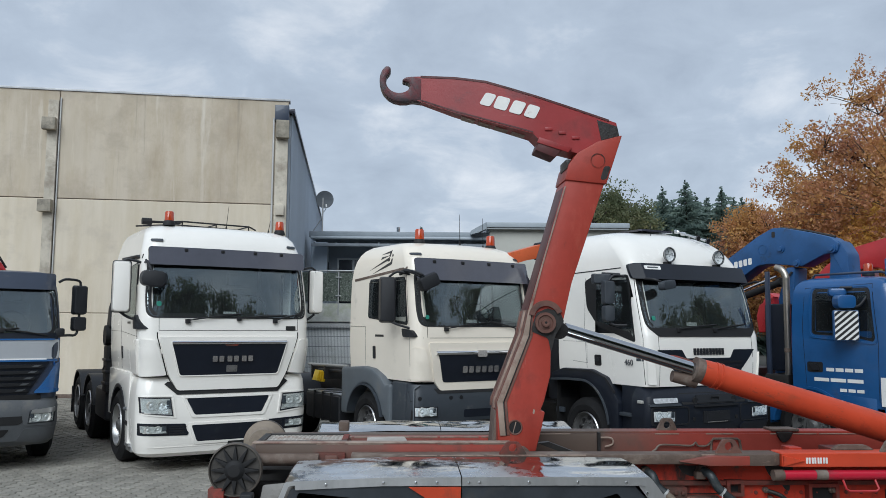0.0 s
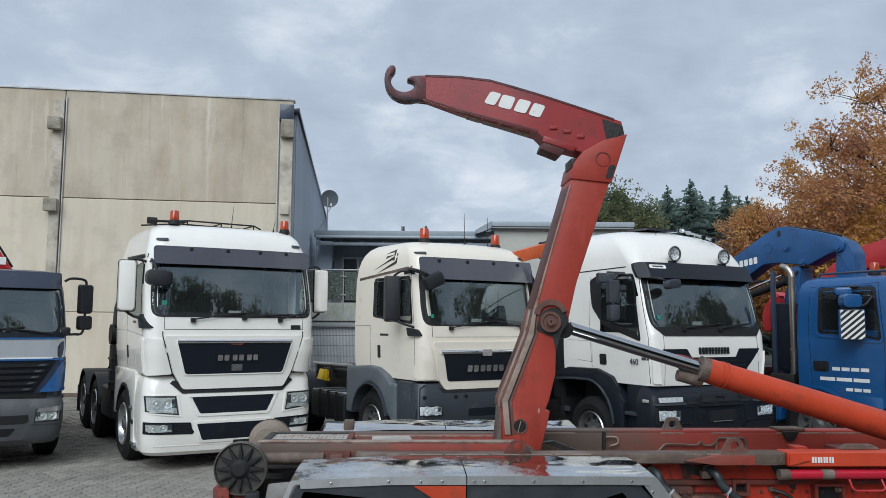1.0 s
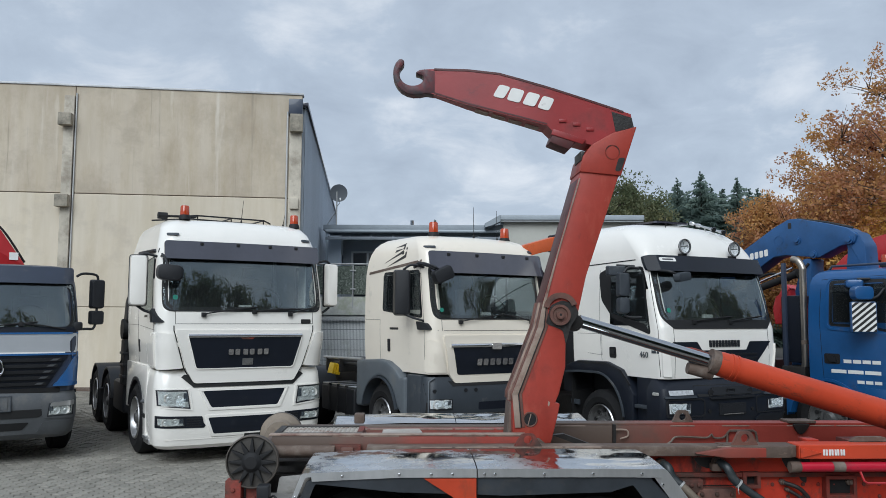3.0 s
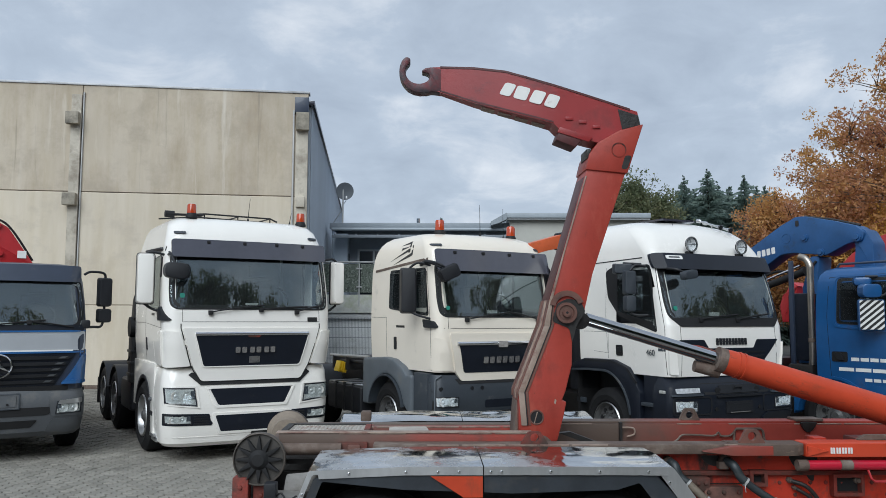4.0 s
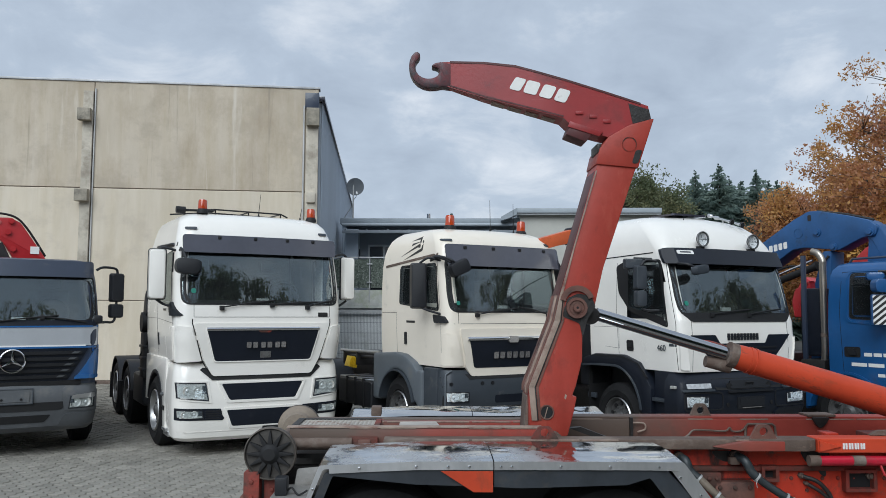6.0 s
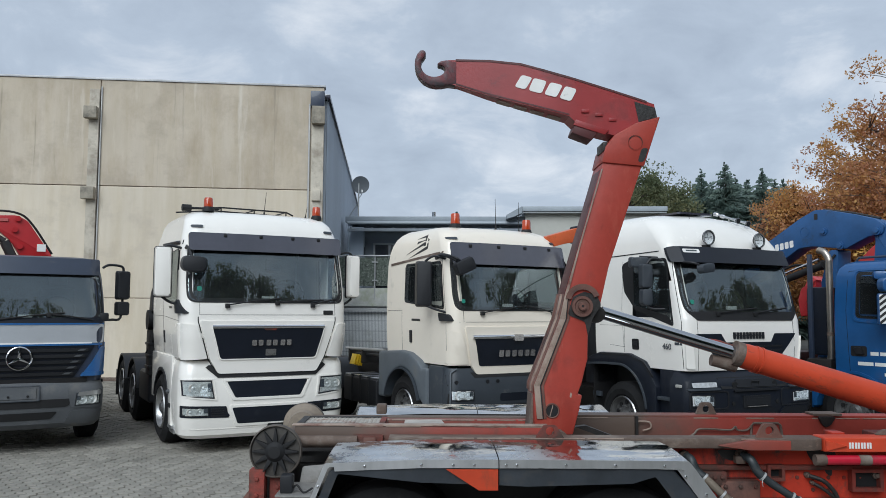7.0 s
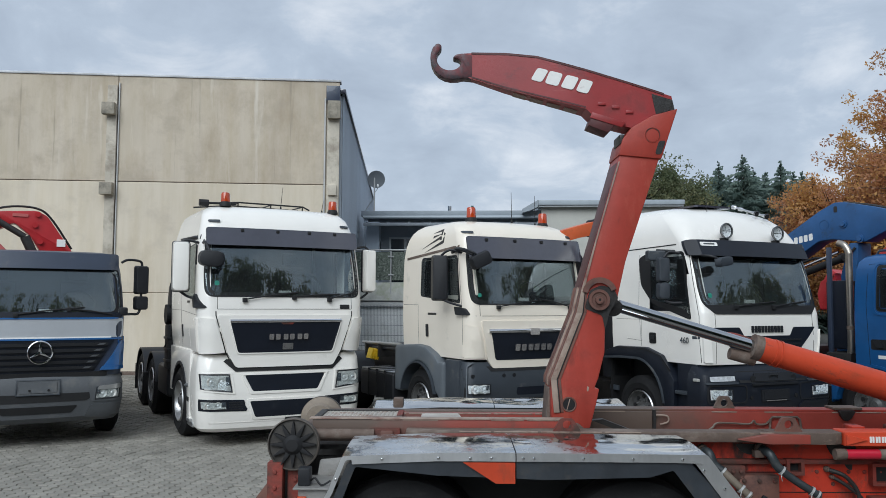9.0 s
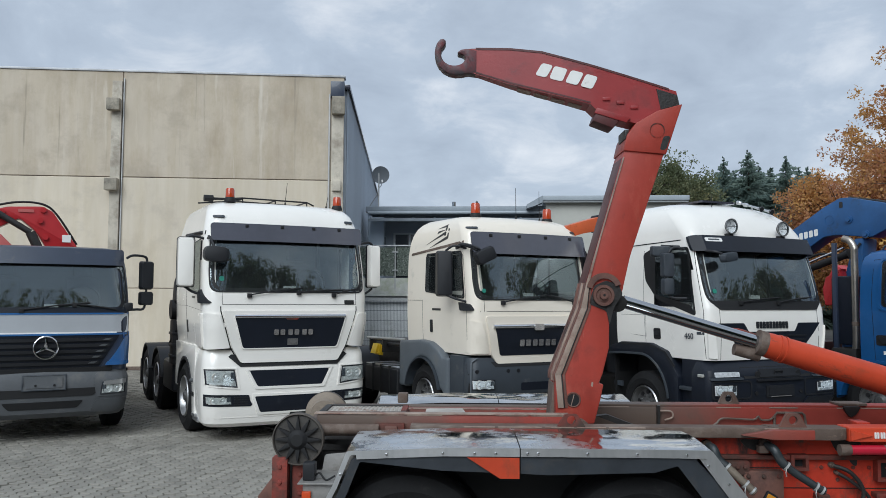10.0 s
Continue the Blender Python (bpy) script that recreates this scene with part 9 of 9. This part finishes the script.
def broadleaf(name, at, h, crown_r, trunk_h, seed, leaf, label, per=22, size=0.11, tips_n=420, spread=0.55, group="", bare=0.1, fill=0):
    """A tree with a tapered trunk, limbs and twigs, and leaves in clumps about the twigs."""
    rng = np.random.default_rng(seed)
    T = thing(name, pose(*at), label, "tree", group)
    bm = bmesh.new()
    trunk_r = h * 0.022
    tube([(0, 0, 0), (0.05, 0.02, trunk_h * 0.5), (0.0, 0.1, trunk_h), (0.1, 0.1, h * 0.6), (0.0, 0.2, h * 0.85)], [trunk_r * 1.4, trunk_r * 1.1, trunk_r, trunk_r * 0.55, trunk_r * 0.15], 10, bm)
    tips, bare_tips = [], []
    limbs = 15
    for i in range(limbs):
        z0 = trunk_h * 0.7 + (h * 0.8 - trunk_h * 0.7) * i / limbs
        a = i * 2.4 + rng.random() * 0.7
        t = i / limbs
        reach = crown_r * (0.75 + 0.4 * rng.random()) * (1 - 0.55 * t ** 2)
        rise = (0.25 + 0.75 * t) * reach
        p0 = Vector((0.02, 0.08, z0))
        p3 = p0 + Vector((math.cos(a) * reach, math.sin(a) * reach, rise))
        p1 = p0.lerp(p3, 0.35) + Vector((0, 0, 0.08 * reach)) + Vector(rng.normal(size=3)) * 0.15
        p2 = p0.lerp(p3, 0.7) + Vector((0, 0, 0.10 * reach)) + Vector(rng.normal(size=3)) * 0.2
        path = smooth_path([p0, p1, p2, p3], 4)
        r0 = trunk_r * 0.5 * (1 - 0.5 * t)
        tube(path, [r0 * (1 - 0.9 * k / (len(path) - 1)) for k in range(len(path))], 6, bm)
        per_limb = tips_n // limbs
        for k in range(per_limb):
            u = 0.25 + 0.75 * rng.random() ** 0.7
            q = path[min(len(path) - 1, int(u * (len(path) - 1)))]
            d = Vector(rng.normal(size=3))
            d.z = abs(d.z) * 0.7 + 0.1
            d = d.normalized() * crown_r * (0.10 + 0.22 * rng.random())
            e = q + d
            if k % 2 == 0:
                tube([q, q.lerp(e, 0.5) + Vector(rng.normal(size=3)) * 0.06, e + d * 0.12], [0.028, 0.016, 0.005], 4, bm)
            tips.append(tuple(e))
            if rng.random() < 0.5:
                tips.append(tuple(q + d * 0.6))
    # twigs that fill the crown out to an uneven edge
    zc, zr = (trunk_h * 0.8 + h) / 2, (h - trunk_h * 0.8) / 2
    for k in range(fill):
        d = Vector(rng.normal(size=3)).normalized()
        lump = 1.0 + 0.38 * noise.noise(d * 2.3 + Vector((seed, 0, 0)))
        u = (0.35 + 0.65 * rng.random() ** 0.6) * lump
        e = Vector((d.x * crown_r * u, d.y * crown_r * u, zc + d.z * zr * u))
        if noise.noise(e * 0.55 + Vector((0, seed, 0))) < -0.28:
            continue
        if k % 3 == 0:
            q = e - d * crown_r * 0.16
            tube([q, e + d * 0.35], [0.022, 0.004], 4, bm)
        tips.append(tuple(e))
    part("trunk", bm, "bark", T)
    tips = [p for p in tips if rng.random() > bare]
    v, f = leaf_quads(rng, tips, per, spread, size)
    mesh_part("crown", v, f, leaf, T)
    return T


def spruce(at, h, r, seed, group="", label="tall dark green spruce"):
    rng = np.random.default_rng(seed)
    T = thing("spruce_tree", pose(*at), label, "tree", group)
    part("trunk", tube([(0, 0, 0), (0.03, 0, h * 0.5), (0, 0, h)], [h * 0.014, h * 0.009, 0.01], 8), "bark", T)
    V, Fc = [], []
    tiers = int(h * 4.6)
    for i in range(tiers):
        t = i / tiers
        z = h * (0.08 + 0.92 * t)
        n = int(13 - 6 * t)
        for k in range(n):
            a = 2 * math.pi * (k + rng.random()) / n
            ln = r * (1 - t) * (0.35 + 0.95 * rng.random()) + 0.03
            drop = -0.35 * ln + 0.5 * ln * rng.random() + 0.25 * t * ln
            tip = np.array([math.cos(a) * ln, math.sin(a) * ln, drop])
            side = np.array([-math.sin(a), math.cos(a), 0])
            m = max(5, int(ln * 10))
            jog = rng.normal() * 0.16
            for j in range(m):
                u = (j + 0.5) / m
                c = np.array([0, 0, z + jog]) + tip * u + np.array([0, 0, 0.10 * ln * math.sin(u * 3.1)])
                w = 0.26 * ln * (1 - 0.75 * u) + 0.03
                for sg in (-1, 1):
                    e = c + side * sg * w * (0.7 + 0.5 * rng.random()) + tip * 0.18 + np.array([0, 0, -(0.05 + 0.28 * rng.random()) * min(1.0, 0.25 + ln)])
                    o = tip / ln * (0.04 + 0.05 * rng.random()) + np.array([0, 0, 0.02])
                    b = len(V)
                    V += [c - o, c + o, e + o * 0.6, e - o * 0.4]
                    Fc.append((b, b + 1, b + 2, b + 3))
    mesh_part("crown", V, Fc, "needle", T)
    return T


broadleaf("oak_tree", (21.8, 33.5, 0), 11.5, 7.6, 2.0, 5, "oak_leaf", "large oak with thinning orange and brown autumn leaves", per=36, size=0.075, tips_n=900, spread=0.4, group="autumn trees", fill=4600, bare=0.14)
broadleaf("oak_tree", (15.4, 36.0, 0), 7.7, 3.3, 1.8, 8, "oak_leaf", "smaller oak with orange autumn leaves", per=36, size=0.064, tips_n=450, spread=0.4, group="autumn trees", fill=1500)
broadleaf("oak_tree", (18.6, 31.5, 0), 6.6, 3.4, 1.4, 12, "gold_leaf", "low oak with golden yellow autumn leaves", per=36, size=0.085, tips_n=420, spread=0.4, group="autumn trees", fill=2200)
broadleaf("oak_tree", (25.8, 36.5, 0), 12.2, 6.0, 3.2, 15, "oak_leaf", "broad oak with orange and yellow autumn leaves", per=40, size=0.07, tips_n=700, spread=0.65, group="autumn trees")
for i, (x, y, h, r) in enumerate(((8.5, 45, 10.7, 2.6), (10.4, 46, 10.4, 2.4), (9.5, 48, 10.8, 2.5), (11.6, 49, 10.1, 2.1))):
    broadleaf("leafy_tree", (x, y, 0), h, r, 2.4, 21 + i, "green_leaf", "dull green deciduous tree behind the house", per=30, size=0.08, tips_n=420, spread=0.45, group="green trees", bare=0.15, fill=260)
for i, (x, y, h, r) in enumerate(((18.4, 60, 12.6, 3.0), (16.9, 61, 12.1, 3.0), (19.8, 62, 11.8, 2.8), (21.1, 60, 12.1, 2.9), (22.4, 61, 11.5, 3.0), (15.6, 62, 11.0, 2.8), (23.8, 63, 11.8, 3.0), (17.6, 64, 12.2, 3.0), (20.4, 65, 12.4, 3.0), (22.0, 66, 12.3, 3.0), (15.9, 65, 11.7, 3.0), (19.1, 66, 12.0, 3.0), (23.0, 65, 12.0, 3.0), (24.9, 64, 11.6, 3.0))):
    spruce((x, y, 0), h * 1.04, r * 1.75, 40 + i, "far spruces")
spruce((-0.95, 33.5, 3.0), 3.1, 0.7, 77, label="young spruce peeping over the roof")
# the edge of the yard behind the camera, seen in the windscreens
for i in range(12):
    a = radians(-62 + i * 6.4)
    d = 33 + (i * 7 % 5)
    spruce((4 + d * math.cos(a), 9 + d * math.sin(a), 0), 14.0 + (i * 3 % 5) * 1.3 - (i % 2) * 2.5 - (3.0 if i > 5 else 0.0), 2.6, 60 + i, "spruces at the edge of the yard")
for i, (x, y, h) in enumerate(((12.0, -11.0, 11.4), (8.0, -13.0, 10.4), (10.0, -13.5, 11.4), (10.6, -15.2, 17.0), (13.4, -14.6, 18.2), (14.6, -12.4, 16.2), (16.6, -11.6, 17.4), (17.6, -9.2, 15.0), (19.8, -8.2, 15.6), (21.4, -5.4, 14.0))):
    spruce((x, y, 0), h, 2.6, 120 + i, "spruces at the edge of the yard")
for i, (x, y, h) in enumerate(((12.5, -14.0, 17.5), (15.5, -11.5, 18.0), (18.5, -8.5, 15.5), (25.0, 3.0, 11.5), (30.0, 5.5, 13.8), (29.0, 0.5, 11.0), (9.3, -16.3, 18.0), (6.4, -17.4, 18.6), (3.0, -19.5, 17.5), (13.9, -12.6, 17.0), (21.5, -5.5, 14.0))):
    broadleaf("leafy_tree", (x, y, 0), h, 3.4, 4.0, 150 + i, "green_leaf", "dark leafy tree at the edge of the yard", per=18, size=0.15, tips_n=330, spread=0.6, group="trees at the edge of the yard", fill=420)
for i in range(4):
    a = radians(-56 + i * 17)
    broadleaf("leafy_tree", (4 + 31 * math.cos(a), 9 + 31 * math.sin(a), 0), 15.0 + i % 3, 4.4, 3.0, 90 + i, "green_leaf", "thin green tree at the edge of the yard", per=14, size=0.14, tips_n=260, group="trees at the edge of the yard", bare=0.35)


# ---- paving ----
def paver_outline(L, W, k):
    """A wavy interlocking paver, L along, W across, k the depth of its kinks."""
    top = [(L * (i - 4) / 8, W / 2 + k * (0, 1, 0, -1)[i % 4]) for i in range(9)]
    bot = [(x, z - W) for x, z in top][::-1]
    return top + bot


def paving():
    L, W, gap, kink = 0.235, 0.122, 0.016, 0.024
    cx, cy, ang = -4.4, 9.6, radians(85)
    ca, sa = math.cos(ang), math.sin(ang)
    pv = tagged(new("paved_yard"), "grey wavy interlocking concrete pavers with dark joints", "pavement", kind="structure")
    outline = paver_outline(L - gap, W - gap, kink)
    n = len(outline)
    # one slab: chamfered rim, flat top
    inner = [(x * 0.95, y * 0.905) for x, y in outline]
    verts = [(x, y, -0.035) for x, y in outline] + [(x, y, -0.006) for x, y in outline] + [(x, y, 0.0) for x, y in inner]
    faces = []
    for i in range(n):
        j = (i + 1) % n
        faces += [(i, j, n + j, n + i), (n + i, n + j, 2 * n + j, 2 * n + i)]
    faces.append(tuple(range(2 * n, 3 * n)))
    me = bpy.data.meshes.new("paver")
    me.from_pydata(verts, [], faces)
    me.materials.append(M["paver_piece"])
    rng = np.random.default_rng(3)
    near, V, Fc = [], [], []
    plain = [(x, y, -0.035) for x, y in outline] + [(x, y, 0.0) for x, y in outline]
    plain_f = [(i, (i + 1) % n, n + (i + 1) % n, n + i) for i in range(n)] + [tuple(range(n, 2 * n))]
    for r in range(-122, 96):
        for c in range(-62, 72):
            u, v = (c + 0.5 * (r % 2)) * L, r * W
            x, y = cx + u * ca - v * sa, cy + u * sa + v * ca
            if y < -2.0 or y > 21.5 or x < -11 - (y - 10) * 0.3 or x > 9.0 or (x > 5.0 and y > 15) or (y < 5.6 and abs(x) > 6.5):
                continue
            z = rng.normal() * 0.003 + 0.012 * noise.noise(Vector((x * 0.5, y * 0.5, 0)))
            tilt = rng.normal(size=2) * 0.014
            if -4.6 < x < -2.35 and 7.7 < y < 10.2 and len(near) < 300:
                near.append((x, y, z, tilt))
                continue
            b = len(V)
            simple = x > 5.0 or y < 6.2 or y > 12.0 or x < -7.5
            for p in (plain if simple else verts):
                V.append((x + p[0] * ca - p[1] * sa, y + p[0] * sa + p[1] * ca, p[2] + z + p[0] * tilt[0] + p[1] * tilt[1]))
            Fc += [tuple(b + i for i in f) for f in (plain_f if simple else faces)]
    for x, y, z, tilt in near:
        ob = new("paver", me)
        ob.matrix_world = Matrix.Translation((x, y, z)) @ Euler((tilt[1], -tilt[0], ang)).to_matrix().to_4x4()
        ob.parent = pv
    ms = bpy.data.meshes.new("pavers_far")
    ms.from_pydata(V, [], Fc)
    ms.materials.append(M["paver_piece"])
    far = new("pavers_far", ms)
    far.parent = pv
    tagged(far, kind="stuff")


def paver_material():
    m = mat("grey_concrete_paver", (0.256, 0.241, 0.209), 0.85, var=0.12, scale=0.5, bump=0.25, bscale=70, dirt=((0.12, 0.115, 0.10), 0.2, 0.7))
    n, l = m.node_tree.nodes, m.node_tree.links
    b = n["Principled BSDF"]
    src = b.inputs["Base Color"].links[0].from_socket
    g, o = n.new("ShaderNodeNewGeometry"), n.new("ShaderNodeObjectInfo")
    ad = n.new("ShaderNodeMath")
    l.new(g.outputs["Random Per Island"], ad.inputs[0])
    l.new(o.outputs["Random"], ad.inputs[1])
    fr = n.new("ShaderNodeMath")
    fr.operation = "FRACT"
    l.new(ad.outputs[0], fr.inputs[0])
    mr = n.new("ShaderNodeMapRange")
    mr.inputs[3].default_value, mr.inputs[4].default_value = 0.83, 1.13
    l.new(fr.outputs[0], mr.inputs[0])
    x = n.new("ShaderNodeMix")
    x.data_type, x.blend_type = "RGBA", "MULTIPLY"
    x.inputs[0].default_value = 1.0
    l.new(src, x.inputs[6])
    l.new(mr.outputs[0], x.inputs[7])
    l.new(x.outputs[2], b.inputs["Base Color"])
    return m


M["paver_piece"] = paver_material()
paving()
